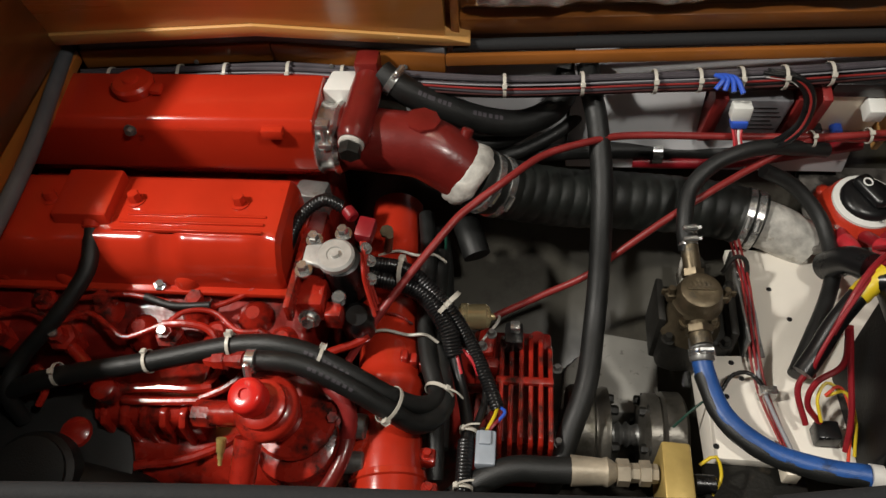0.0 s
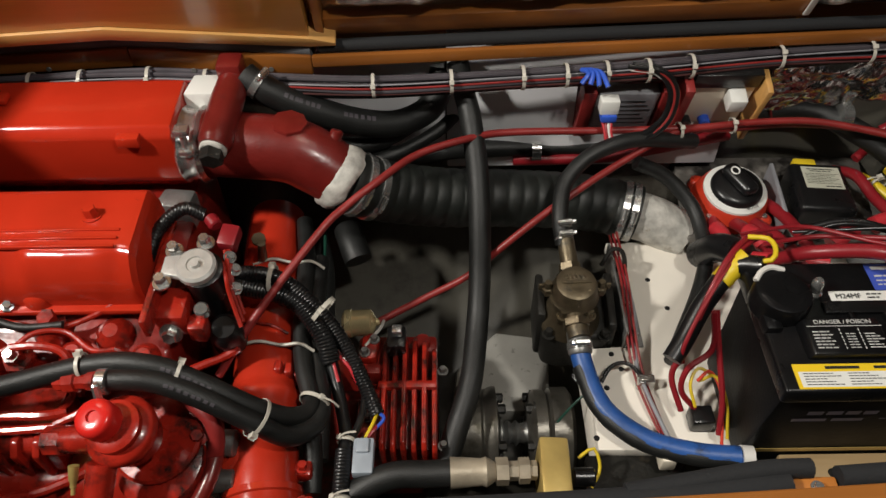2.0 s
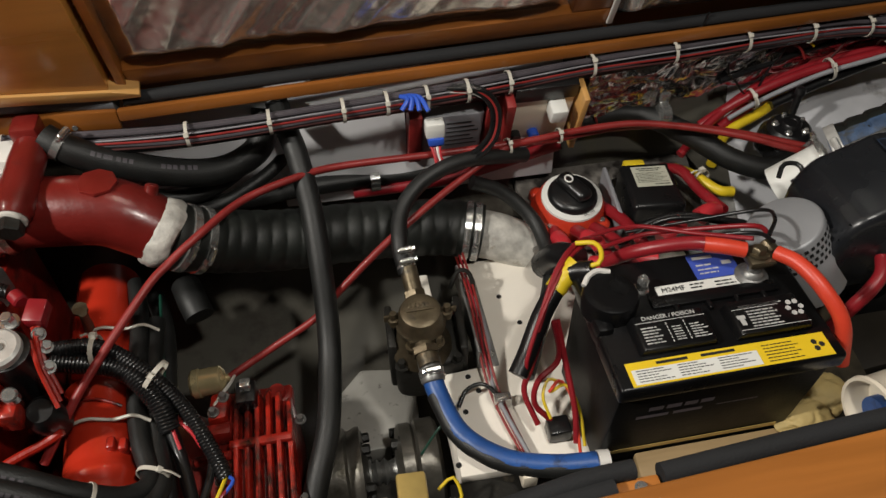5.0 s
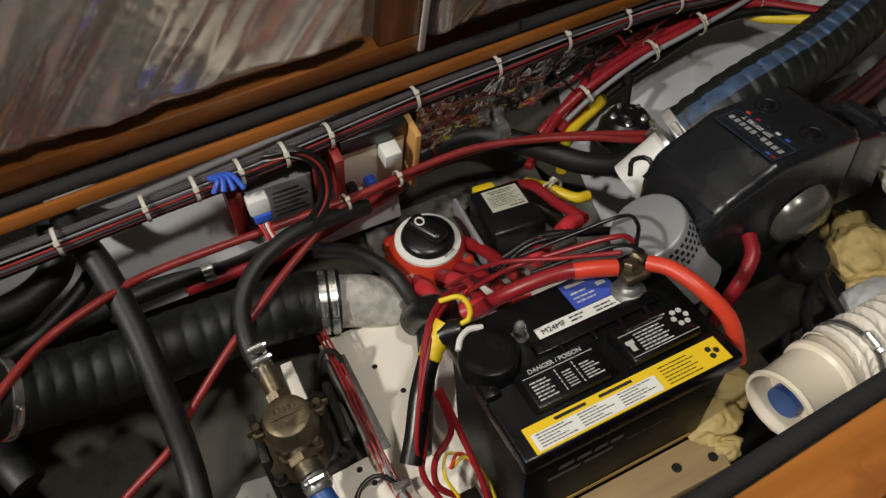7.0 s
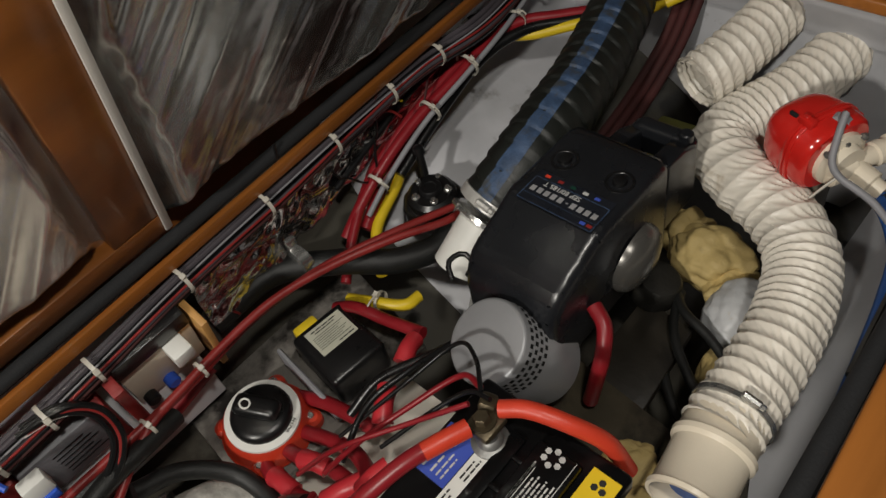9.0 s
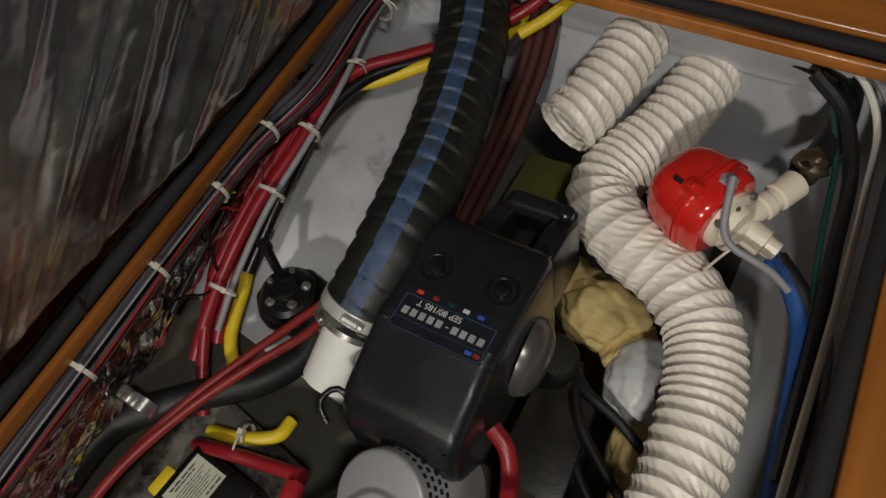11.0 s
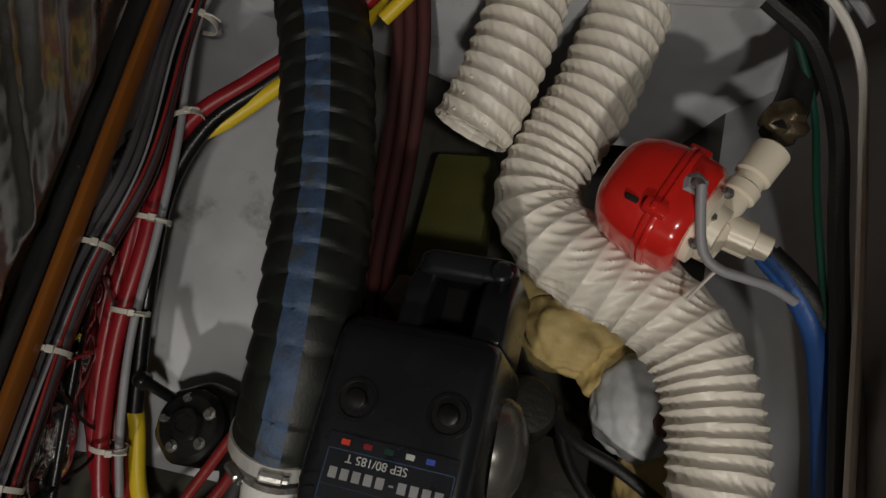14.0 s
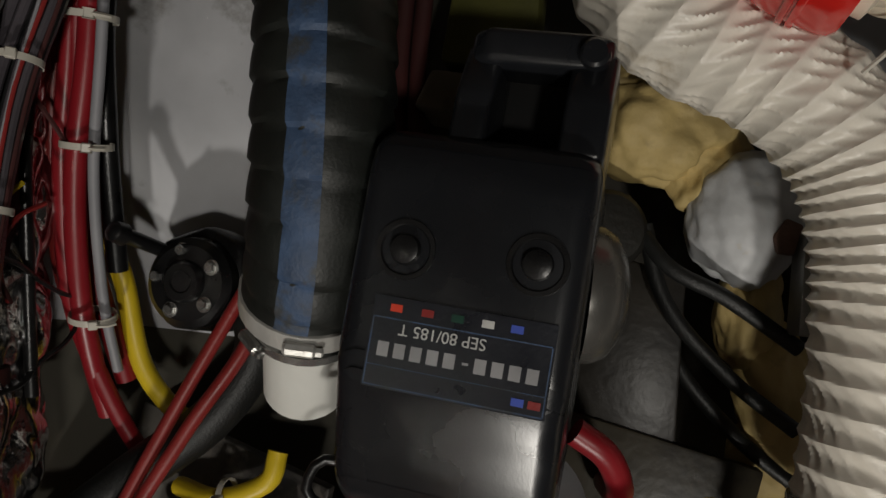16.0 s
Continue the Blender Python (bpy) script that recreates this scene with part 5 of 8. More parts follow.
turned(bm, FB + Vector((0.028, 0.016, -0.06)), FA, [(0, 0.046), (0.02, 0.055), (0.10, 0.057), (0.118, 0.052), (0.124, 0.040)], 36)
part("bowl", bm, OILRED, ff)
bm = B()
turned(bm, FB + Vector((0.016, 0.012, 0.066)), FA, [(0, 0.050), (0.003, 0.0535), (0.008, 0.0535), (0.011, 0.050)], 36)
part("bowl_ring", bm, OILRED, ff)
bm = B()
turned(bm, FB + Vector((0.002, -0.004, 0.10)), FA, [(0, 0.032), (0.020, 0.032), (0.024, 0.038), (0.034, 0.040), (0.040, 0.037), (0.044, 0.029), (0.052, 0.029), (0.056, 0.023)], 36)
part("filter_head", bm, OILRED, ff)
bm = B()
turned(bm, FB + Vector((-0.012, -0.012, 0.150)), FA, [(0, 0.021), (0.022, 0.0215), (0.027, 0.019), (0.029, 0.015), (0.029, 0.0065), (0.026, 0.006), (0.026, 0.003)], 34)
part("cap", bm, PUMPRED, ff, "bright red round cap")
bm = B()
rod(bm, FB + Vector((-0.088, -0.008, 0.106)), FB + Vector((-0.03, -0.012, 0.118)), 0.0155, 18)
turned(bm, FB + Vector((-0.092, -0.008, 0.105)), (1, -0.08, 0.18), [(0, 0.017), (0.022, 0.017)], 8)
part("inlet_plug", bm, OILRED, ff)
bm = B()
turned(bm, FB + Vector((-0.018, -0.042, 0.118)), (-0.1, -0.85, -0.6), [(0, 0.016), (0.05, 0.015), (0.055, 0.008), (0.12, 0.008)], 16)
part("outlet_stem", bm, OILRED, ff)
bm = B()
turned(bm, FB + Vector((-0.055, -0.038, 0.105)), (-0.05, -0.75, -0.7), [(0, 0.006), (0.016, 0.005), (0.018, 0.0035), (0.024, 0.0035), (0.025, 0.0025), (0.032, 0.0025)], 10)
part("bleed_screw", bm, BRASS, ff, "brass bleed screw")
bm = B()
rod(bm, FB + Vector((0.060, 0.018, 0.045)), FB + Vector((0.10, 0.016, 0.045)), 0.016, 18)
rod(bm, FB + Vector((0.062, -0.02, 0.02)), FB + Vector((0.10, -0.02, 0.02)), 0.014, 18)
part("mount_stud", bm, DULL, ff)
bm = B()
hexbolt(bm, FB + Vector((0.062, 0.012, 0.072)), (0.2, -0.4, 1), 0.008, 0.012)
part("bolt", bm, OILRED, ff)
hose("fuel_return_hose", [(-0.160, 0.556, 0.67), (-0.130, 0.530, 0.66), (-0.113, 0.495, 0.655), (-0.110, 0.455, 0.65), (-0.125, 0.415, 0.635), (-0.165, 0.375, 0.60)], 0.0095, MAROON, "faded red-brown rubber fuel hose", "hose")
clamp_on("hose_clamp", (-0.212, 0.500, 0.763), (1, 0, 0.0), 0.0128, side=(0, -1, 0.4), width=0.011)
bm = B()
turned(bm, (-0.275, 0.512, 0.742), (1, -0.12, 0.25), [(0, 0.009), (0.012, 0.010), (0.013, 0.012), (0.028, 0.012), (0.029, 0.009), (0.042, 0.009), (0.043, 0.011), (0.054, 0.011), (0.055, 0.007), (0.066, 0.007)], 8)
part("hose_union", bm, OILRED, engine)

# solenoid beside the rocker cover
so = thing("stop_solenoid", (-0.145, 0.65, 0.68), "silver stop solenoid on a black body with red bracket", "solenoid")
bm = B()
turned(bm, (-0.134, 0.660, 0.70), (0.02, -0.15, 1), [(0, 0.026), (0.075, 0.026), (0.078, 0.02)], 24)
part("body", bm, PLASTIC, so)
bm = B()
turned(bm, (-0.137, 0.648, 0.776), (0.02, -0.15, 1), [(0, 0.0245), (0.008, 0.0245), (0.011, 0.021), (0.011, 0.011), (0.009, 0.010), (0.009, 0.006), (0.014, 0.005), (0.014, 0.002)], 28)
prism(bm, [(-0.178, 0.636), (-0.145, 0.628), (-0.14, 0.668), (-0.178, 0.664)], "z", 0.774, 0.783, 0.003)
part("silver_plate", bm, ALLOY, so, "spotted silver end plate")
bm = B()
prism(bm, [(-0.190, 0.57), (-0.182, 0.57), (-0.180, 0.70), (-0.190, 0.70)], "z", 0.745, 0.775, 0.002)
part("bracket", bm, OILRED, so)
for x, y in ((-0.174, 0.626), (-0.170, 0.676), (-0.134, 0.688)):
    bm = B()
    hexbolt(bm, (x, y, 0.776), (0, -0.1, 1), 0.0075, 0.012)
    part("bolt", bm, STEEL, so)
bm = B()
box(bm, (-0.186, 0.592, 0.715), (-0.150, 0.640, 0.752), 0.004)
box(bm, (-0.150, 0.588, 0.705), (-0.128, 0.612, 0.735), 0.004)
part("red_block", bm, OILRED, so)
bm = B()
hexbolt(bm, (-0.168, 0.588, 0.728), (0, -1, 0.3), 0.0095, 0.010)
part("bolt", bm, STEEL, so)
bm = B()
rod(bm, (-0.133, 0.612, 0.735), (-0.13, 0.606, 0.752), 0.009)
part("terminal", bm, STEEL, so)
bm = B()
turned(bm, (-0.118, 0.622, 0.66), (0.1, -0.3, 1), [(0, 0.022), (0.045, 0.021), (0.055, 0.014)], 20)
part("motor_end", bm, PLASTIC, so)
bm = B()
box(bm, (-0.118, 0.682, 0.765), (-0.095, 0.712, 0.787), 0.003, 2, Euler((0.2, 0.1, -0.15)).to_matrix())
rod(bm, (-0.135, 0.725, 0.785), (-0.124, 0.712, 0.782), 0.009)
part("terminal_cover", bm, CABLE_R, so, "red rubber terminal cover")
for k in range(3):
    bm = B()
    tube(bm, [(-0.110, 0.70 - 0.02 * k, 0.772), (-0.103, 0.67 - 0.015 * k, 0.765), (-0.100, 0.648 - 0.01 * k, 0.752), (-0.085, 0.615 - 0.01 * k, 0.725)], 0.003, 7, 0.006)
    part("red_lead", bm, OILRED, so)
for x, y, z in ((-0.098, 0.66, 0.758), (-0.104, 0.672, 0.768), (-0.095, 0.638, 0.748)):
    bm = B()
    hexbolt(bm, (x, y, z), (0.5, -0.3, 0.8), 0.0055, 0.008)
    part("nut", bm, STEEL, so)
bm = B()
tube(bm, [(-0.232, 0.640, 0.748), (-0.222, 0.650, 0.752), (-0.215, 0.668, 0.758)], 0.0028, 7, 0.005)
part("blue_lead", bm, CABLE_B, so)
bm = B()
prism(bm, [(-0.235, 0.785), (-0.185, 0.78), (-0.180, 0.815), (-0.225, 0.82)], "z", 0.70, 0.748, 0.005)
part("corroded_bracket", bm, DULL, engine, "corroded grey bracket")
# copper lug and cable ties round the red pipe
bm = B()
turned(bm, (-0.100, 0.771, 0.652), (0.2, -0.3, 1), [(0, 0.007), (0.03, 0.006), (0.05, 0.0055)], 10)
turned(bm, (-0.098, 0.770, 0.690), (0.2, -0.3, 1), [(0, 0.010), (0.006, 0.010)], 8)
solo("copper_lug", bm, BRONZE, "small copper cable lug on the red pipe", "cable lug")
for y, z in ((0.768, 0.606), (0.625, 0.607)):
    hose("long_tie", [(-0.115, y, z + 0.034), (-0.085, y, z + 0.046), (-0.055, y - 0.001, z + 0.038), (-0.03, y - 0.002, z + 0.042), (-0.012, y - 0.006, z + 0.03)], 0.0022, TIE, "long nylon tie round the red pipe", "cable tie", "cable ties", 6, 0.006)
# harness below the conduits
bm = B()
tube(bm, [(0.011, 0.606, 0.628), (0.020, 0.575, 0.612), (0.028, 0.545, 0.605), (0.034, 0.515, 0.60), (0.033, 0.49, 0.60)], 0.0085, 12, 0.006)
solo("harness_sleeve", bm, PLASTIC, "black taped harness sleeve", "wiring")
hose("harness_sleeve", [(0.045, 0.612, 0.612), (0.055, 0.575, 0.602), (0.052, 0.54, 0.60), (0.038, 0.50, 0.598)], 0.0050, PLASTIC, "black taped harness sleeve", "wiring")
hose("corrugated_conduit", [(0.033, 0.495, 0.60), (0.033, 0.45, 0.598), (0.033, 0.40, 0.59)], 0.0105, PLASTIC, "black corrugated wiring conduit", "conduit", "conduits", 12, 0.0015, fr)
for k, (m, p) in enumerate(((CABLE_Y, [(0.072, 0.548, 0.597), (0.068, 0.530, 0.603), (0.060, 0.512, 0.602), (0.056, 0.502, 0.600)]),
                            (CABLE_B, [(0.074, 0.548, 0.597), (0.082, 0.536, 0.604), (0.072, 0.522, 0.603)]),
                            (CABLE_R, [(0.082, 0.536, 0.600), (0.070, 0.520, 0.604), (0.060, 0.508, 0.600)]),
                            (CABLE_P, [(0.012, 0.612, 0.635), (0.016, 0.598, 0.632), (0.022, 0.580, 0.622)]),
                            (CABLE_P, [(0.022, 0.612, 0.632), (0.035, 0.600, 0.626), (0.045, 0.585, 0.612)]),
                            (CABLE_W, [(0.026, 0.612, 0.630), (0.040, 0.600, 0.624), (0.049, 0.583, 0.610)]),
                            (CABLE_W, [(0.068, 0.742, 0.532), (0.066, 0.715, 0.552), (0.055, 0.695, 0.556), (0.045, 0.68, 0.555)]))):
    hose("harness_wire", p, 0.0024, m, "thin coloured harness wire", "wire", "harness wires", 7, 0.004)
bm = B()
box(bm, (0.046, 0.458, 0.597), (0.072, 0.505, 0.614), 0.003)
box(bm, (0.050, 0.484, 0.610), (0.066, 0.503, 0.618), 0.002)
solo("grey_connector", bm, CONNECTOR, "blue-grey plastic wiring connector", "connector")
tie((0.036, 0.506, 0.602), (0.1, 1, 0), 0.011, (-0.6, 0, 0.8), None, 0.005, 0.03)
tie((0.033, 0.432, 0.597), (0.0, 1, 0), 0.0115, (-0.6, 0, 0.8), None, 0.005, 0.03)
tie((0.000, 0.660, 0.672), (0.7, -0.5, -0.4), 0.021, (-0.5, 0, 0.8), None, 0.006)
tie((-0.065, 0.690, 0.70), (1, -0.1, 0), 0.019, (0, 0.4, 0.8), None, 0.006)
tie((-0.350, 0.510, 0.735), (1, 0.1, 0.2), 0.0135, (0, 0.3, 0.9))
tie((-0.245, 0.525, 0.757), (1, 0, 0.1), 0.0135, (0, 0.4, 0.9))
tie((-0.140, 0.519, 0.748), (1, -0.1, -0.5), 0.0135, (0, 0.5, 0.9))
tie((-0.058, 0.494, 0.688), (0.7, -0.1, -0.7), 0.023, (-0.3, -0.8, 0.4))
tie((-0.004, 0.545, 0.634), (0.3, 1, 0), 0.019, (0.6, 0, 0.8), None, 0.005, 0.025)
tie((-0.47, 0.497, 0.716), (1, 0.1, 0.1), 0.0135, (0, -0.3, 0.9))
# dark parts behind the red pipe
for p, r in (([(-0.035, 0.86, 0.60), (-0.02, 0.80, 0.585), (-0.012, 0.70, 0.58), (-0.008, 0.60, 0.575), (-0.005, 0.50, 0.56)], 0.0135), ([(0.01, 0.87, 0.60), (0.02, 0.84, 0.60), (0.03, 0.815, 0.59)], 0.022), ([(-0.01, 0.52, 0.59), (-0.006, 0.48, 0.585), (-0.006, 0.45, 0.575)], 0.012)):
    hose("back_hose", p, r, RUBBER, "black hose behind the bell housing", "hose", "back hoses")
hose("green_wire", [(-0.02, 0.84, 0.62), (-0.015, 0.76, 0.615), (-0.006, 0.68, 0.61), (-0.002, 0.60, 0.60)], 0.0026, CABLE_GN, "thin green wire beside the hoses", "wire")

# belt pulley low at the engine's front corner
bp = thing("belt_pulley", (-0.50, 0.42, 0.50), "black belt pulley and guard at the engine corner", "pulley")
bm = B()
turned(bm, (-0.505, 0.425, 0.575), (0.1, -0.35, 1), [(0, 0.10), (0.004, 0.115), (0.012, 0.115), (0.016, 0.100), (0.024, 0.100), (0.028, 0.112), (0.036, 0.112), (0.040, 0.095), (0.042, 0.05)], 40)
part("wheel", bm, RUBBER, bp)
bm = B()
turned(bm, (-0.497, 0.405, 0.622), (0.1, -0.35, 1), [(0, 0.055), (0.022, 0.052), (0.028, 0.045), (0.034, 0.045), (0.036, 0.03)], 30)
part("hub", bm, RUBBER, bp)

hose("fuel_hose", [(-0.156, 0.537, 0.69), (-0.136, 0.512, 0.7), (-0.11, 0.49, 0.69), (-0.108, 0.47, 0.66), (-0.132, 0.449, 0.62), (-0.164, 0.437, 0.6)], 0.0098, CABLE_D, "dull red rubber fuel hose beside the filter", "hose")

# ---- battery ----
bat = thing("battery", (0.66, 0.56, 0.565), "black marine battery with yellow and blue labels and red cables", "battery")
bm = B()
prism(bm, [(0.492, 0.563), (0.479, 0.745), (0.644, 0.745), (0.640, 0.563)], "x", 0.531, 0.788, 0.005)
part("case", bm, CASE, bat)
bm = B()
box(bm, (0.525, 0.472, 0.742), (0.793, 0.652, 0.7665), 0.005, 3)
blid = part("lid", bm, BATTERY, bat)
for x0, x1 in ((0.560, 0.656), (0.676, 0.772)):
    bm = B()
    prism(bm, [(x0, 0.766), (x0 + 0.006, 0.779), (x1 - 0.006, 0.779), (x1, 0.766)], "y", 0.512, 0.560, 0.003)
    part("vent_cover", bm, BATTERY, blid)
bm = B()
box(bm, (0.600, 0.572, 0.766), (0.760, 0.590, 0.772), 0.003)
part("cross_rib", bm, BATTERY, blid)
for x in (0.625, 0.665, 0.70, 0.735):
    bm = B()
    box(bm, (x, 0.560, 0.766), (x + 0.006, 0.574, 0.7725), 0.002)
    part("rib", bm, BATTERY, blid)
TOP = plane_at((0, 0, 0.7668), (1, 0, 0), (0, 1, 0))
bm = B()
quad_plate(bm, TOP, 0.540, 0.778, 0.4755, 0.5065, 0.0006)
ly = part("yellow_label", bm, LABEL_Y, blid, "yellow warning label", flat=True)
TOP2 = plane_at((0, 0, 0.7676), (1, 0, 0), (0, 1, 0))
bm = B()
quad_plate(bm, TOP2, 0.544, 0.692, 0.4775, 0.4965, 0.0003)
part("white_field", bm, PAPER, ly, flat=True)
TOP3 = plane_at((0, 0, 0.7681), (1, 0, 0), (0, 1, 0))
rows = []
for c in range(3):
    for k in range(5):
        x = 0.549 + c * 0.048
        rows.append((x, x + 0.040 - 0.008 * ((k * 7 + c) % 3), 0.4805 + 0.0034 * k, 0.00115))
for k in range(6):
    rows.append((0.700, 0.742 - 0.005 * (k % 2), 0.4795 + 0.0042 * k, 0.0012))
rows += [(0.575, 0.612, 0.5015, 0.0035), (0.628, 0.668, 0.5015, 0.0035)]
bars(rows, TOP3, ly, INK)
bm = B()
for k in range(3):
    a = k * 2.094
    turned(bm, (0.764 + 0.005 * math.cos(a), 0.491 + 0.005 * math.sin(a), 0.7675), (0, 0, 1), [(0, 0.0038), (0.0004, 0.0036)], 6)
part("recycling_mark", bm, INK, ly)
bm = B()
quad_plate(bm, TOP, 0.672, 0.730, 0.607, 0.647, 0.0006)
lb = part("blue_label", bm, LABEL_B, blid, "blue and white maker's label", flat=True)
bm = B()
quad_plate(bm, TOP, 0.615, 0.724, 0.590, 0.606, 0.0006)
lw = part("white_label", bm, PAPER, blid, flat=True)
lettering("M24MF", 0.010, TOP3 @ Matrix.Translation((0.636, 0.598, 0)), INK, lw)
bars([(0.658, 0.676, 0.601, 0.002), (0.658, 0.672, 0.596, 0.002), (0.690, 0.712, 0.600, 0.002), (0.690, 0.716, 0.595, 0.002)], TOP3, lw, INK)
bars([(0.678, 0.704, 0.640, 0.005), (0.678, 0.698, 0.628, 0.0025), (0.678, 0.705, 0.621, 0.002), (0.678, 0.703, 0.615, 0.002), (0.712, 0.724, 0.628, 0.006)], TOP3, lb, PRINT)
VC = plane_at((0, 0, 0.7796), (1, 0, 0), (0, 1, 0))
lettering("DANGER / POISON", 0.0076, VC @ Matrix.Translation((0.608, 0.5535, 0)), PRINT, blid)
rows = [(0.566, 0.650, 0.548, 0.0008)]
for k in range(6):
    rows += [(0.570, 0.592 - 0.003 * (k % 2), 0.5195 + 0.0042 * k, 0.0016), (0.627, 0.647 - 0.004 * (k % 3), 0.5195 + 0.0036 * k, 0.0014)]
    rows += [(0.6005, 0.6018, 0.519 + 0.0048 * k, 0.003), (0.6215, 0.6228, 0.519 + 0.0048 * k, 0.003), (0.606, 0.617, 0.5195 + 0.0036 * k, 0.0012)]
rows += [(0.682, 0.766, 0.517, 0.0008), (0.682, 0.740, 0.546, 0.0008)]
for k in range(6):
    rows += [(0.698, 0.735 - 0.004 * (k % 2), 0.5205 + 0.0042 * k, 0.0017), (0.692, 0.745 - 0.006 * (k % 3), 0.549 + 0.0001 * k, 0.0015)]
rows += [(0.684, 0.694, 0.535, 0.005), (0.686, 0.692, 0.528, 0.009)]
bars(rows, VC, blid)
for k in range(6):
    a = k * 1.047
    bm = B()
    turned(bm, (0.757 + 0.008 * math.cos(a), 0.538 + 0.009 * math.sin(a), 0.779), (0, 0, 1), [(0, 0.0034), (0.0008, 0.0034), (0.0008, 0.002), (0.0002, 0.002)], 6)
    part("handling_mark", bm, PRINT, blid)
FRONT = plane_at((0, 0.4847, 0.665), (1, 0, 0), (0, -0.071, 0.997))
bars([(0.572, 0.590, 0.040, 0.009), (0.594, 0.612, 0.040, 0.009), (0.616, 0.632, 0.040, 0.009), (0.636, 0.652, 0.040, 0.009), (0.560, 0.600, 0.022, 0.007), (0.606, 0.642, 0.022, 0.007), (0.660, 0.712, 0.024, 0.002)], FRONT @ Matrix.Translation((0, 0, 0.0015)), bat, VIOLET, "maker_mark")
bm = B()
quad_plate(bm, plane_at((0, 0.4888, 0.597), (1, 0, 0), (0, -0.071, 0.997)), 0.536, 0.770, -0.004, 0.005, 0.0006)
part("gold_line", bm, BRASS, bat, flat=True)
bm = B()
turned(bm, (0.738, 0.601, 0.766), (0, 0, 1), [(0, 0.020), (0.004, 0.020), (0.007, 0.014), (0.012, 0.012), (0.014, 0.009), (0.024, 0.0085), (0.027, 0.006)], 22)
part("positive_post", bm, DULL, bat)
bm = B()
turned(bm, (0.598, 0.606, 0.766), (0, 0, 1), [(0, 0.010), (0.003, 0.010), (0.006, 0.007), (0.02, 0.0068), (0.024, 0.004)], 16)
part("negative_stud", bm, STEEL, bat)
bm = B()
turned(bm, (0.551, 0.590, 0.764), (0, 0, 1), [(0, 0.0335), (0.022, 0.0335), (0.0265, 0.031), (0.0285, 0.026), (0.0280, 0.020), (0.0280, 0.004)], 34)
box(bm, (0.524, 0.548, 0.755), (0.545, 0.585, 0.776), 0.006)
part("negative_terminal_cover", bm, BATTERY, bat, "glossy black terminal cover")
bm = B()
tube(bm, [(0.523, 0.606, 0.790), (0.532, 0.617, 0.793), (0.545, 0.623, 0.793), (0.560, 0.621, 0.790)], 0.0035, 8, 0.003)
part("white_tape", bm, CABLE_W, bat)
# lug nut and clamp on the positive post
bm = B()
box(bm, (0.724, 0.590, 0.790), (0.758, 0.620, 0.802), 0.004)
hexbolt(bm, (0.739, 0.606, 0.801), (0.1, 0.2, 1), 0.009, 0.008)
box(bm, (0.747, 0.606, 0.796), (0.768, 0.624, 0.808), 0.004, 2, Euler((0.3, 0.4, 0.5)).to_matrix())
solo("terminal_clamp", bm, BRONZE, "tarnished lug clamp on the battery post", "terminal clamp")

hose("battery_cable", [(0.585, 0.686, 0.73), (0.610, 0.66, 0.775), (0.662, 0.638, 0.802), (0.700, 0.622, 0.806)], 0.0088, CABLE_R, "thick red battery cable", "cable", "battery cables", 14, 0.006)
hose("battery_cable", [(0.680, 0.630, 0.805), (0.702, 0.621, 0.806), (0.726, 0.612, 0.804)], 0.0098, CABLE_O, "orange-red sleeved battery cable", "cable", "battery cables", 14, 0.006)
hose("battery_cable", [(0.758, 0.600, 0.806), (0.772, 0.576, 0.810), (0.786, 0.540, 0.802), (0.802, 0.508, 0.775), (0.812, 0.490, 0.72)], 0.0092, CABLE_O, "orange-red sleeved battery cable", "cable", "battery cables", 14, 0.006)

# negative lead with black sleeve and yellow tape
hose("negative_lead", [(0.548, 0.64, 0.775), (0.520, 0.652, 0.758), (0.484, 0.622, 0.728), (0.458, 0.588, 0.700), (0.440, 0.566, 0.685)], 0.0125, PLASTIC, "black sleeved battery lead with a frayed end", "cable", "", 14, 0.006)
hose("yellow_tape", [(0.535, 0.660, 0.768), (0.518, 0.652, 0.757), (0.503, 0.641, 0.746)], 0.0135, CABLE_Y, "yellow tape wrapped round the battery lead", "tape", "", 14, 0.004, ribs(0.006, 0.08))
hose("yellow_wire", [(0.530, 0.655, 0.770), (0.552, 0.640, 0.785), (0.562, 0.655, 0.788), (0.560, 0.675, 0.785), (0.540, 0.685, 0.778)], 0.0032, CABLE_Y, "yellow wire loop by the battery post", "wire")
for k, p in enumerate(([(0.57, 0.70, 0.765), (0.525, 0.665, 0.772), (0.48, 0.612, 0.745), (0.452, 0.572, 0.705), (0.455, 0.565, 0.68)],
                       [(0.50, 0.62, 0.71), (0.505, 0.598, 0.66), (0.475, 0.582, 0.64), (0.468, 0.565, 0.615), (0.488, 0.552, 0.59)],
                       [(0.486, 0.62, 0.69), (0.470, 0.600, 0.645), (0.458, 0.582, 0.62), (0.470, 0.548, 0.59)],
                       [(0.508, 0.63, 0.70), (0.512, 0.590, 0.66), (0.515, 0.545, 0.62), (0.512, 0.515, 0.585)],
                       [(0.59, 0.72, 0.74), (0.545, 0.69, 0.772), (0.505, 0.650, 0.768), (0.470, 0.598, 0.725)])):
    hose("red_wire", p, 0.0040 if k else 0.0028, CABLE_R, "red wire running down beside the battery", "wire", "red wires", 8, 0.006)
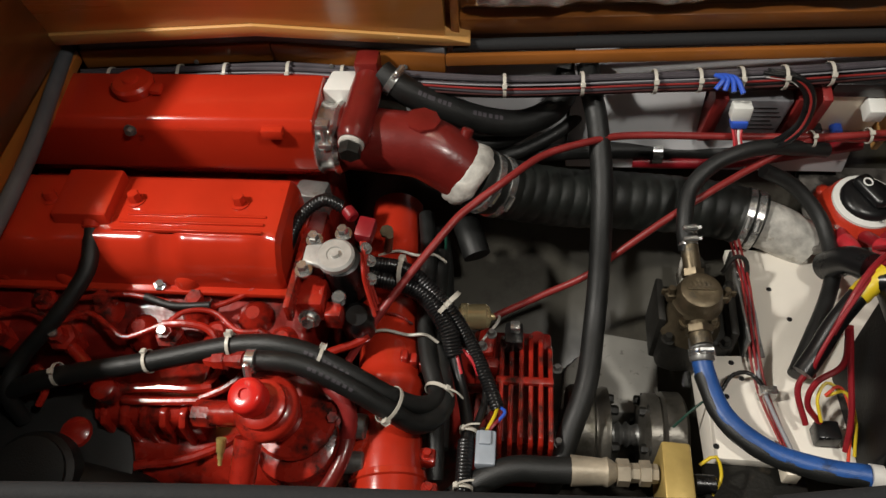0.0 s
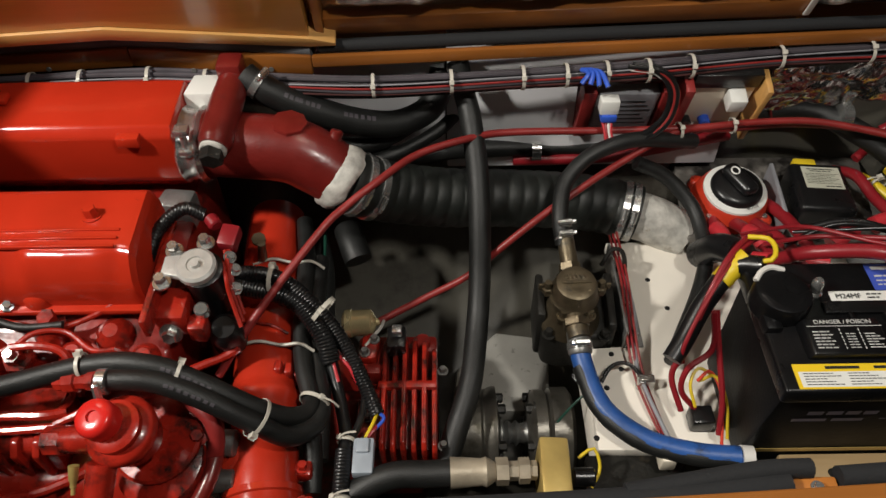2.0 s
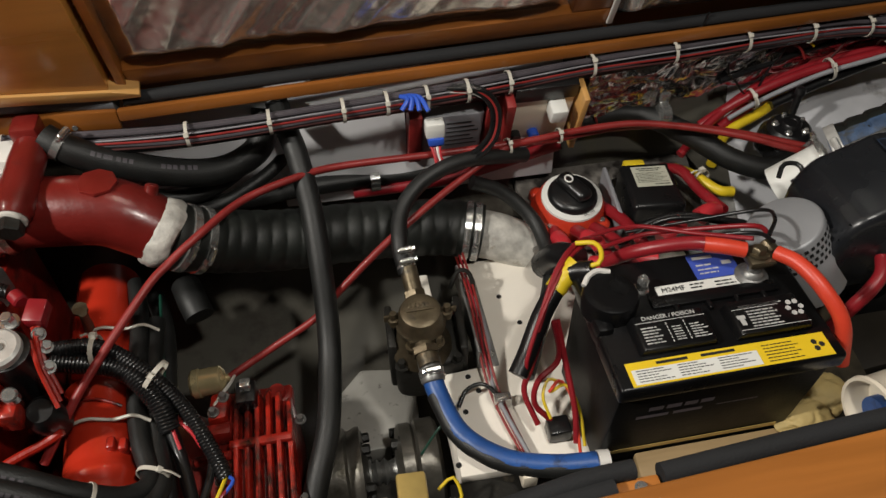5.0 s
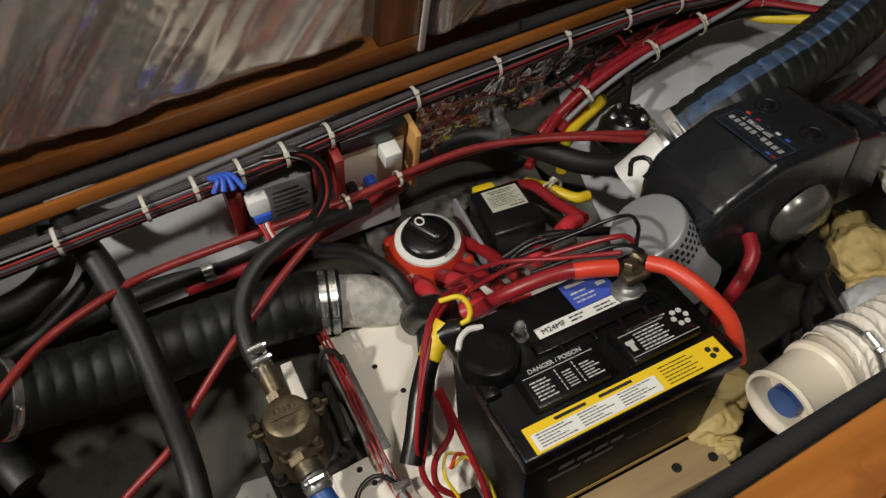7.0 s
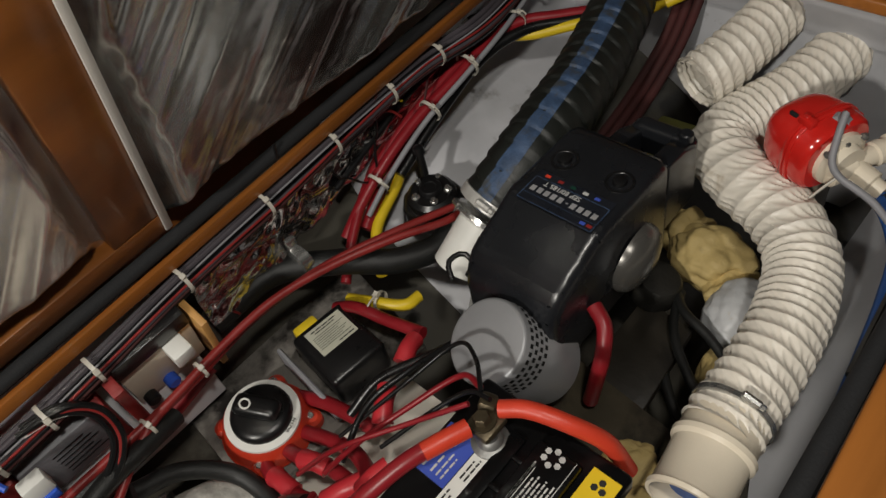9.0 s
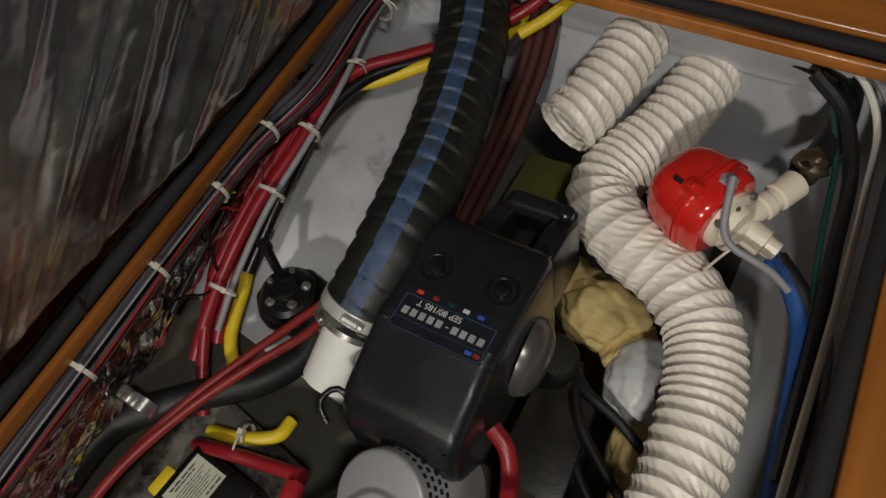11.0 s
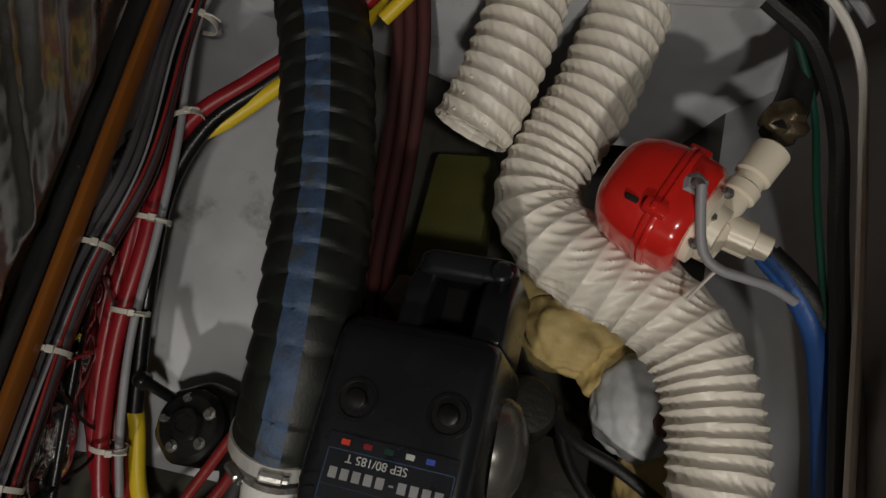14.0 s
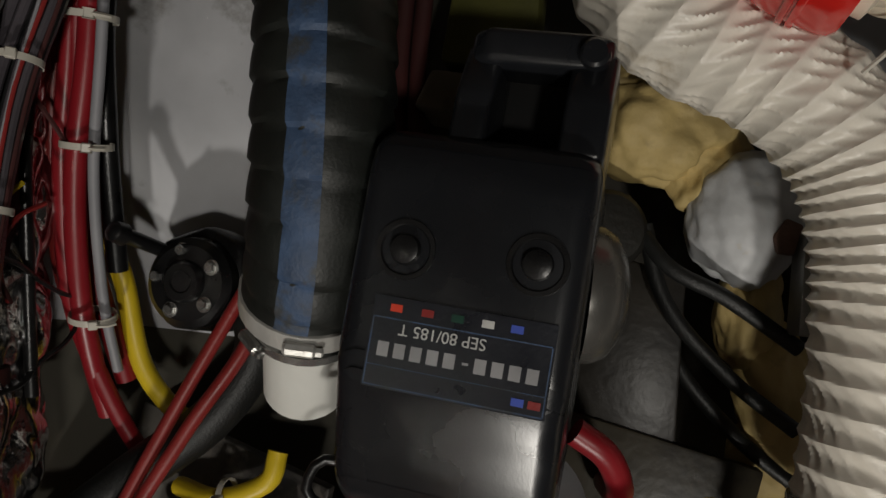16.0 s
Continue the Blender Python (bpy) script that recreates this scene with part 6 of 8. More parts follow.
for k, (m, p) in enumerate(((CABLE_Y, [(0.492, 0.575, 0.62), (0.510, 0.572, 0.635), (0.522, 0.545, 0.615), (0.522, 0.510, 0.585)]),
                            (CABLE_O, [(0.488, 0.572, 0.625), (0.505, 0.580, 0.635), (0.516, 0.552, 0.62), (0.515, 0.505, 0.58)]),
                            (CABLE_Y, [(0.486, 0.548, 0.60), (0.480, 0.570, 0.62), (0.492, 0.588, 0.63), (0.508, 0.578, 0.63)]))):
    hose("thin_wire", p, 0.0022, m, "thin coloured wire beside the battery", "wire", "thin wires", 8, 0.005)
bm = B()
box(bm, (0.482, 0.530, 0.566), (0.512, 0.556, 0.592), 0.003)
solo("relay_socket", bm, PLASTIC, "small black relay socket on the shelf", "relay")

# boards round the battery
bm = B()
prism(bm, [(0.575, 0.440), (0.795, 0.436), (0.800, 0.484), (0.790, 0.4885), (0.580, 0.4885)], "z", 0.563, 0.586, 0.003)
solo("hold_down_board", bm, TANBOARD, "hold-down board in front of the battery, coloured tan for shade", "board")
for x, y in ((0.735, 0.464), (0.782, 0.455), (0.640, 0.462)):
    bm = B()
    turned(bm, (x, y, 0.5862), (0, 0, 1), [(0, 0.0062), (0.0012, 0.0060), (0.0012, 0.0032), (0.0006, 0.0030)], 14)
    solo("board_screw", bm, IRON, "dark screw in the hold-down board", "screw", "board screws")
bm = B()
prism(bm, [(0.545, 0.845), (0.84, 0.83), (0.88, 1.03), (0.56, 1.03)], "z", 0.583, 0.598, 0.002)
solo("switch_board", bm, BLOTCHED, "blotched dark mounting board under the switch", "board")
bm = B()
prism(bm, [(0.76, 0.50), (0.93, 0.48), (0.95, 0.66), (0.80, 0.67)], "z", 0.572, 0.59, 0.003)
solo("battery_shelf_end", bm, DARKBED, "olive board beside the battery, darkened for shade", "board")
for at, size, seed in (((0.815, 0.492, 0.590), (0.040, 0.024, 0.014), 3.0), ((0.862, 0.520, 0.592), (0.036, 0.030, 0.013), 6.0), ((0.800, 0.462, 0.575), (0.030, 0.018, 0.014), 8.0)):
    mound("foam_lump", at, size, FOAM, "torn lump of yellowed foam beside the battery", "foam", "foam lumps", 0.17, seed)

# ---- battery switch ----
sw = thing("battery_switch", (0.622, 0.912, 0.598), "round orange-red battery selector switch with a black knob", "switch")
SA = Vector((0.02, -0.14, 1)).normalized()
SC = Vector((0.622, 0.912, 0.600))
bm = B()
turned(bm, SC, SA, [(0, 0.060), (0.010, 0.062), (0.014, 0.058), (0.034, 0.054), (0.040, 0.049)], 36)
for a in (0.7, 2.3, 3.9, 5.5):
    c = SC + Vector((0.060 * math.cos(a), 0.060 * math.sin(a), 0.004))
    turned(bm, c, SA, [(0, 0.014), (0.010, 0.013), (0.014, 0.008)], 14)
part("base", bm, SWITCH, sw)
bm = B()
turned(bm, SC + SA * 0.040, SA, [(0, 0.0495), (0.004, 0.049), (0.0065, 0.041)], 40)
dial = part("dial_ring", bm, PAPER, sw, "white dial ring")
bm = B()
turned(bm, SC + SA * 0.046, SA, [(0, 0.0405), (0.006, 0.0395), (0.010, 0.036), (0.0125, 0.030), (0.0135, 0.012)], 30)
box(bm, SC + SA * 0.056 + Vector((-0.014, -0.030, 0)), SC + SA * 0.076 + Vector((0.014, 0.034, 0)), 0.009, 4, Euler((0.12, 0.02, 0.5)).to_matrix())
knob = part("knob", bm, PLASTIC, sw)
kp = SC + SA * 0.0775 + Vector((-0.008, 0.012, 0))
bm = B()
tube(bm, [kp + Vector((0.0062 * math.cos(k * 0.7854), 0.0070 * math.sin(k * 0.7854), -0.14 * -0.0070 * math.sin(k * 0.7854))) for k in range(9)], 0.0014, 6, 0.003)
part("ring_mark", bm, PAPER, knob)
lettering("BOTH", 0.0075, plane_at(SC + SA * 0.0462 + Vector((0.014, -0.0425, 0)), (1, 0.35, 0), (-0.35, 1, 0.12)), INK, dial)
for a in (0.7, 3.9, 5.5):
    bm = B()
    hexbolt(bm, SC + Vector((0.060 * math.cos(a), 0.060 * math.sin(a), 0.017)), SA, 0.005, 0.004)
    part("screw", bm, STEEL, sw)
for k, p in enumerate(([(0.585, 0.870, 0.612), (0.580, 0.835, 0.625), (0.585, 0.79, 0.63), (0.60, 0.75, 0.62)],
                       [(0.615, 0.862, 0.615), (0.618, 0.82, 0.64), (0.630, 0.775, 0.65), (0.632, 0.72, 0.66)],
                       [(0.645, 0.862, 0.615), (0.655, 0.81, 0.64), (0.660, 0.76, 0.66), (0.640, 0.70, 0.70), (0.60, 0.675, 0.745)],
                       [(0.675, 0.905, 0.615), (0.688, 0.86, 0.63), (0.695, 0.81, 0.64), (0.70, 0.77, 0.64)])):
    hose("switch_cable", p, 0.0095, CABLE_R, "thick red cable from the battery switch", "cable", "switch cables", 14, 0.006)
for k, (a, b) in enumerate((((0.582, 0.84, 0.622), (0.584, 0.80, 0.63)), ((0.618, 0.815, 0.642), (0.628, 0.78, 0.65)), ((0.60, 0.745, 0.66), (0.64, 0.72, 0.675)), ((0.63, 0.70, 0.70), (0.665, 0.69, 0.715)), ((0.70, 0.745, 0.69), (0.735, 0.77, 0.695)), ((0.775, 0.785, 0.685), (0.81, 0.80, 0.68)))):
    bm = B()
    tube(bm, [a, (Vector(a) + Vector(b)) / 2 + Vector((0, 0, 0.006)), b], 0.0135, 12, 0.005, lambda s, q: 1 - 0.15 * math.sin(s * 60))
    solo("terminal_boot", bm, CABLE_P, "soft red rubber terminal boot", "terminal boot", "terminal boots")
bm = B()
tube(bm, [(0.548, 0.80, 0.61), (0.560, 0.775, 0.655), (0.575, 0.745, 0.675)], 0.021, 16, 0.006)
solo("black_boot", bm, PLASTIC, "glossy black rubber cable boot", "terminal boot", "terminal boots")

# relay box
bm = B()
turn = Euler((0, 0, -0.10)).to_matrix()
box(bm, (0.712, 0.848, 0.598), (0.797, 0.952, 0.655), 0.008, 3, turn)
rel = thing("charging_relay", (0.752, 0.897, 0.598), "black charging relay box with a white label", "relay")
part("body", bm, PLASTIC, rel)
rp = Matrix.Translation((0.752, 0.897, 0.6552)) @ turn.to_4x4()
bm = B()
quad_plate(bm, rp, -0.024, 0.034, -0.004, 0.044, 0.0005)
rl = part("label", bm, OLDPAPER, rel, flat=True)
bars([(-0.016, 0.026, 0.0385, 0.0022), (-0.012, 0.020, 0.034, 0.0018)] + [(-0.020, 0.030 - 0.006 * (k % 3), 0.028 - 0.0036 * k, 0.0011) for k in range(7)] + [(0.006, 0.030, 0.0005, 0.0022)], rp @ Matrix.Translation((0, 0, 0.0008)), rl, INK)
bm = B()
box(bm, (0.722, 0.949, 0.625), (0.758, 0.966, 0.652), 0.004, 2, turn, (0.752, 0.897, 0.6))
part("yellow_cap", bm, CABLE_Y, rel, "yellow plastic cap")
bm = B()
box(bm, (0.690, 0.836, 0.599), (0.697, 0.965, 0.640), 0.002, 1, turn, (0.752, 0.897, 0.6))
solo("grey_strip", bm, CABLE_G, "grey plastic cable strip beside the relay", "cable strip")
for p, r, m in (([(0.80, 0.96, 0.63), (0.805, 0.91, 0.665), (0.815, 0.86, 0.665), (0.825, 0.80, 0.675)], 0.0085, CABLE_R),
                ([(0.822, 0.955, 0.63), (0.828, 0.905, 0.655), (0.85, 0.865, 0.655), (0.875, 0.862, 0.650)], 0.0085, CABLE_Y),
                ([(0.69, 0.80, 0.665), (0.74, 0.79, 0.69), (0.80, 0.755, 0.70), (0.845, 0.735, 0.70)], 0.006, PLASTIC),
                ([(0.64, 0.755, 0.68), (0.70, 0.765, 0.71), (0.76, 0.755, 0.715), (0.82, 0.745, 0.705)], 0.004, PLASTIC),
                ([(0.62, 0.77, 0.665), (0.66, 0.735, 0.72), (0.72, 0.70, 0.755), (0.77, 0.665, 0.785), (0.765, 0.63, 0.805)], 0.0034, CABLE_R),
                ([(0.60, 0.80, 0.655), (0.64, 0.74, 0.735), (0.70, 0.68, 0.77), (0.745, 0.63, 0.802)], 0.0030, CABLE_R),
                ([(0.66, 0.78, 0.68), (0.74, 0.735, 0.735), (0.80, 0.70, 0.775), (0.79, 0.66, 0.80), (0.760, 0.625, 0.81)], 0.0026, PLASTIC),
                ([(0.67, 0.70, 0.74), (0.72, 0.668, 0.775), (0.755, 0.64, 0.80), (0.757, 0.61, 0.815)], 0.0026, PLASTIC)):
    hose("power_cable", p, r, m, "cable over the battery and switch board", "cable", "power cables", 10, 0.006)

# ---- thruster ----
thr = thing("bow_thruster", (1.0, 0.70, 0.60), "charcoal bow thruster motor housing with a perforated grey cap", "thruster")
bm = B()
prism(bm, [(0.880, 0.690), (0.880, 0.748), (0.885, 0.772), (0.898, 0.794), (0.914, 0.803), (0.940, 0.8135), (0.9655, 0.8235), (0.974, 0.8290), (0.984, 0.8308), (1.100, 0.831), (1.118, 0.820), (1.122, 0.66), (0.90, 0.66)], "y", 0.632, 0.766, 0.014, 4)
hb = part("housing", bm, HOUSING, thr)
for y0, y1, z in ((0.634, 0.661, 0.812), (0.704, 0.727, 0.806)):
    bm = B()
    prism(bm, [(1.112, 0.70), (1.112, z + 0.004), (1.150, z), (1.182, z - 0.016), (1.188, 0.70)], "y", y0, y1, 0.005, 3)
    part("end_cheek", bm, HOUSING, thr)
bm = B()
prism(bm, [(0.637, 0.76), (0.637, 0.798), (0.650, 0.806), (0.712, 0.804), (0.724, 0.794), (0.724, 0.76)], "x", 1.168, 1.190, 0.005, 3)
part("end_bar", bm, HOUSING, thr)
# black block stands in for the shade inside the end recess
bm = B()
box(bm, (1.115, 0.655, 0.69), (1.175, 0.71, 0.752), 0.004)
part("recess_shade", bm, HOLE, thr)
bm = B()
rod(bm, (1.176, 0.648, 0.80), (1.176, 0.648, 0.814), 0.009)
part("lug_pin", bm, HOUSING, thr)
bm = B()
turned(bm, (1.042, 0.636, 0.722), (0.05, -1, -0.12), [(0, 0.047), (0.008, 0.046), (0.017, 0.041), (0.024, 0.030), (0.028, 0.017), (0.029, 0.006)], 40)
part("side_dome", bm, DOME, thr, "polished dark rounded side cover")
for x, y in ((1.047, 0.733), (1.050, 0.659)):
    bm = B()
    turned(bm, (x, y, 0.829), (0, 0, 1), [(0, 0.0175), (0.003, 0.0172), (0.003, 0.0145), (0.0012, 0.013), (0.0012, 0.009), (0.006, 0.008), (0.007, 0.005)], 26)
    part("knob", bm, PLASTIC, hb)
NP = plane_at((0.9945, 0.694, 0.8314), (0, 1, 0), (-1, 0, 0))
bm = B()
quad_plate(bm, NP, -0.0515, 0.0515, -0.0255, 0.0255, 0.0005)
np_ = part("name_plate", bm, PLATE, hb, "dark name plate with white print", flat=True)
NP2 = NP @ Matrix.Translation((0, 0, 0.0007))
lettering("SEP 80/185 T", 0.0092, NP2 @ Matrix.Translation((0.010, -0.0085, 0)), PRINT, np_)
for k in range(10):
    x = -0.045 + 0.0095 * k if k < 4 else (-0.0068 if k == 4 else 0.0008 + 0.0095 * (k - 5))
    bars([(x, x + (0.0046 if k == 4 else 0.0065), 0.0038, 0.0014 if k == 4 else 0.0082)], NP2, np_, PRINT_G, "maker_mark")
bm = B()
for a, b, c, d in ((-0.0505, 0.0505, 0.0238, 0.0245), (-0.0505, 0.0505, -0.0138, -0.0131), (-0.0505, -0.0498, -0.0138, 0.0245), (0.0498, 0.0505, -0.0138, 0.0245), (-0.0505, 0.0505, 0.0128, 0.0132)):
    quad_plate(bm, NP2, a, b, c, d, 0.0001)
part("plate_border", bm, BLUE_S, np_, flat=True)
for x, y, m in ((-0.030, -0.0195, LABEL_B), (-0.014, -0.0195, PRINT), (0.003, -0.0195, CABLE_GN), (0.020, -0.0195, CABLE_D), (0.038, -0.0195, CABLE_O), (-0.045, 0.0185, CABLE_D), (-0.036, 0.0185, LABEL_B)):
    bm = B()
    quad_plate(bm, NP2, x - 0.0034, x + 0.0034, y - 0.0021, y + 0.0021, 0.0002)
    part("plate_symbol", bm, m, np_, flat=True)
AX = Vector((0.50, -0.16, -0.85)).normalized()
CC = Vector((0.829, 0.685, 0.757))
bm = B()
turned(bm, CC, AX, [(0, 0.020), (0, 0.0465), (0.0012, 0.0492), (0.004, 0.0508), (0.052, 0.052), (0.056, 0.055), (0.12, 0.055)], 56)
mc = part("motor_cap", bm, CAPGREY, thr, "grey motor cap with a perforated skirt")
bm = B()
u = AX.cross(Vector((0, 0, 1))).normalized()
v = AX.cross(u)
for row in range(4):
    for k in range(36):
        a = 2 * math.pi * (k + 0.5 * (row % 2)) / 36
        d = u * math.cos(a) + v * math.sin(a)
        c = CC + AX * (0.012 + 0.0105 * row) + d * 0.0517
        t = AX.cross(d)
        q = [bm.verts.new(c + t * i * 0.0026 + AX * j * 0.0030 + d * 0.0004) for i, j in ((-1, -1), (1, -1), (1, 1), (-1, 1))]
        bm.faces.new(q)
tagged(part("perforation", bm, HOLE, mc, "rows of dark vent holes", flat=True), kind="stuff")
bm = B()
turned(bm, (1.098, 0.636, 0.585), (0.1, -0.25, 1), [(0, 0.034), (0.03, 0.033), (0.036, 0.028), (0.038, 0.018)], 30)
part("tunnel_flange", bm, IRON, thr, "dark metal tunnel flange")
bm = B()
box(bm, (0.93, 0.70, 0.52), (1.10, 0.76, 0.67), 0.01)
part("foot", bm, HOUSING, thr)
bm = B()
tube(bm, [(0.952, 0.628, 0.728), (0.940, 0.606, 0.720), (0.920, 0.594, 0.700), (0.905, 0.592, 0.67), (0.90, 0.60, 0.61)], 0.0095, 14, 0.006)
solo("thruster_cable", bm, CABLE_R, "thick red cable with a boot at the thruster", "cable")
for p in ([(0.872, 0.775, 0.755), (0.885, 0.79, 0.765), (0.905, 0.785, 0.765), (0.905, 0.77, 0.758), (0.888, 0.765, 0.752)],):
    hose("cable_loop", p, 0.0035, PLASTIC, "small black cable loop by the thruster", "cable")

# ---- flexible ducts ----
def duct_wall(seed, pitches):
    """Vinyl cloth over a wire helix: sharp ridges, cloth sagging between them in slanting pleats. pitches: rows of (run, pitch)."""
    turns, total = [0.0], 0.0
    for i in range(1000):
        s = i * 0.001
        for (a, pa), (b, pb) in zip(pitches, pitches[1:]):
            if a <= s < b:
                break
        total += 0.001 / (pa + (pb - pa) * min(1, max(0, (s - a) / (b - a))))
        turns.append(total)

    def f(s, a):
        ca, sa = math.cos(a), math.sin(a)
        i = min(998, int(s * 1000))
        phase = turns[i] + (turns[i + 1] - turns[i]) * (s * 1000 - i)
        wide = min(1.0, 0.014 * (turns[i + 1] - turns[i]) * 1000)
        u = (phase + a / (2 * math.pi) + 0.07 * noise.noise((s * 25, ca + seed, sa))) % 1.0
        sag = 1 - abs(2 * u - 1) ** 1.6
        slack = max(0.2, min(1.0, 1.25 - 0.7 * wide + 0.5 * noise.noise((s * 9 + seed, ca * 0.8, sa * 0.8))))
        k = (a / (2 * math.pi) * 21 + u * 1.3 + 0.8 * noise.noise((s * 16, ca * 1.5, sa * 1.5 + seed))) % 1.0
        pleat = 0.5 * math.cos(2 * math.pi * k) + 0.18 * math.cos(4 * math.pi * k)
        crease = noise.noise((s * 20 + seed, ca * 2.0, sa * 2.0))
        return 1.045 - (0.065 + 0.045 * wide) * sag + 0.030 * crease + 0.062 * pleat * sag * slack
    return f


du = thing("air_duct", (1.1, 0.46, 0.64), "ribbed white vinyl air duct bending through the bay", "air duct", "air ducts")
DP = [(0.905, 0.443, 0.70), (0.955, 0.444, 0.702), (1.03, 0.446, 0.702), (1.10, 0.456, 0.703), (1.163, 0.480, 0.706), (1.205, 0.530, 0.712), (1.232, 0.600, 0.718), (1.275, 0.645, 0.718), (1.334, 0.640, 0.718), (1.41, 0.612, 0.722), (1.52, 0.588, 0.735)]
bm = B()
tube(bm, DP, 0.0425, 132, 0.0015, duct_wall(2.0, [(0, 0.016), (0.06, 0.018), (0.125, 0.020), (0.18, 0.012), (0.24, 0.013), (0.30, 0.024), (0.40, 0.025), (0.46, 0.017), (0.53, 0.013), (0.60, 0.018), (1.0, 0.02)]), False)
part("duct_wall", bm, DUCT, du)
bm = B()
rings = [(0.035, 0.0375), (0.0, 0.0385), (0.0, 0.0425), (0.005, 0.0435), (0.009, 0.0405), (0.060, 0.0405), (0.064, 0.0445), (0.070, 0.045), (0.075, 0.0415), (0.105, 0.0415)]
turned(bm, (0.822, 0.432, 0.698), (1, 0.12, 0.02), rings, 36)
pc = part("pipe_connector", bm, PVC, du, "ivory plastic pipe connector")
bm = B()
turned(bm, (0.842, 0.440, 0.680), (1, 0.12, 0.02), [(0, 0.019), (0.012, 0.019)], 20)
part("blue_plug", bm, BLUE, pc, "blue cloth inside the connector")
clamp_on("hose_clamp", (0.935, 0.4438, 0.701), (1, 0.03, 0), 0.0440, du, width=0.007, side=(0, -0.3, 1))
d2 = thing("air_duct", (1.42, 0.7, 0.7), "short ribbed white vinyl duct with a torn open mouth", "air duct", "air ducts")
bm = B()
tube(bm, [(1.335, 0.722, 0.748), (1.375, 0.708, 0.757), (1.43, 0.696, 0.768), (1.52, 0.685, 0.78)], 0.0405, 120, 0.0017, duct_wall(7.0, [(0, 0.0165), (0.1, 0.017), (1.0, 0.017)]), False)
part("duct_wall", bm, DUCT, d2)
bm = B()
tube(bm, [(1.3345, 0.7222, 0.7478), (1.36, 0.7132, 0.7535), (1.39, 0.7034, 0.760)], 0.0365, 40, 0.004, lambda s, a: 1 + 0.05 * math.sin(a * 13) + 0.04 * math.sin(s * 900), False)
part("inner_wall", bm, DUCT, d2, "crumpled pale inner wall of the duct")
# ---- red pump and its pipes ----
rpmp = thing("red_pump", (1.28, 0.50, 0.68), "glossy red plastic water pump with an ivory head", "pump")
PC = Vector((1.266, 0.525, 0.785))
PA = Vector((0.39, 0.92, 0.0)).normalized()
PS = Vector((0.92, -0.39, 0.0)).normalized()


def rounded_loft(bm, rows, hs=0.049, hz=0.045, seg=48, power=3.0):
    """Rounded-square rings along the pump's axis: rows of (run, size)."""
    rings = []
    for run, k in rows:
        ring = []
        for i in range(seg):
            a = 2 * math.pi * i / seg
            c, d = math.cos(a), math.sin(a)
            q = (abs(c) ** power + abs(d) ** power) ** (-1 / power)
            ring.append(bm.verts.new(PC + PA * run + PS * (c * q * hs * k) + Vector((0, 0, d * q * hz * k))))
        rings.append(ring)
    for u, v in zip(rings, rings[1:]):
        for i in range(seg):
            bm.faces.new((u[i], u[(i + 1) % seg], v[(i + 1) % seg], v[i]))
    bm.faces.new(rings[0][::-1])
    bm.faces.new(rings[-1])
    return bm


bm = B()
rounded_loft(bm, [(0.0565, 0.30), (0.055, 0.52), (0.050, 0.72), (0.041, 0.87), (0.028, 0.96), (0.012, 1.0), (0.0015, 1.0)])
shell = part("shell", bm, PUMPRED, rpmp)
bm = B()
rounded_loft(bm, [(0.0055, 1.035), (0.0045, 1.05), (0.0012, 1.05), (0.0006, 1.0), (-0.0006, 1.0), (-0.0012, 1.05), (-0.0045, 1.05), (-0.0055, 1.035)])
part("seam_flange", bm, PUMPRED, shell)
bm = B()
rounded_loft(bm, [(-0.001, 1.0), (-0.018, 0.985), (-0.025, 0.95), (-0.0285, 0.88), (-0.029, 0.5)])
part("end_cover", bm, PUMPRED, rpmp)
PM = Matrix((PS, PA, Vector((0, 0, 1)))).transposed()
for b, c, w in ((0.047, 0.020, 0.010), (-0.026, 0.0465, 0.011)):
    bm = B()
    o = PC + PS * b + Vector((0, 0, c))
    box(bm, o - Vector((w / 2, 0.010, 0.005)), o + Vector((w / 2, 0.010, 0.005)), 0.002, 2, PM)
    box(bm, o + Vector((-w / 2 + 0.002, -0.001, 0.003)), o + Vector((w / 2 - 0.002, 0.004, 0.007)), 0.001, 1, PM, o)
    part("latch", bm, PUMPRED, shell)
bm = B()
o = PC + PS * -0.026 + PA * 0.021 + Vector((0, 0, 0.0425))
box(bm, o - Vector((0.002, 0.006, 0.003)), o + Vector((0.002, 0.006, 0.003)), 0.001, 1, PM)
part("slot", bm, HOLE, shell)
bm = B()
turned(bm, PC - PA * 0.0285, -PA, [(0, 0.034), (0.007, 0.034), (0.010, 0.024), (0.020, 0.022)], 28)
turned(bm, (1.232, 0.499, 0.772), (0.89, -0.45, 0.02), [(0, 0.008), (0.003, 0.0155), (0.034, 0.0165), (0.037, 0.0125), (0.064, 0.0125), (0.066, 0.0155), (0.076, 0.0155), (0.078, 0.0135), (0.086, 0.0135), (0.088, 0.0165), (0.118, 0.0168), (0.121, 0.013)], 24)
turned(bm, (1.262, 0.482, 0.768), (-0.22, -0.95, -0.2), [(0, 0.0155), (0.010, 0.0165), (0.030, 0.0165), (0.032, 0.012), (0.046, 0.0115)], 20)
part("head", bm, PVC, rpmp, "ivory plastic pump head")
for k in range(3):
    bm = B()
    o = PC - PA * 0.037 + PS * (0.026 - 0.026 * k) + Vector((0, 0, 0.022))
    hexbolt(bm, o, (0, -0.4, 1), 0.0035, 0.004)
    part("head_screw", bm, DULL, rpmp)
bm = B()
box(bm, (1.245, 0.505, 0.60), (1.305, 0.555, 0.746), 0.006)
part("mount", bm, GRIMY, rpmp)
bm = B()
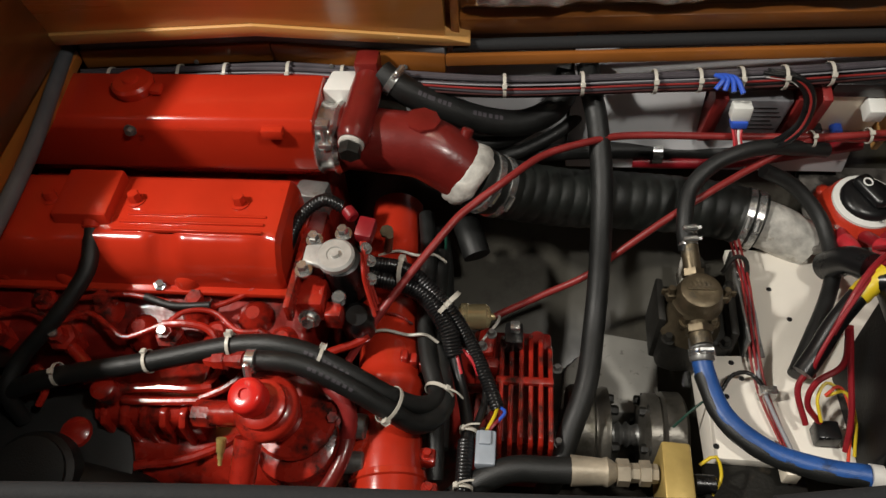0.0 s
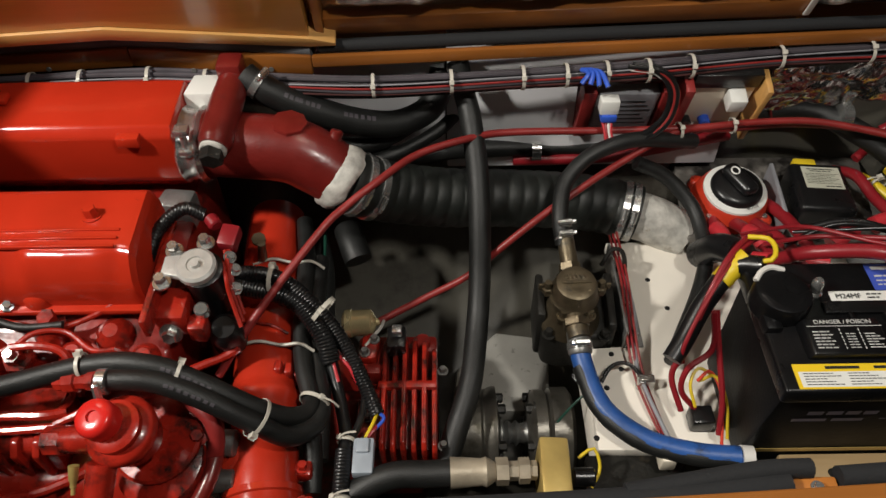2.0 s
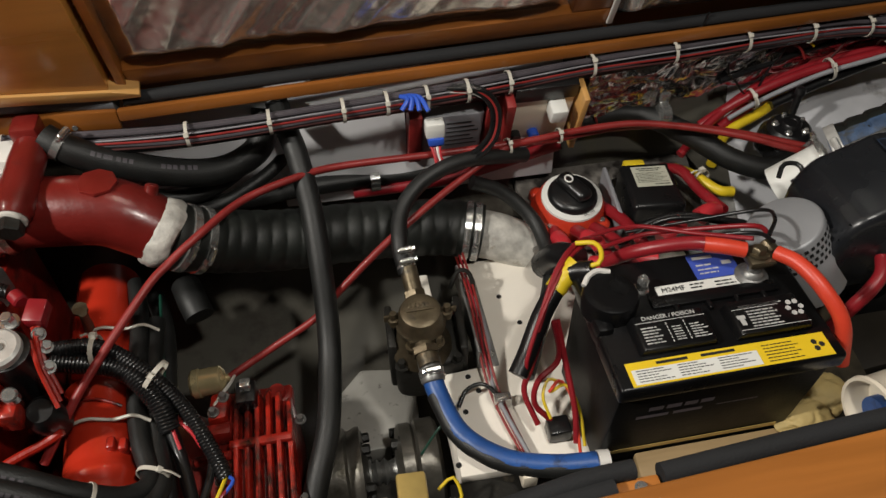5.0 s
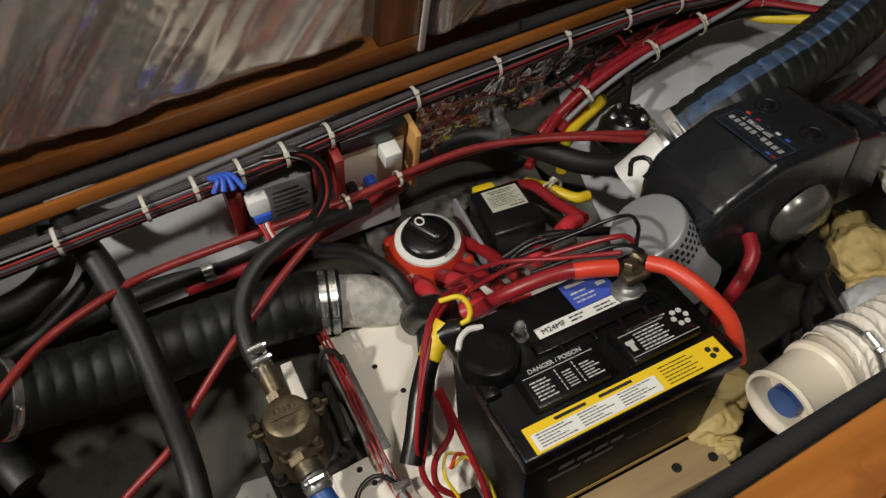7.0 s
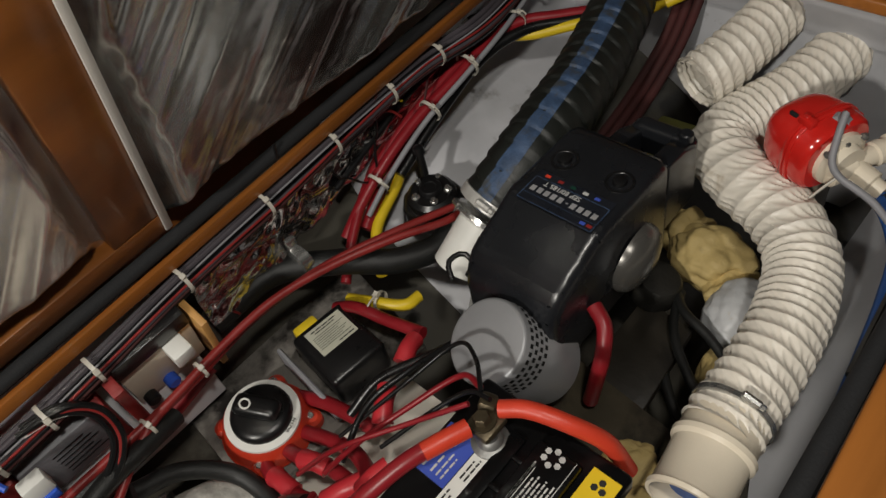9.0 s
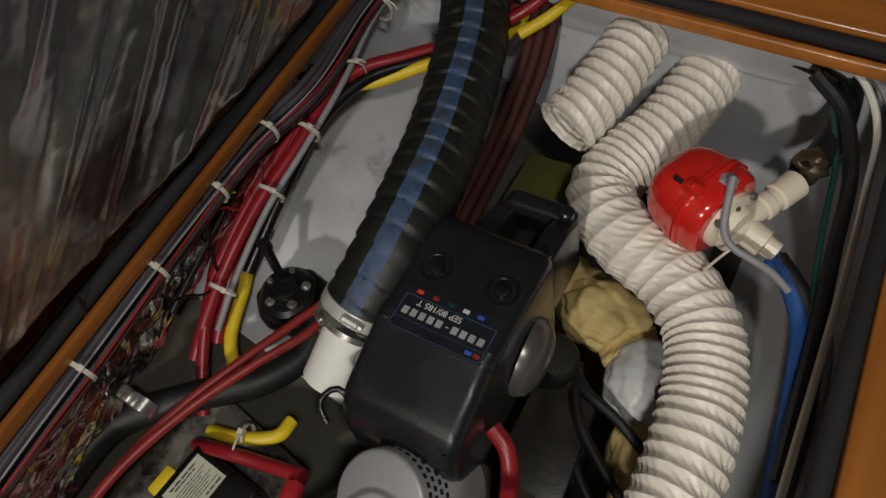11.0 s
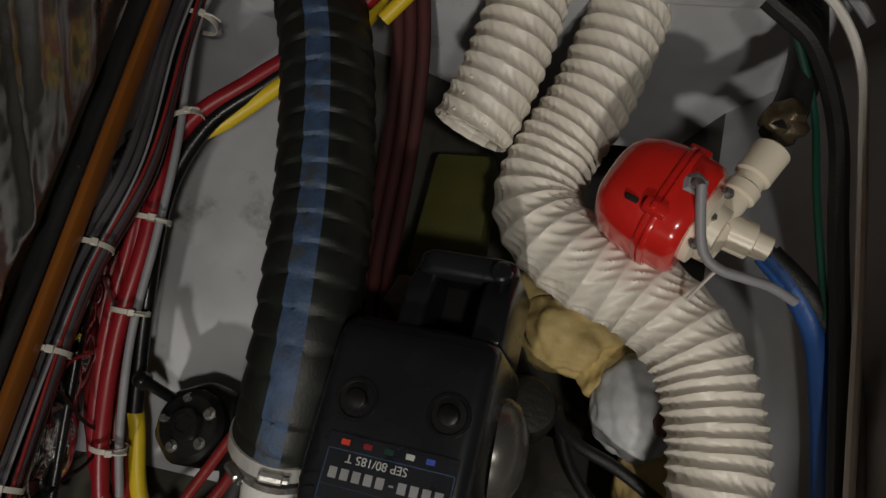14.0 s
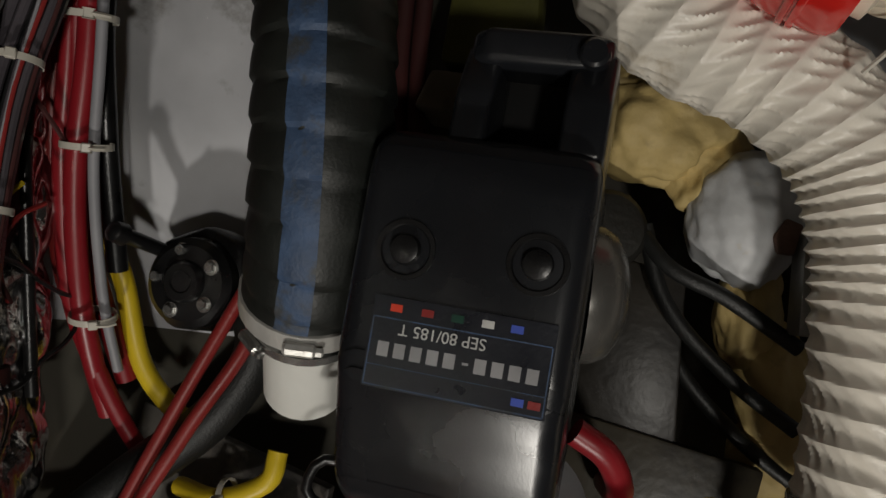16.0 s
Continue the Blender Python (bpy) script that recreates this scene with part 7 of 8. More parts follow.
turned(bm, (1.269, 0.508, 0.822), (-0.05, -0.2, 1), [(0, 0.0125), (0.006, 0.012), (0.009, 0.008)], 6)
part("gland", bm, CABLE_G, rpmp)
hose("tie_tail", [(1.214, 0.479, 0.798), (1.204, 0.488, 0.786), (1.193, 0.498, 0.770)], 0.0016, TIE, "cut end of a nylon cable tie", "cable tie", "cable ties", 6, 0.004)
hose("pump_flex", [(1.269, 0.508, 0.830), (1.262, 0.504, 0.842), (1.246, 0.501, 0.828), (1.223, 0.494, 0.806), (1.213, 0.480, 0.797), (1.211, 0.458, 0.790), (1.211, 0.437, 0.780), (1.207, 0.415, 0.765)], 0.0043, CABLE_G, "grey flexible pump lead", "cable")
bm = B()
bmesh.ops.create_icosphere(bm, subdivisions=3, radius=0.019)
for vv in bm.verts:
    vv.co = Vector((1.368, 0.438, 0.775)) + vv.co * (1 + 0.35 * noise.noise(vv.co * 90))
solo("pipe_union", bm, BRONZE, "knobbly dark pipe union wrapped in tape", "pipe union")
hose("drain_hose", [(1.355, 0.443, 0.772), (1.40, 0.430, 0.772), (1.45, 0.425, 0.775), (1.53, 0.432, 0.78)], 0.0165, RUBBER, "short black rubber hose to the bulkhead")
for k, (m, dy, r) in enumerate(((BLUE, 0.0, 0.0105), (RUBBER, -0.014, 0.011), (CABLE_G, -0.026, 0.006))):
    hose("bundle_hose", [(1.250, 0.440 + dy * 0.3, 0.752), (1.225, 0.415 + dy * 0.6, 0.748), (1.19, 0.392 + dy, 0.738), (1.14, 0.380 + dy, 0.725), (1.09, 0.372 + dy, 0.712), (0.99, 0.36 + dy * 0.6, 0.69), (0.90, 0.355 + dy * 0.6, 0.66)], r, m, ("blue rubber hose along the near side", "black rubber hose along the near side", "grey cable along the near side")[k], "hose", "", 12, 0.008)
for k, (m, r, p) in enumerate(((CABLE_W, 0.0042, [(1.47, 0.462, 0.845), (1.455, 0.42, 0.83), (1.41, 0.390, 0.81), (1.33, 0.380, 0.795), (1.22, 0.372, 0.78), (1.10, 0.366, 0.762), (1.0, 0.362, 0.75)]),
                               (RUBBER, 0.0085, [(1.46, 0.47, 0.82), (1.43, 0.425, 0.80), (1.36, 0.398, 0.785), (1.27, 0.388, 0.77), (1.16, 0.376, 0.755), (1.02, 0.366, 0.74)]),
                               (CABLE_GN, 0.0035, [(1.44, 0.44, 0.80), (1.38, 0.415, 0.775), (1.30, 0.405, 0.765), (1.20, 0.388, 0.75)]),
                               (CABLE_G, 0.0050, [(1.48, 0.44, 0.845), (1.46, 0.405, 0.83), (1.44, 0.385, 0.82)]),
                               (PLASTIC, 0.0028, [(1.507, 0.535, 0.79), (1.50, 0.50, 0.805), (1.49, 0.45, 0.80), (1.47, 0.42, 0.795)]),
                               (PLASTIC, 0.0028, [(1.507, 0.535, 0.78), (1.50, 0.50, 0.79), (1.49, 0.45, 0.785), (1.47, 0.42, 0.78)]))):
    hose("side_cable", p, r, m, "cable clipped along the near side of the bay", "cable", "side cables", 8, 0.008)
bm = B()
box(bm, (1.497, 0.43, 0.76), (1.504, 0.80, 0.842), 0.003)
solo("bulkhead_plate", bm, HULL, "white painted plate screwed to the bulkhead", "plate", kind="structure")

# foam, bracket and pipes below the ducts
for at, size, seed in (((1.196, 0.602, 0.585), (0.050, 0.062, 0.040), 1.0), ((1.225, 0.655, 0.575), (0.040, 0.040, 0.035), 4.0), ((1.165, 0.552, 0.575), (0.040, 0.036, 0.032), 7.0)):
    mound("foam_lump", at, size, FOAM, "lump of yellowed poured foam under the duct", "foam", "foam lumps", 0.16, seed)
mound("putty_mound", (1.130, 0.522, 0.586), (0.058, 0.046, 0.036), PUTTY, "grey-white putty mound stained yellow under the duct", "putty", "", 0.08, 3.0)
bm = B()
prism(bm, [(1.100, 0.488), (1.124, 0.484), (1.128, 0.497), (1.112, 0.505), (1.100, 0.500)], "z", 0.612, 0.622, 0.002)
solo("rust_flake", bm, RUST, "brown rusty patch beside the duct", "rust")
bm = B()
box(bm, (1.040, 0.468, 0.60), (1.118, 0.484, 0.640), 0.002, 2, Euler((0, 0, 0.06)).to_matrix())
hexbolt(bm, (1.110, 0.478, 0.640), (0, 0, 1), 0.005, 0.004)
solo("rusty_bracket", bm, DULL, "rusty steel bracket beside the duct", "bracket")
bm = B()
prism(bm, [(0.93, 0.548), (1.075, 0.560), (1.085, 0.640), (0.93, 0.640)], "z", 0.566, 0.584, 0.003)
solo("thruster_bed", bm, DEEPBED, "olive board under the thruster, blackened to stand for shade", "board")
for p in ([(1.11, 0.60, 0.60), (1.05, 0.575, 0.600), (1.0, 0.52, 0.595), (0.965, 0.46, 0.59)], [(1.06, 0.58, 0.57), (1.00, 0.556, 0.575), (0.95, 0.50, 0.57), (0.92, 0.45, 0.565)], [(1.13, 0.62, 0.59), (1.08, 0.58, 0.61), (1.06, 0.53, 0.61), (1.03, 0.47, 0.60)]):
    hose("low_hose", p, 0.0065, RUBBER, "black hose low under the air duct", "hose", "low hoses")
for at, size, seed in (((1.055, 0.505, 0.566), (0.050, 0.026, 0.024), 2.0), ((0.995, 0.478, 0.560), (0.052, 0.030, 0.022), 5.0), ((0.945, 0.470, 0.55), (0.045, 0.032, 0.022), 9.0)):
    mound("foam_lump", at, size, FOAM, "lump of yellowed poured foam on the hull", "foam", "foam lumps", 0.14, seed)
bm = B()
prism(bm, [(1.21, 0.705), (1.215, 0.785), (1.36, 0.785), (1.365, 0.715)], "z", 0.60, 0.648, 0.006)
solo("olive_block", bm, GREENTAPE, "olive-green sponge block on the hull", "sponge block")
bm = B()
prism(bm, [(1.17, 0.70), (1.175, 0.80), (1.208, 0.79), (1.206, 0.70)], "z", 0.58, 0.65, 0.004)
solo("pale_block", bm, GRIMY, "grimy pale block behind the thruster", "block")
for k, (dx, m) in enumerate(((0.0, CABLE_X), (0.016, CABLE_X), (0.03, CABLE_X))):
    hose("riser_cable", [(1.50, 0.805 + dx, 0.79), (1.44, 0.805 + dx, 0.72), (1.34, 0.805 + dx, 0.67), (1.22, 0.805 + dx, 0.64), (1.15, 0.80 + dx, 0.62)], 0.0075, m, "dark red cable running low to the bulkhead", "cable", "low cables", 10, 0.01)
hose("riser_cable", [(1.50, 0.80, 0.83), (1.46, 0.825, 0.815), (1.44, 0.85, 0.80)], 0.008, CABLE_R, "red cable end at the bulkhead", "cable", "low cables", 10, 0.01)
hose("riser_cable", [(1.50, 0.775, 0.82), (1.46, 0.80, 0.805), (1.43, 0.83, 0.79)], 0.008, CABLE_Y, "yellow cable end at the bulkhead", "cable", "low cables", 10, 0.01)

# ---- sea valve ----
sv = thing("sea_valve", (1.0, 0.945, 0.64), "black plastic valve flange with bright screws", "valve")
bm = B()
prism(bm, [(0.965, 0.912), (1.000, 0.900), (1.040, 0.905), (1.050, 0.945), (1.030, 0.985), (0.985, 0.992), (0.960, 0.965)], "z", 0.645, 0.685, 0.010, 3)
part("body", bm, PLASTIC, sv)
bm = B()
turned(bm, (1.001, 0.942, 0.684), (-0.05, -0.05, 1), [(0, 0.036), (0.005, 0.037), (0.014, 0.036), (0.018, 0.032), (0.020, 0.030)], 32)
part("flange", bm, PLASTIC, sv)
bm = B()
turned(bm, (1.001, 0.942, 0.702), (-0.05, -0.05, 1), [(0, 0.017), (0.007, 0.0165), (0.010, 0.014), (0.010, 0.009), (0.0085, 0.008)], 26)
part("cap", bm, PLASTIC, sv)
bm = B()
rod(bm, (1.022, 0.975, 0.69), (1.030, 0.985, 0.735), 0.006, 12)
turned(bm, (1.029, 0.984, 0.732), (0.15, 0.2, 1), [(0, 0.009), (0.010, 0.008), (0.013, 0.004)], 14)
part("lever", bm, PLASTIC, sv)
for k in range(5):
    a = k * 1.257 + 0.3
    bm = B()
    hexbolt(bm, (1.001 + 0.0250 * math.cos(a), 0.942 + 0.0250 * math.sin(a), 0.7035), (0, 0, 1), 0.0042, 0.005)
    part("screw", bm, STEEL, sv)
hose("drain_bend", [(0.66, 1.03, 0.70), (0.763, 1.025, 0.70), (0.835, 0.970, 0.69), (0.893, 0.917, 0.67), (0.95, 0.893, 0.66), (0.99, 0.905, 0.665), (1.0, 0.93, 0.67)], 0.0185, RUBBER, "thick black rubber hose curving to the sea valve")
bm = B()
tube(bm, [(0.985, 0.885, 0.675), (1.0, 0.868, 0.69), (1.02, 0.87, 0.70)], 0.010, 12, 0.004)
turned(bm, (0.99, 0.875, 0.70), (0.7, 0.3, 0.2), [(0, 0.012), (0.02, 0.012)], 6)
solo("cable_gland", bm, STEEL, "bright metal cable fitting by the valve", "fitting")

# ---- cables along the far side ----
for k, (m, r, p) in enumerate(((CABLE_R, 0.0085, [(1.49, 1.03, 0.80), (1.386, 1.036, 0.80), (1.26, 1.018, 0.79), (1.163, 1.014, 0.772), (1.07, 1.020, 0.752), (0.99, 1.018, 0.728), (0.93, 1.015, 0.70), (0.88, 1.01, 0.67)]),
                               (CABLE_R, 0.0075, [(1.49, 1.045, 0.805), (1.386, 1.052, 0.80), (1.26, 1.036, 0.79), (1.163, 1.034, 0.768), (1.07, 1.038, 0.745), (0.97, 1.030, 0.715), (0.89, 1.0, 0.68), (0.83, 0.965, 0.65)]),
                               (CABLE_G, 0.0042, [(1.49, 1.015, 0.81), (1.386, 1.022, 0.81), (1.26, 1.002, 0.796), (1.163, 1.000, 0.776), (1.07, 1.004, 0.752), (0.98, 1.0, 0.72), (0.92, 0.995, 0.69)]),
                               (CABLE_R, 0.0095, [(1.50, 0.875, 0.768), (1.42, 0.90, 0.772), (1.35, 0.955, 0.78), (1.29, 1.005, 0.785), (1.21, 1.03, 0.775), (1.10, 1.028, 0.745), (1.0, 1.026, 0.705), (0.91, 1.0, 0.668)]),
                               (PLASTIC, 0.0085, [(1.50, 0.862, 0.766), (1.42, 0.886, 0.768), (1.35, 0.942, 0.774), (1.29, 0.990, 0.778), (1.21, 1.014, 0.766), (1.10, 1.012, 0.735), (1.0, 1.006, 0.70)]),
                               (CABLE_Y, 0.0085, [(1.50, 0.848, 0.762), (1.42, 0.872, 0.765), (1.35, 0.930, 0.772), (1.305, 0.978, 0.766), (1.25, 1.040, 0.762), (1.13, 1.048, 0.738), (1.06, 1.046, 0.716), (1.0, 1.012, 0.688), (0.92, 0.985, 0.668), (0.87, 0.93, 0.65)]),
                               (CABLE_D, 0.0060, [(1.23, 1.02, 0.80), (1.18, 1.04, 0.775), (1.10, 1.05, 0.75), (1.0, 1.045, 0.72), (0.95, 1.03, 0.70)]),
                               (PLASTIC, 0.0050, [(1.30, 1.012, 0.80), (1.20, 1.026, 0.80), (1.10, 1.036, 0.79), (1.0, 1.03, 0.77), (0.90, 1.02, 0.75)]))):
    hose("battery_main_cable", p, r, m, ("thick red cable tied along the hull", "thick red cable tied along the hull", "grey cable tied along the hull", "thick red cable crossing the hull", "black cable crossing the hull", "thick yellow cable tied along the hull", "dark red cable under the rim", "black cable under the rim")[k], "cable", "hull cables", 12, 0.008)
for p, d, r, tl in (((1.285, 1.006, 0.792), (0.8, 0.5, 0.1), 0.0185, 0.012), ((1.18, 1.012, 0.778), (1, 0.0, 0.2), 0.019, 0.014), ((1.09, 1.012, 0.755), (1, 0, 0.25), 0.018, 0.012), ((0.962, 1.008, 0.716), (1, 0, 0.35), 0.017, 0.016), ((1.39, 0.905, 0.772), (0.9, -0.35, 0), 0.018, 0.02), ((1.40, 1.03, 0.80), (1, 0, 0), 0.019, 0.02), ((0.835, 0.895, 0.66), (0.2, -1, 0.1), 0.012, 0.03)):
    tie(p, d, r, (0, -0.6, 0.8), None, 0.005, tl)

# ---- wiring loom under the far lip ----
loom = thing("wiring_loom", (0.3, 0.96, 0.82), "bundle of coloured wires tied under the hatch lip", "wiring")
LP = [(-0.575, 0.938, 0.828), (-0.42, 0.950, 0.829), (-0.26, 0.960, 0.829), (-0.094, 0.946, 0.828), (0.072, 0.936, 0.828), (0.272, 0.950, 0.828), (0.456, 0.962, 0.829), (0.65, 0.988, 0.830), (0.81, 1.002, 0.829), (0.95, 1.014, 0.828), (1.10, 1.024, 0.826), (1.22, 1.010, 0.824), (1.36, 1.03, 0.822), (1.46, 1.035, 0.82)]
for k, (m, r, dy, dz) in enumerate(((LOOM_G, 0.0042, 0.010, 0.006), (LOOM_G, 0.0036, 0.002, 0.007), (CABLE_G, 0.0012, -0.006, 0.005), (PLASTIC, 0.0065, 0.008, -0.008), (PLASTIC, 0.0060, -0.003, -0.010), (CABLE_D, 0.0017, -0.010, 0.002), (LOOM_G, 0.0030, -0.009, -0.003), (LOOM_G, 0.0018, -0.003, 0.003), (PLASTIC, 0.0052, -0.006, -0.008), (CABLE_X, 0.0016, -0.011, -0.006), (PLASTIC, 0.0040, 0.0, -0.001))):
    pts = []
    for i, p in enumerate(LP):
        j = noise.noise((i * 0.9 + k * 7.3, k * 2.1, 0.4))
        q = noise.noise((i * 0.9 + k * 3.7, 5.5, k * 1.4))
        pts.append((p[0], p[1] + dy + 0.005 * j, p[2] + dz + 0.004 * q))
    bm = B()
    tube(bm, pts, r, 8, 0.012)
    part("wire", bm, m, loom)


def loom_at(x):
    for a, b in zip(LP, LP[1:]):
        if a[0] <= x <= b[0]:
            return Vector(a).lerp(Vector(b), (x - a[0]) / (b[0] - a[0]))


for x in (-0.525, -0.42, -0.35, -0.255, -0.172, 0.066, 0.176, 0.278, 0.34, 0.398, 0.458, 0.522, 0.655, 0.79, 0.915, 1.03, 1.13):
    p = loom_at(x)
    tie((p.x, p.y, p.z), (1, 0.05, 0), 0.0165, (0, -0.55, 0.35 if x < 0.6 else 0.8), None, 0.0048)

# blue wire stubs, plug and loom branch
for k in range(4):
    hose("blue_stub", [(0.36 + 0.004 * k, 0.948, 0.842), (0.368 + 0.006 * k, 0.935, 0.845), (0.358 + 0.012 * k, 0.925 - 0.003 * k, 0.835)], 0.0035, CABLE_B, "blue insulated wire stub on the loom", "wire", "blue wire stubs", 8, 0.004)
bm = B()
box(bm, (0.392, 0.928, 0.775), (0.420, 0.948, 0.800), 0.003)
pl = thing("white_plug", (0.406, 0.938, 0.775), "white and blue multi-pin plug with red wires", "plug")
part("shell", bm, PAPER, pl)
bm = B()
box(bm, (0.395, 0.925, 0.764), (0.418, 0.944, 0.776), 0.002)
part("pin_block", bm, CABLE_B, pl)
for k in range(4):
    bm = B()
    tube(bm, [(0.398 + 0.005 * k, 0.934, 0.766), (0.402 + 0.003 * k, 0.920, 0.752), (0.405 + 0.004 * k, 0.908, 0.738), (0.412 + 0.003 * k, 0.905, 0.732)], 0.0022, 6, 0.004)
    part("pin_wire", bm, (CABLE_P, CABLE_R, CABLE_W, CABLE_P)[k], pl)
rnd = random.Random(9)
for k in range(9):
    dx, dy, dz = rnd.uniform(-0.009, 0.009), rnd.uniform(-0.006, 0.006), rnd.uniform(-0.004, 0.004)
    m = (PLASTIC, CABLE_G, PLASTIC, CABLE_D, PLASTIC, CABLE_W, PLASTIC, LOOM_G, PLASTIC)[k]
    hose("loom_branch", [(0.435 + dx, 0.960 + dy, 0.838 + dz), (0.474 + dx, 0.953 + dy, 0.834 + dz), (0.496 + dx * 0.7, 0.945 + dy, 0.808), (0.493 + dx * 0.7, 0.933 + dy, 0.772), (0.470 + dx, 0.922 + dy, 0.748 + dz), (0.440 + dx, 0.914 + dy, 0.738 + dz)], 0.0038 if m is PLASTIC else 0.0022, m, "thin wires branching down from the loom", "wiring", "loom branches", 7, 0.006)
tie((0.520, 0.940, 0.735), (1, 0.2, 0), 0.012)
tie((0.605, 0.953, 0.733), (1, 0.1, 0), 0.011)

# ---- control boxes on the far side ----
cb = thing("control_unit", (0.435, 1.0, 0.68), "grey control unit in a red frame", "control box", "control boxes")
TR = Euler((0.30, 0, 0)).to_matrix()
def tilt_box(a, b, bevel=0.002):
    bm = B()
    box(bm, a, b, bevel, 2, TR, (0, 0.99, 0.70))
    return bm
part("frame", tilt_box((0.372, 0.985, 0.685), (0.392, 1.03, 0.80)), CABLE_D, cb)
part("frame", tilt_box((0.490, 0.985, 0.685), (0.505, 1.03, 0.80)), CABLE_D, cb)
part("back", tilt_box((0.372, 1.012, 0.685), (0.505, 1.03, 0.80)), CABLE_D, cb)
un = part("unit", tilt_box((0.394, 0.990, 0.695), (0.488, 1.012, 0.79), 0.004), CABLE_G, cb)
UP = plane_at(Vector((0, 0.99, 0.70)) + TR @ Vector((0, -0.0005, 0.0)), (1, 0, 0), TR @ Vector((0, 0, 1)))
bars([(0.43, 0.48 - 0.006 * (k % 3), 0.018 + 0.011 * k, 0.003) for k in range(6)], UP @ Matrix.Translation((0, 0, 0.0006)), un, INK)
c2 = thing("relay_board", (0.58, 1.0, 0.69), "beige relay panel between red side boards", "control box", "control boxes")
part("side_board", tilt_box((0.516, 0.975, 0.69), (0.530, 1.03, 0.815)), CABLE_D, c2)
part("panel", tilt_box((0.532, 1.0, 0.70), (0.630, 1.014, 0.79)), PVC, c2)
part("cube_relay", tilt_box((0.588, 0.972, 0.765), (0.614, 1.0, 0.792), 0.003), PAPER, c2)
for x in (0.545, 0.575):
    bm = B()
    rod(bm, (x, 0.982, 0.712), (x, 1.005, 0.715), 0.009)
    part("fuse_knob", bm, CABLE_B if x > 0.56 else PLASTIC, c2)
part("dark_top", tilt_box((0.532, 0.995, 0.795), (0.630, 1.014, 0.825)), PLASTIC, c2)
bm = tilt_box((0.633, 0.972, 0.69), (0.642, 1.03, 0.815), 0.0015)
solo("wood_post", bm, WOOD_L, "pale wooden divider post under the rim", "wood post")

# clear film draped from the lip over the wiring
bm = B()
rows = []
for j in range(34):
    row = []
    for i in range(190):
        x = 0.655 + 0.62 * i / 189
        s = j / 33
        f = (1 - 1.8 * abs(noise.noise((x * 11 + s * 1.5, s * 2.2, 1.0)))) * 0.012 + (1 - 1.8 * abs(noise.noise((x * 34 - s * 3, s * 5, 2.0)))) * 0.004
        up = 0.10 * max(0.0, (x - 0.95)) / 0.32
        row.append(bm.verts.new((x, 0.985 + 0.052 * min(1.0, (x - 0.655) / 0.40) - 0.012 * s + f, 0.722 + up * 0.55 + (0.105 - up * 0.6) * s + f * 0.4)))
    rows.append(row)
for a, b in zip(rows, rows[1:]):
    for k in range(189):
        bm.faces.new((a[k], a[k + 1], b[k + 1], b[k]))
bag = solo("plastic_film", bm, BAGFILM, "crumpled clear plastic film draped over wiring", "plastic film")
bag.data.set_sharp_from_angle(angle=radians(170))
bag.visible_shadow = False
rnd = random.Random(5)
for k in range(13):
    x, z = 0.67 + 0.48 * rnd.random(), 0.735 + 0.07 * rnd.random()
    m = (CABLE_X, CABLE_D, PLASTIC, CABLE_D, CABLE_X, CABLE_Y, PLASTIC, CABLE_X, PLASTIC, CABLE_X, CABLE_D)[k % 11]
    pts = [Vector((x, 1.012 + 0.03 * (x - 0.66), z))]
    way = Vector((rnd.uniform(-0.6, 1), 0, rnd.uniform(-0.8, 0.8)))
    for q in range(4):
        way = way + Vector((rnd.uniform(-0.15, 0.15), 0, rnd.uniform(-0.25, 0.25)))
        pts.append(pts[-1] + way.normalized() * 0.022 + Vector((0, rnd.uniform(-0.004, 0.004), 0)))
    hose("bag_wire", pts, 0.0019, m, "loose thin wire behind clear film", "wire", "loose wires", 6, 0.006)
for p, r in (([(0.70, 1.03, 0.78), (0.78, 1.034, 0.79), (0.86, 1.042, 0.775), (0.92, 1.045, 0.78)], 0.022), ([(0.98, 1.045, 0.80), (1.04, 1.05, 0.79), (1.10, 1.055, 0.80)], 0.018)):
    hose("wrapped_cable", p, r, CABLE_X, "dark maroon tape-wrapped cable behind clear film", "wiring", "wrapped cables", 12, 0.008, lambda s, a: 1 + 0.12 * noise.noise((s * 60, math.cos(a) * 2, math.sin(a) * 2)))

# black pipes and clips on the far wall
hose("far_hose", [(-0.02, 0.99, 0.66), (0.10, 0.985, 0.655), (0.20, 0.99, 0.66), (0.34, 1.01, 0.645), (0.47, 1.0, 0.65)], 0.0145, RUBBER, "black hose clipped along the far wall")
hose("far_hose", [(0.28, 1.0, 0.628), (0.36, 0.998, 0.630), (0.44, 0.992, 0.640), (0.52, 0.985, 0.665), (0.62, 0.985, 0.69)], 0.0105, CABLE_R, "thick red cable along the far wall", "cable")
hose("far_hose", [(-0.03, 0.945, 0.72), (0.05, 0.955, 0.705), (0.12, 0.985, 0.725), (0.17, 1.03, 0.76)], 0.013, RUBBER, "black hose behind the water hose")
hose("far_hose", [(0.0, 0.93, 0.69), (0.07, 0.945, 0.685), (0.15, 0.985, 0.70), (0.20, 1.03, 0.72)], 0.0105, RUBBER, "black hose behind the water hose")
for x, y, z in ((0.317, 1.003, 0.648), (0.80, 0.998, 0.715)):
    bm = B()
    turned(bm, (x - 0.008, y, z - 0.002), (1, 0, 0), [(0, 0.0165), (0.0002, 0.0182), (0.0158, 0.0182), (0.016, 0.0165)], 20)
    box(bm, (x - 0.008, y + 0.004, z + 0.012), (x + 0.008, y + 0.012, z + 0.036), 0.002)
    solo("pipe_clip", bm, STEEL, "steel saddle clip holding a hose", "pipe clip", "pipe clips")
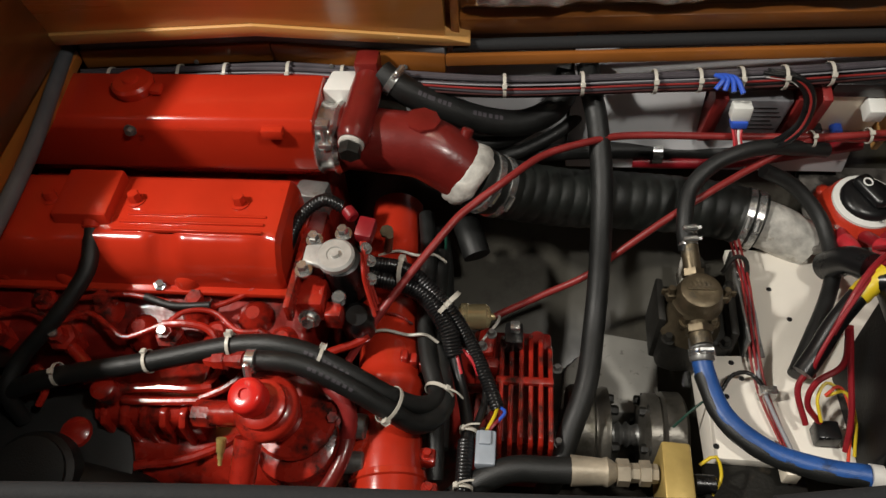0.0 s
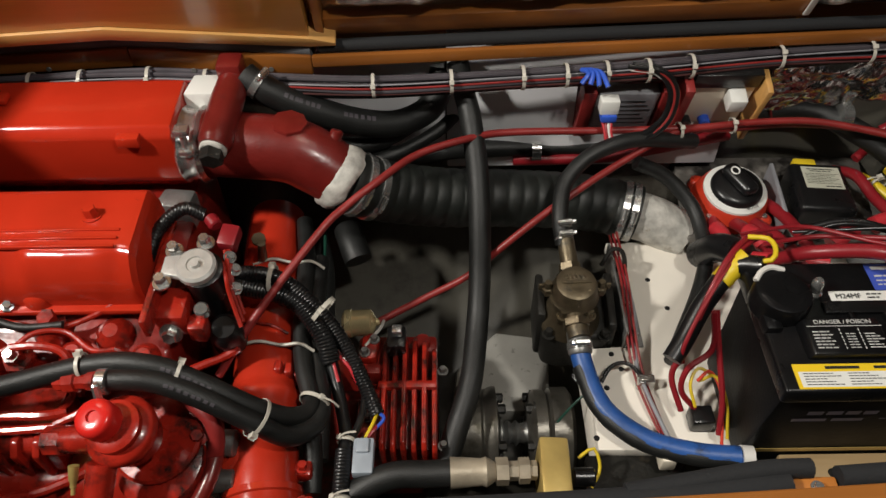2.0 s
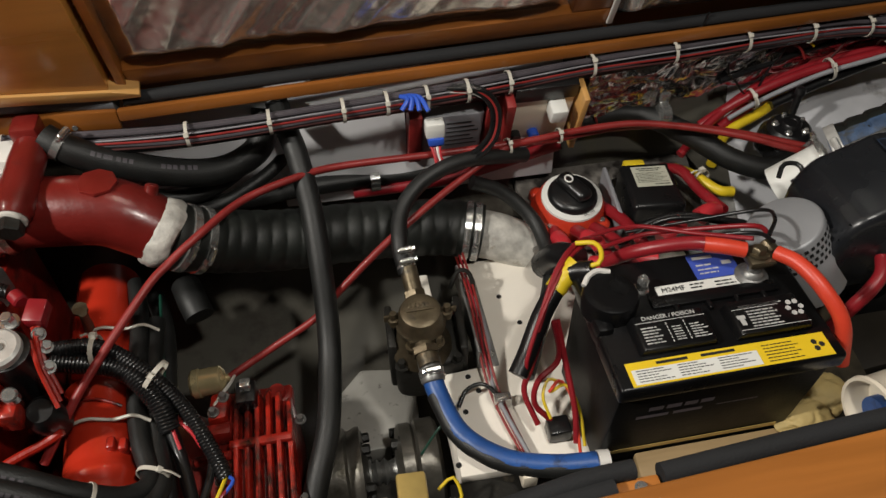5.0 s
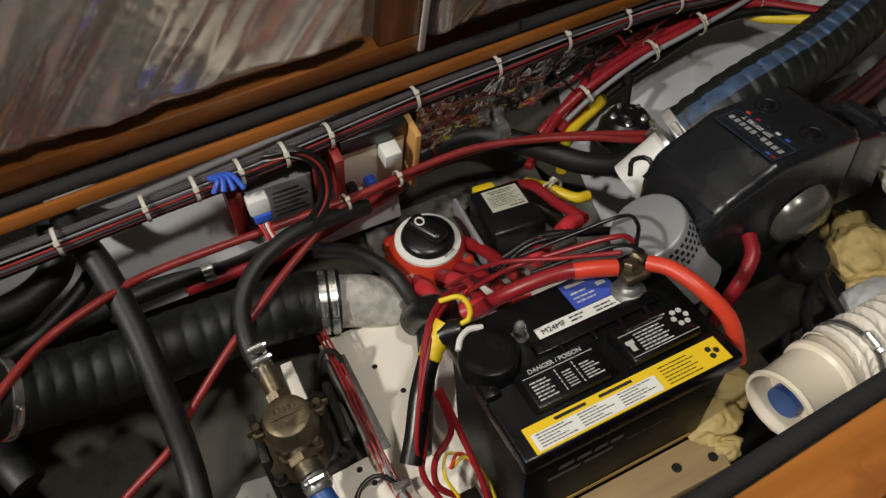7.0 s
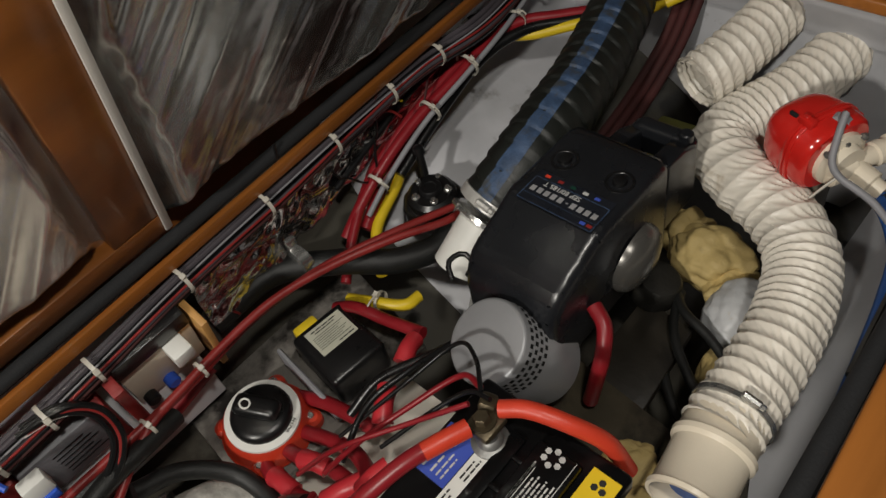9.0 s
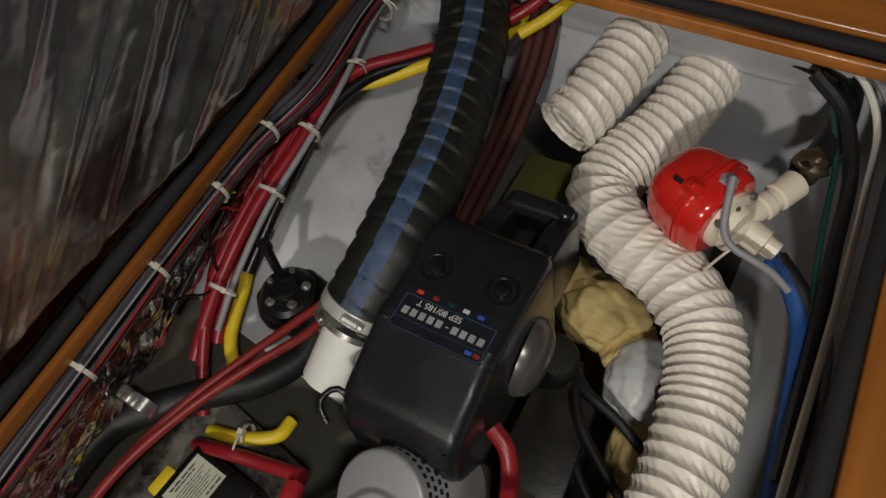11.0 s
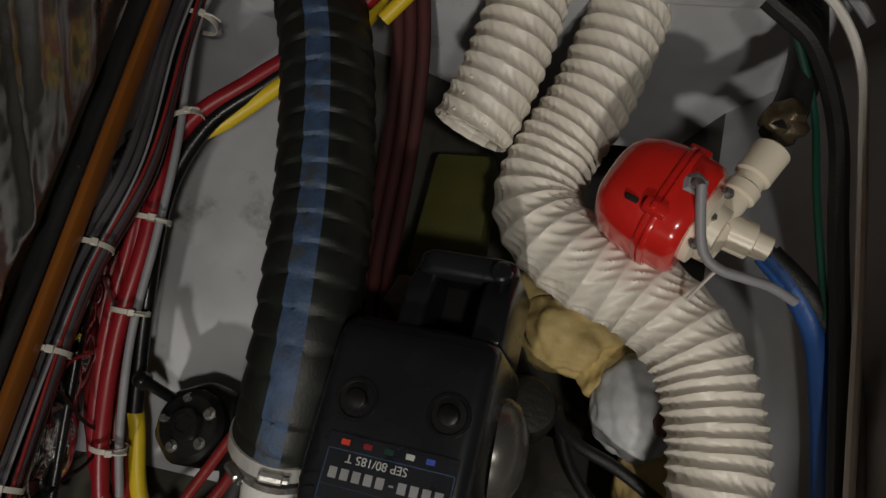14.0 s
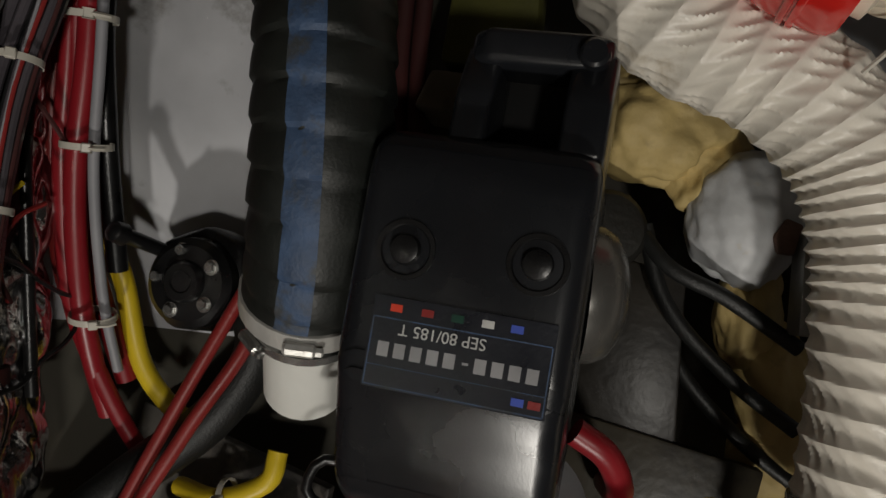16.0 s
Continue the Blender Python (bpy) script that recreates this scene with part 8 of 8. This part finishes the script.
hose("switch_lead", [(0.46, 0.92, 0.69), (0.509, 0.915, 0.665), (0.548, 0.885, 0.635), (0.560, 0.845, 0.618), (0.556, 0.79, 0.61), (0.535, 0.735, 0.60), (0.50, 0.67, 0.59), (0.475, 0.625, 0.585)], 0.0115, RUBBER, "black cable looping down to the shelf", "cable")
hose("shelf_lead", [(0.425, 0.84, 0.585), (0.435, 0.77, 0.59), (0.438, 0.70, 0.585), (0.428, 0.63, 0.58), (0.435, 0.58, 0.578), (0.455, 0.50, 0.575)], 0.0030, CABLE_G, "grey cable clipped to the shelf", "cable")
for k in range(3):
    hose("shelf_wire", [(0.422 + 0.005 * k, 0.85, 0.60 + 0.004 * k), (0.424 + 0.005 * k, 0.76, 0.605), (0.420 + 0.006 * k, 0.67, 0.59), (0.425 + 0.006 * k, 0.60, 0.575), (0.45 + 0.004 * k, 0.49, 0.57)], 0.0019, (CABLE_D, CABLE_R, CABLE_D)[k], "red wire clipped to the shelf", "wire", "shelf wires", 8, 0.008)
hose("black_loop", [(0.437, 0.60, 0.578), (0.415, 0.625, 0.585), (0.39, 0.62, 0.585), (0.375, 0.60, 0.578)], 0.0030, PLASTIC, "thin black wire loop on the shelf", "wire")
bm = B()
box(bm, (0.424, 0.594, 0.563), (0.448, 0.608, 0.586), 0.003)
solo("shelf_clip", bm, STEEL, "steel clip holding wires on the shelf", "pipe clip", "pipe clips")
bm = B()
box(bm, (0.432, 0.478, 0.563), (0.452, 0.512, 0.590), 0.003)
solo("wire_block", bm, PVC, "ivory terminal block on the shelf", "terminal block")
bm = B()
turned(bm, (0.526, 0.478, 0.600), (1, -0.1, 0.02), [(0, 0.0152), (0.014, 0.0152)], 20)
solo("end_tape", bm, CABLE_W, "white tape round the blue hose", "tape")
hose("hose_tail", [(0.515, 0.478, 0.599), (0.528, 0.476, 0.599), (0.540, 0.472, 0.598)], 0.012, BLUE, "blue hose end by the battery", "hose")
hose("near_conduit", [(0.57, 0.40, 0.62), (0.42, 0.41, 0.60), (0.34, 0.42, 0.58)], 0.02, RUBBER, "black hose under the near rim")
bm = B()
prism(bm, [(0.345, 0.508), (0.47, 0.505), (0.47, 0.40), (0.33, 0.40)], "z", 0.535, 0.549, 0.002)
solo("dark_tray", bm, IRON, "dark metal tray at the near edge", "tray")
hose("sender_wire", [(0.325, 0.48, 0.60), (0.345, 0.49, 0.605), (0.352, 0.47, 0.59), (0.34, 0.45, 0.58)], 0.0022, CABLE_Y, "thin yellow wire by the brass valve", "wire")
hose("earth_wire", [(0.318, 0.572, 0.52), (0.345, 0.588, 0.552), (0.375, 0.605, 0.566)], 0.0018, CABLE_GN, "green and yellow earth wire", "wire")
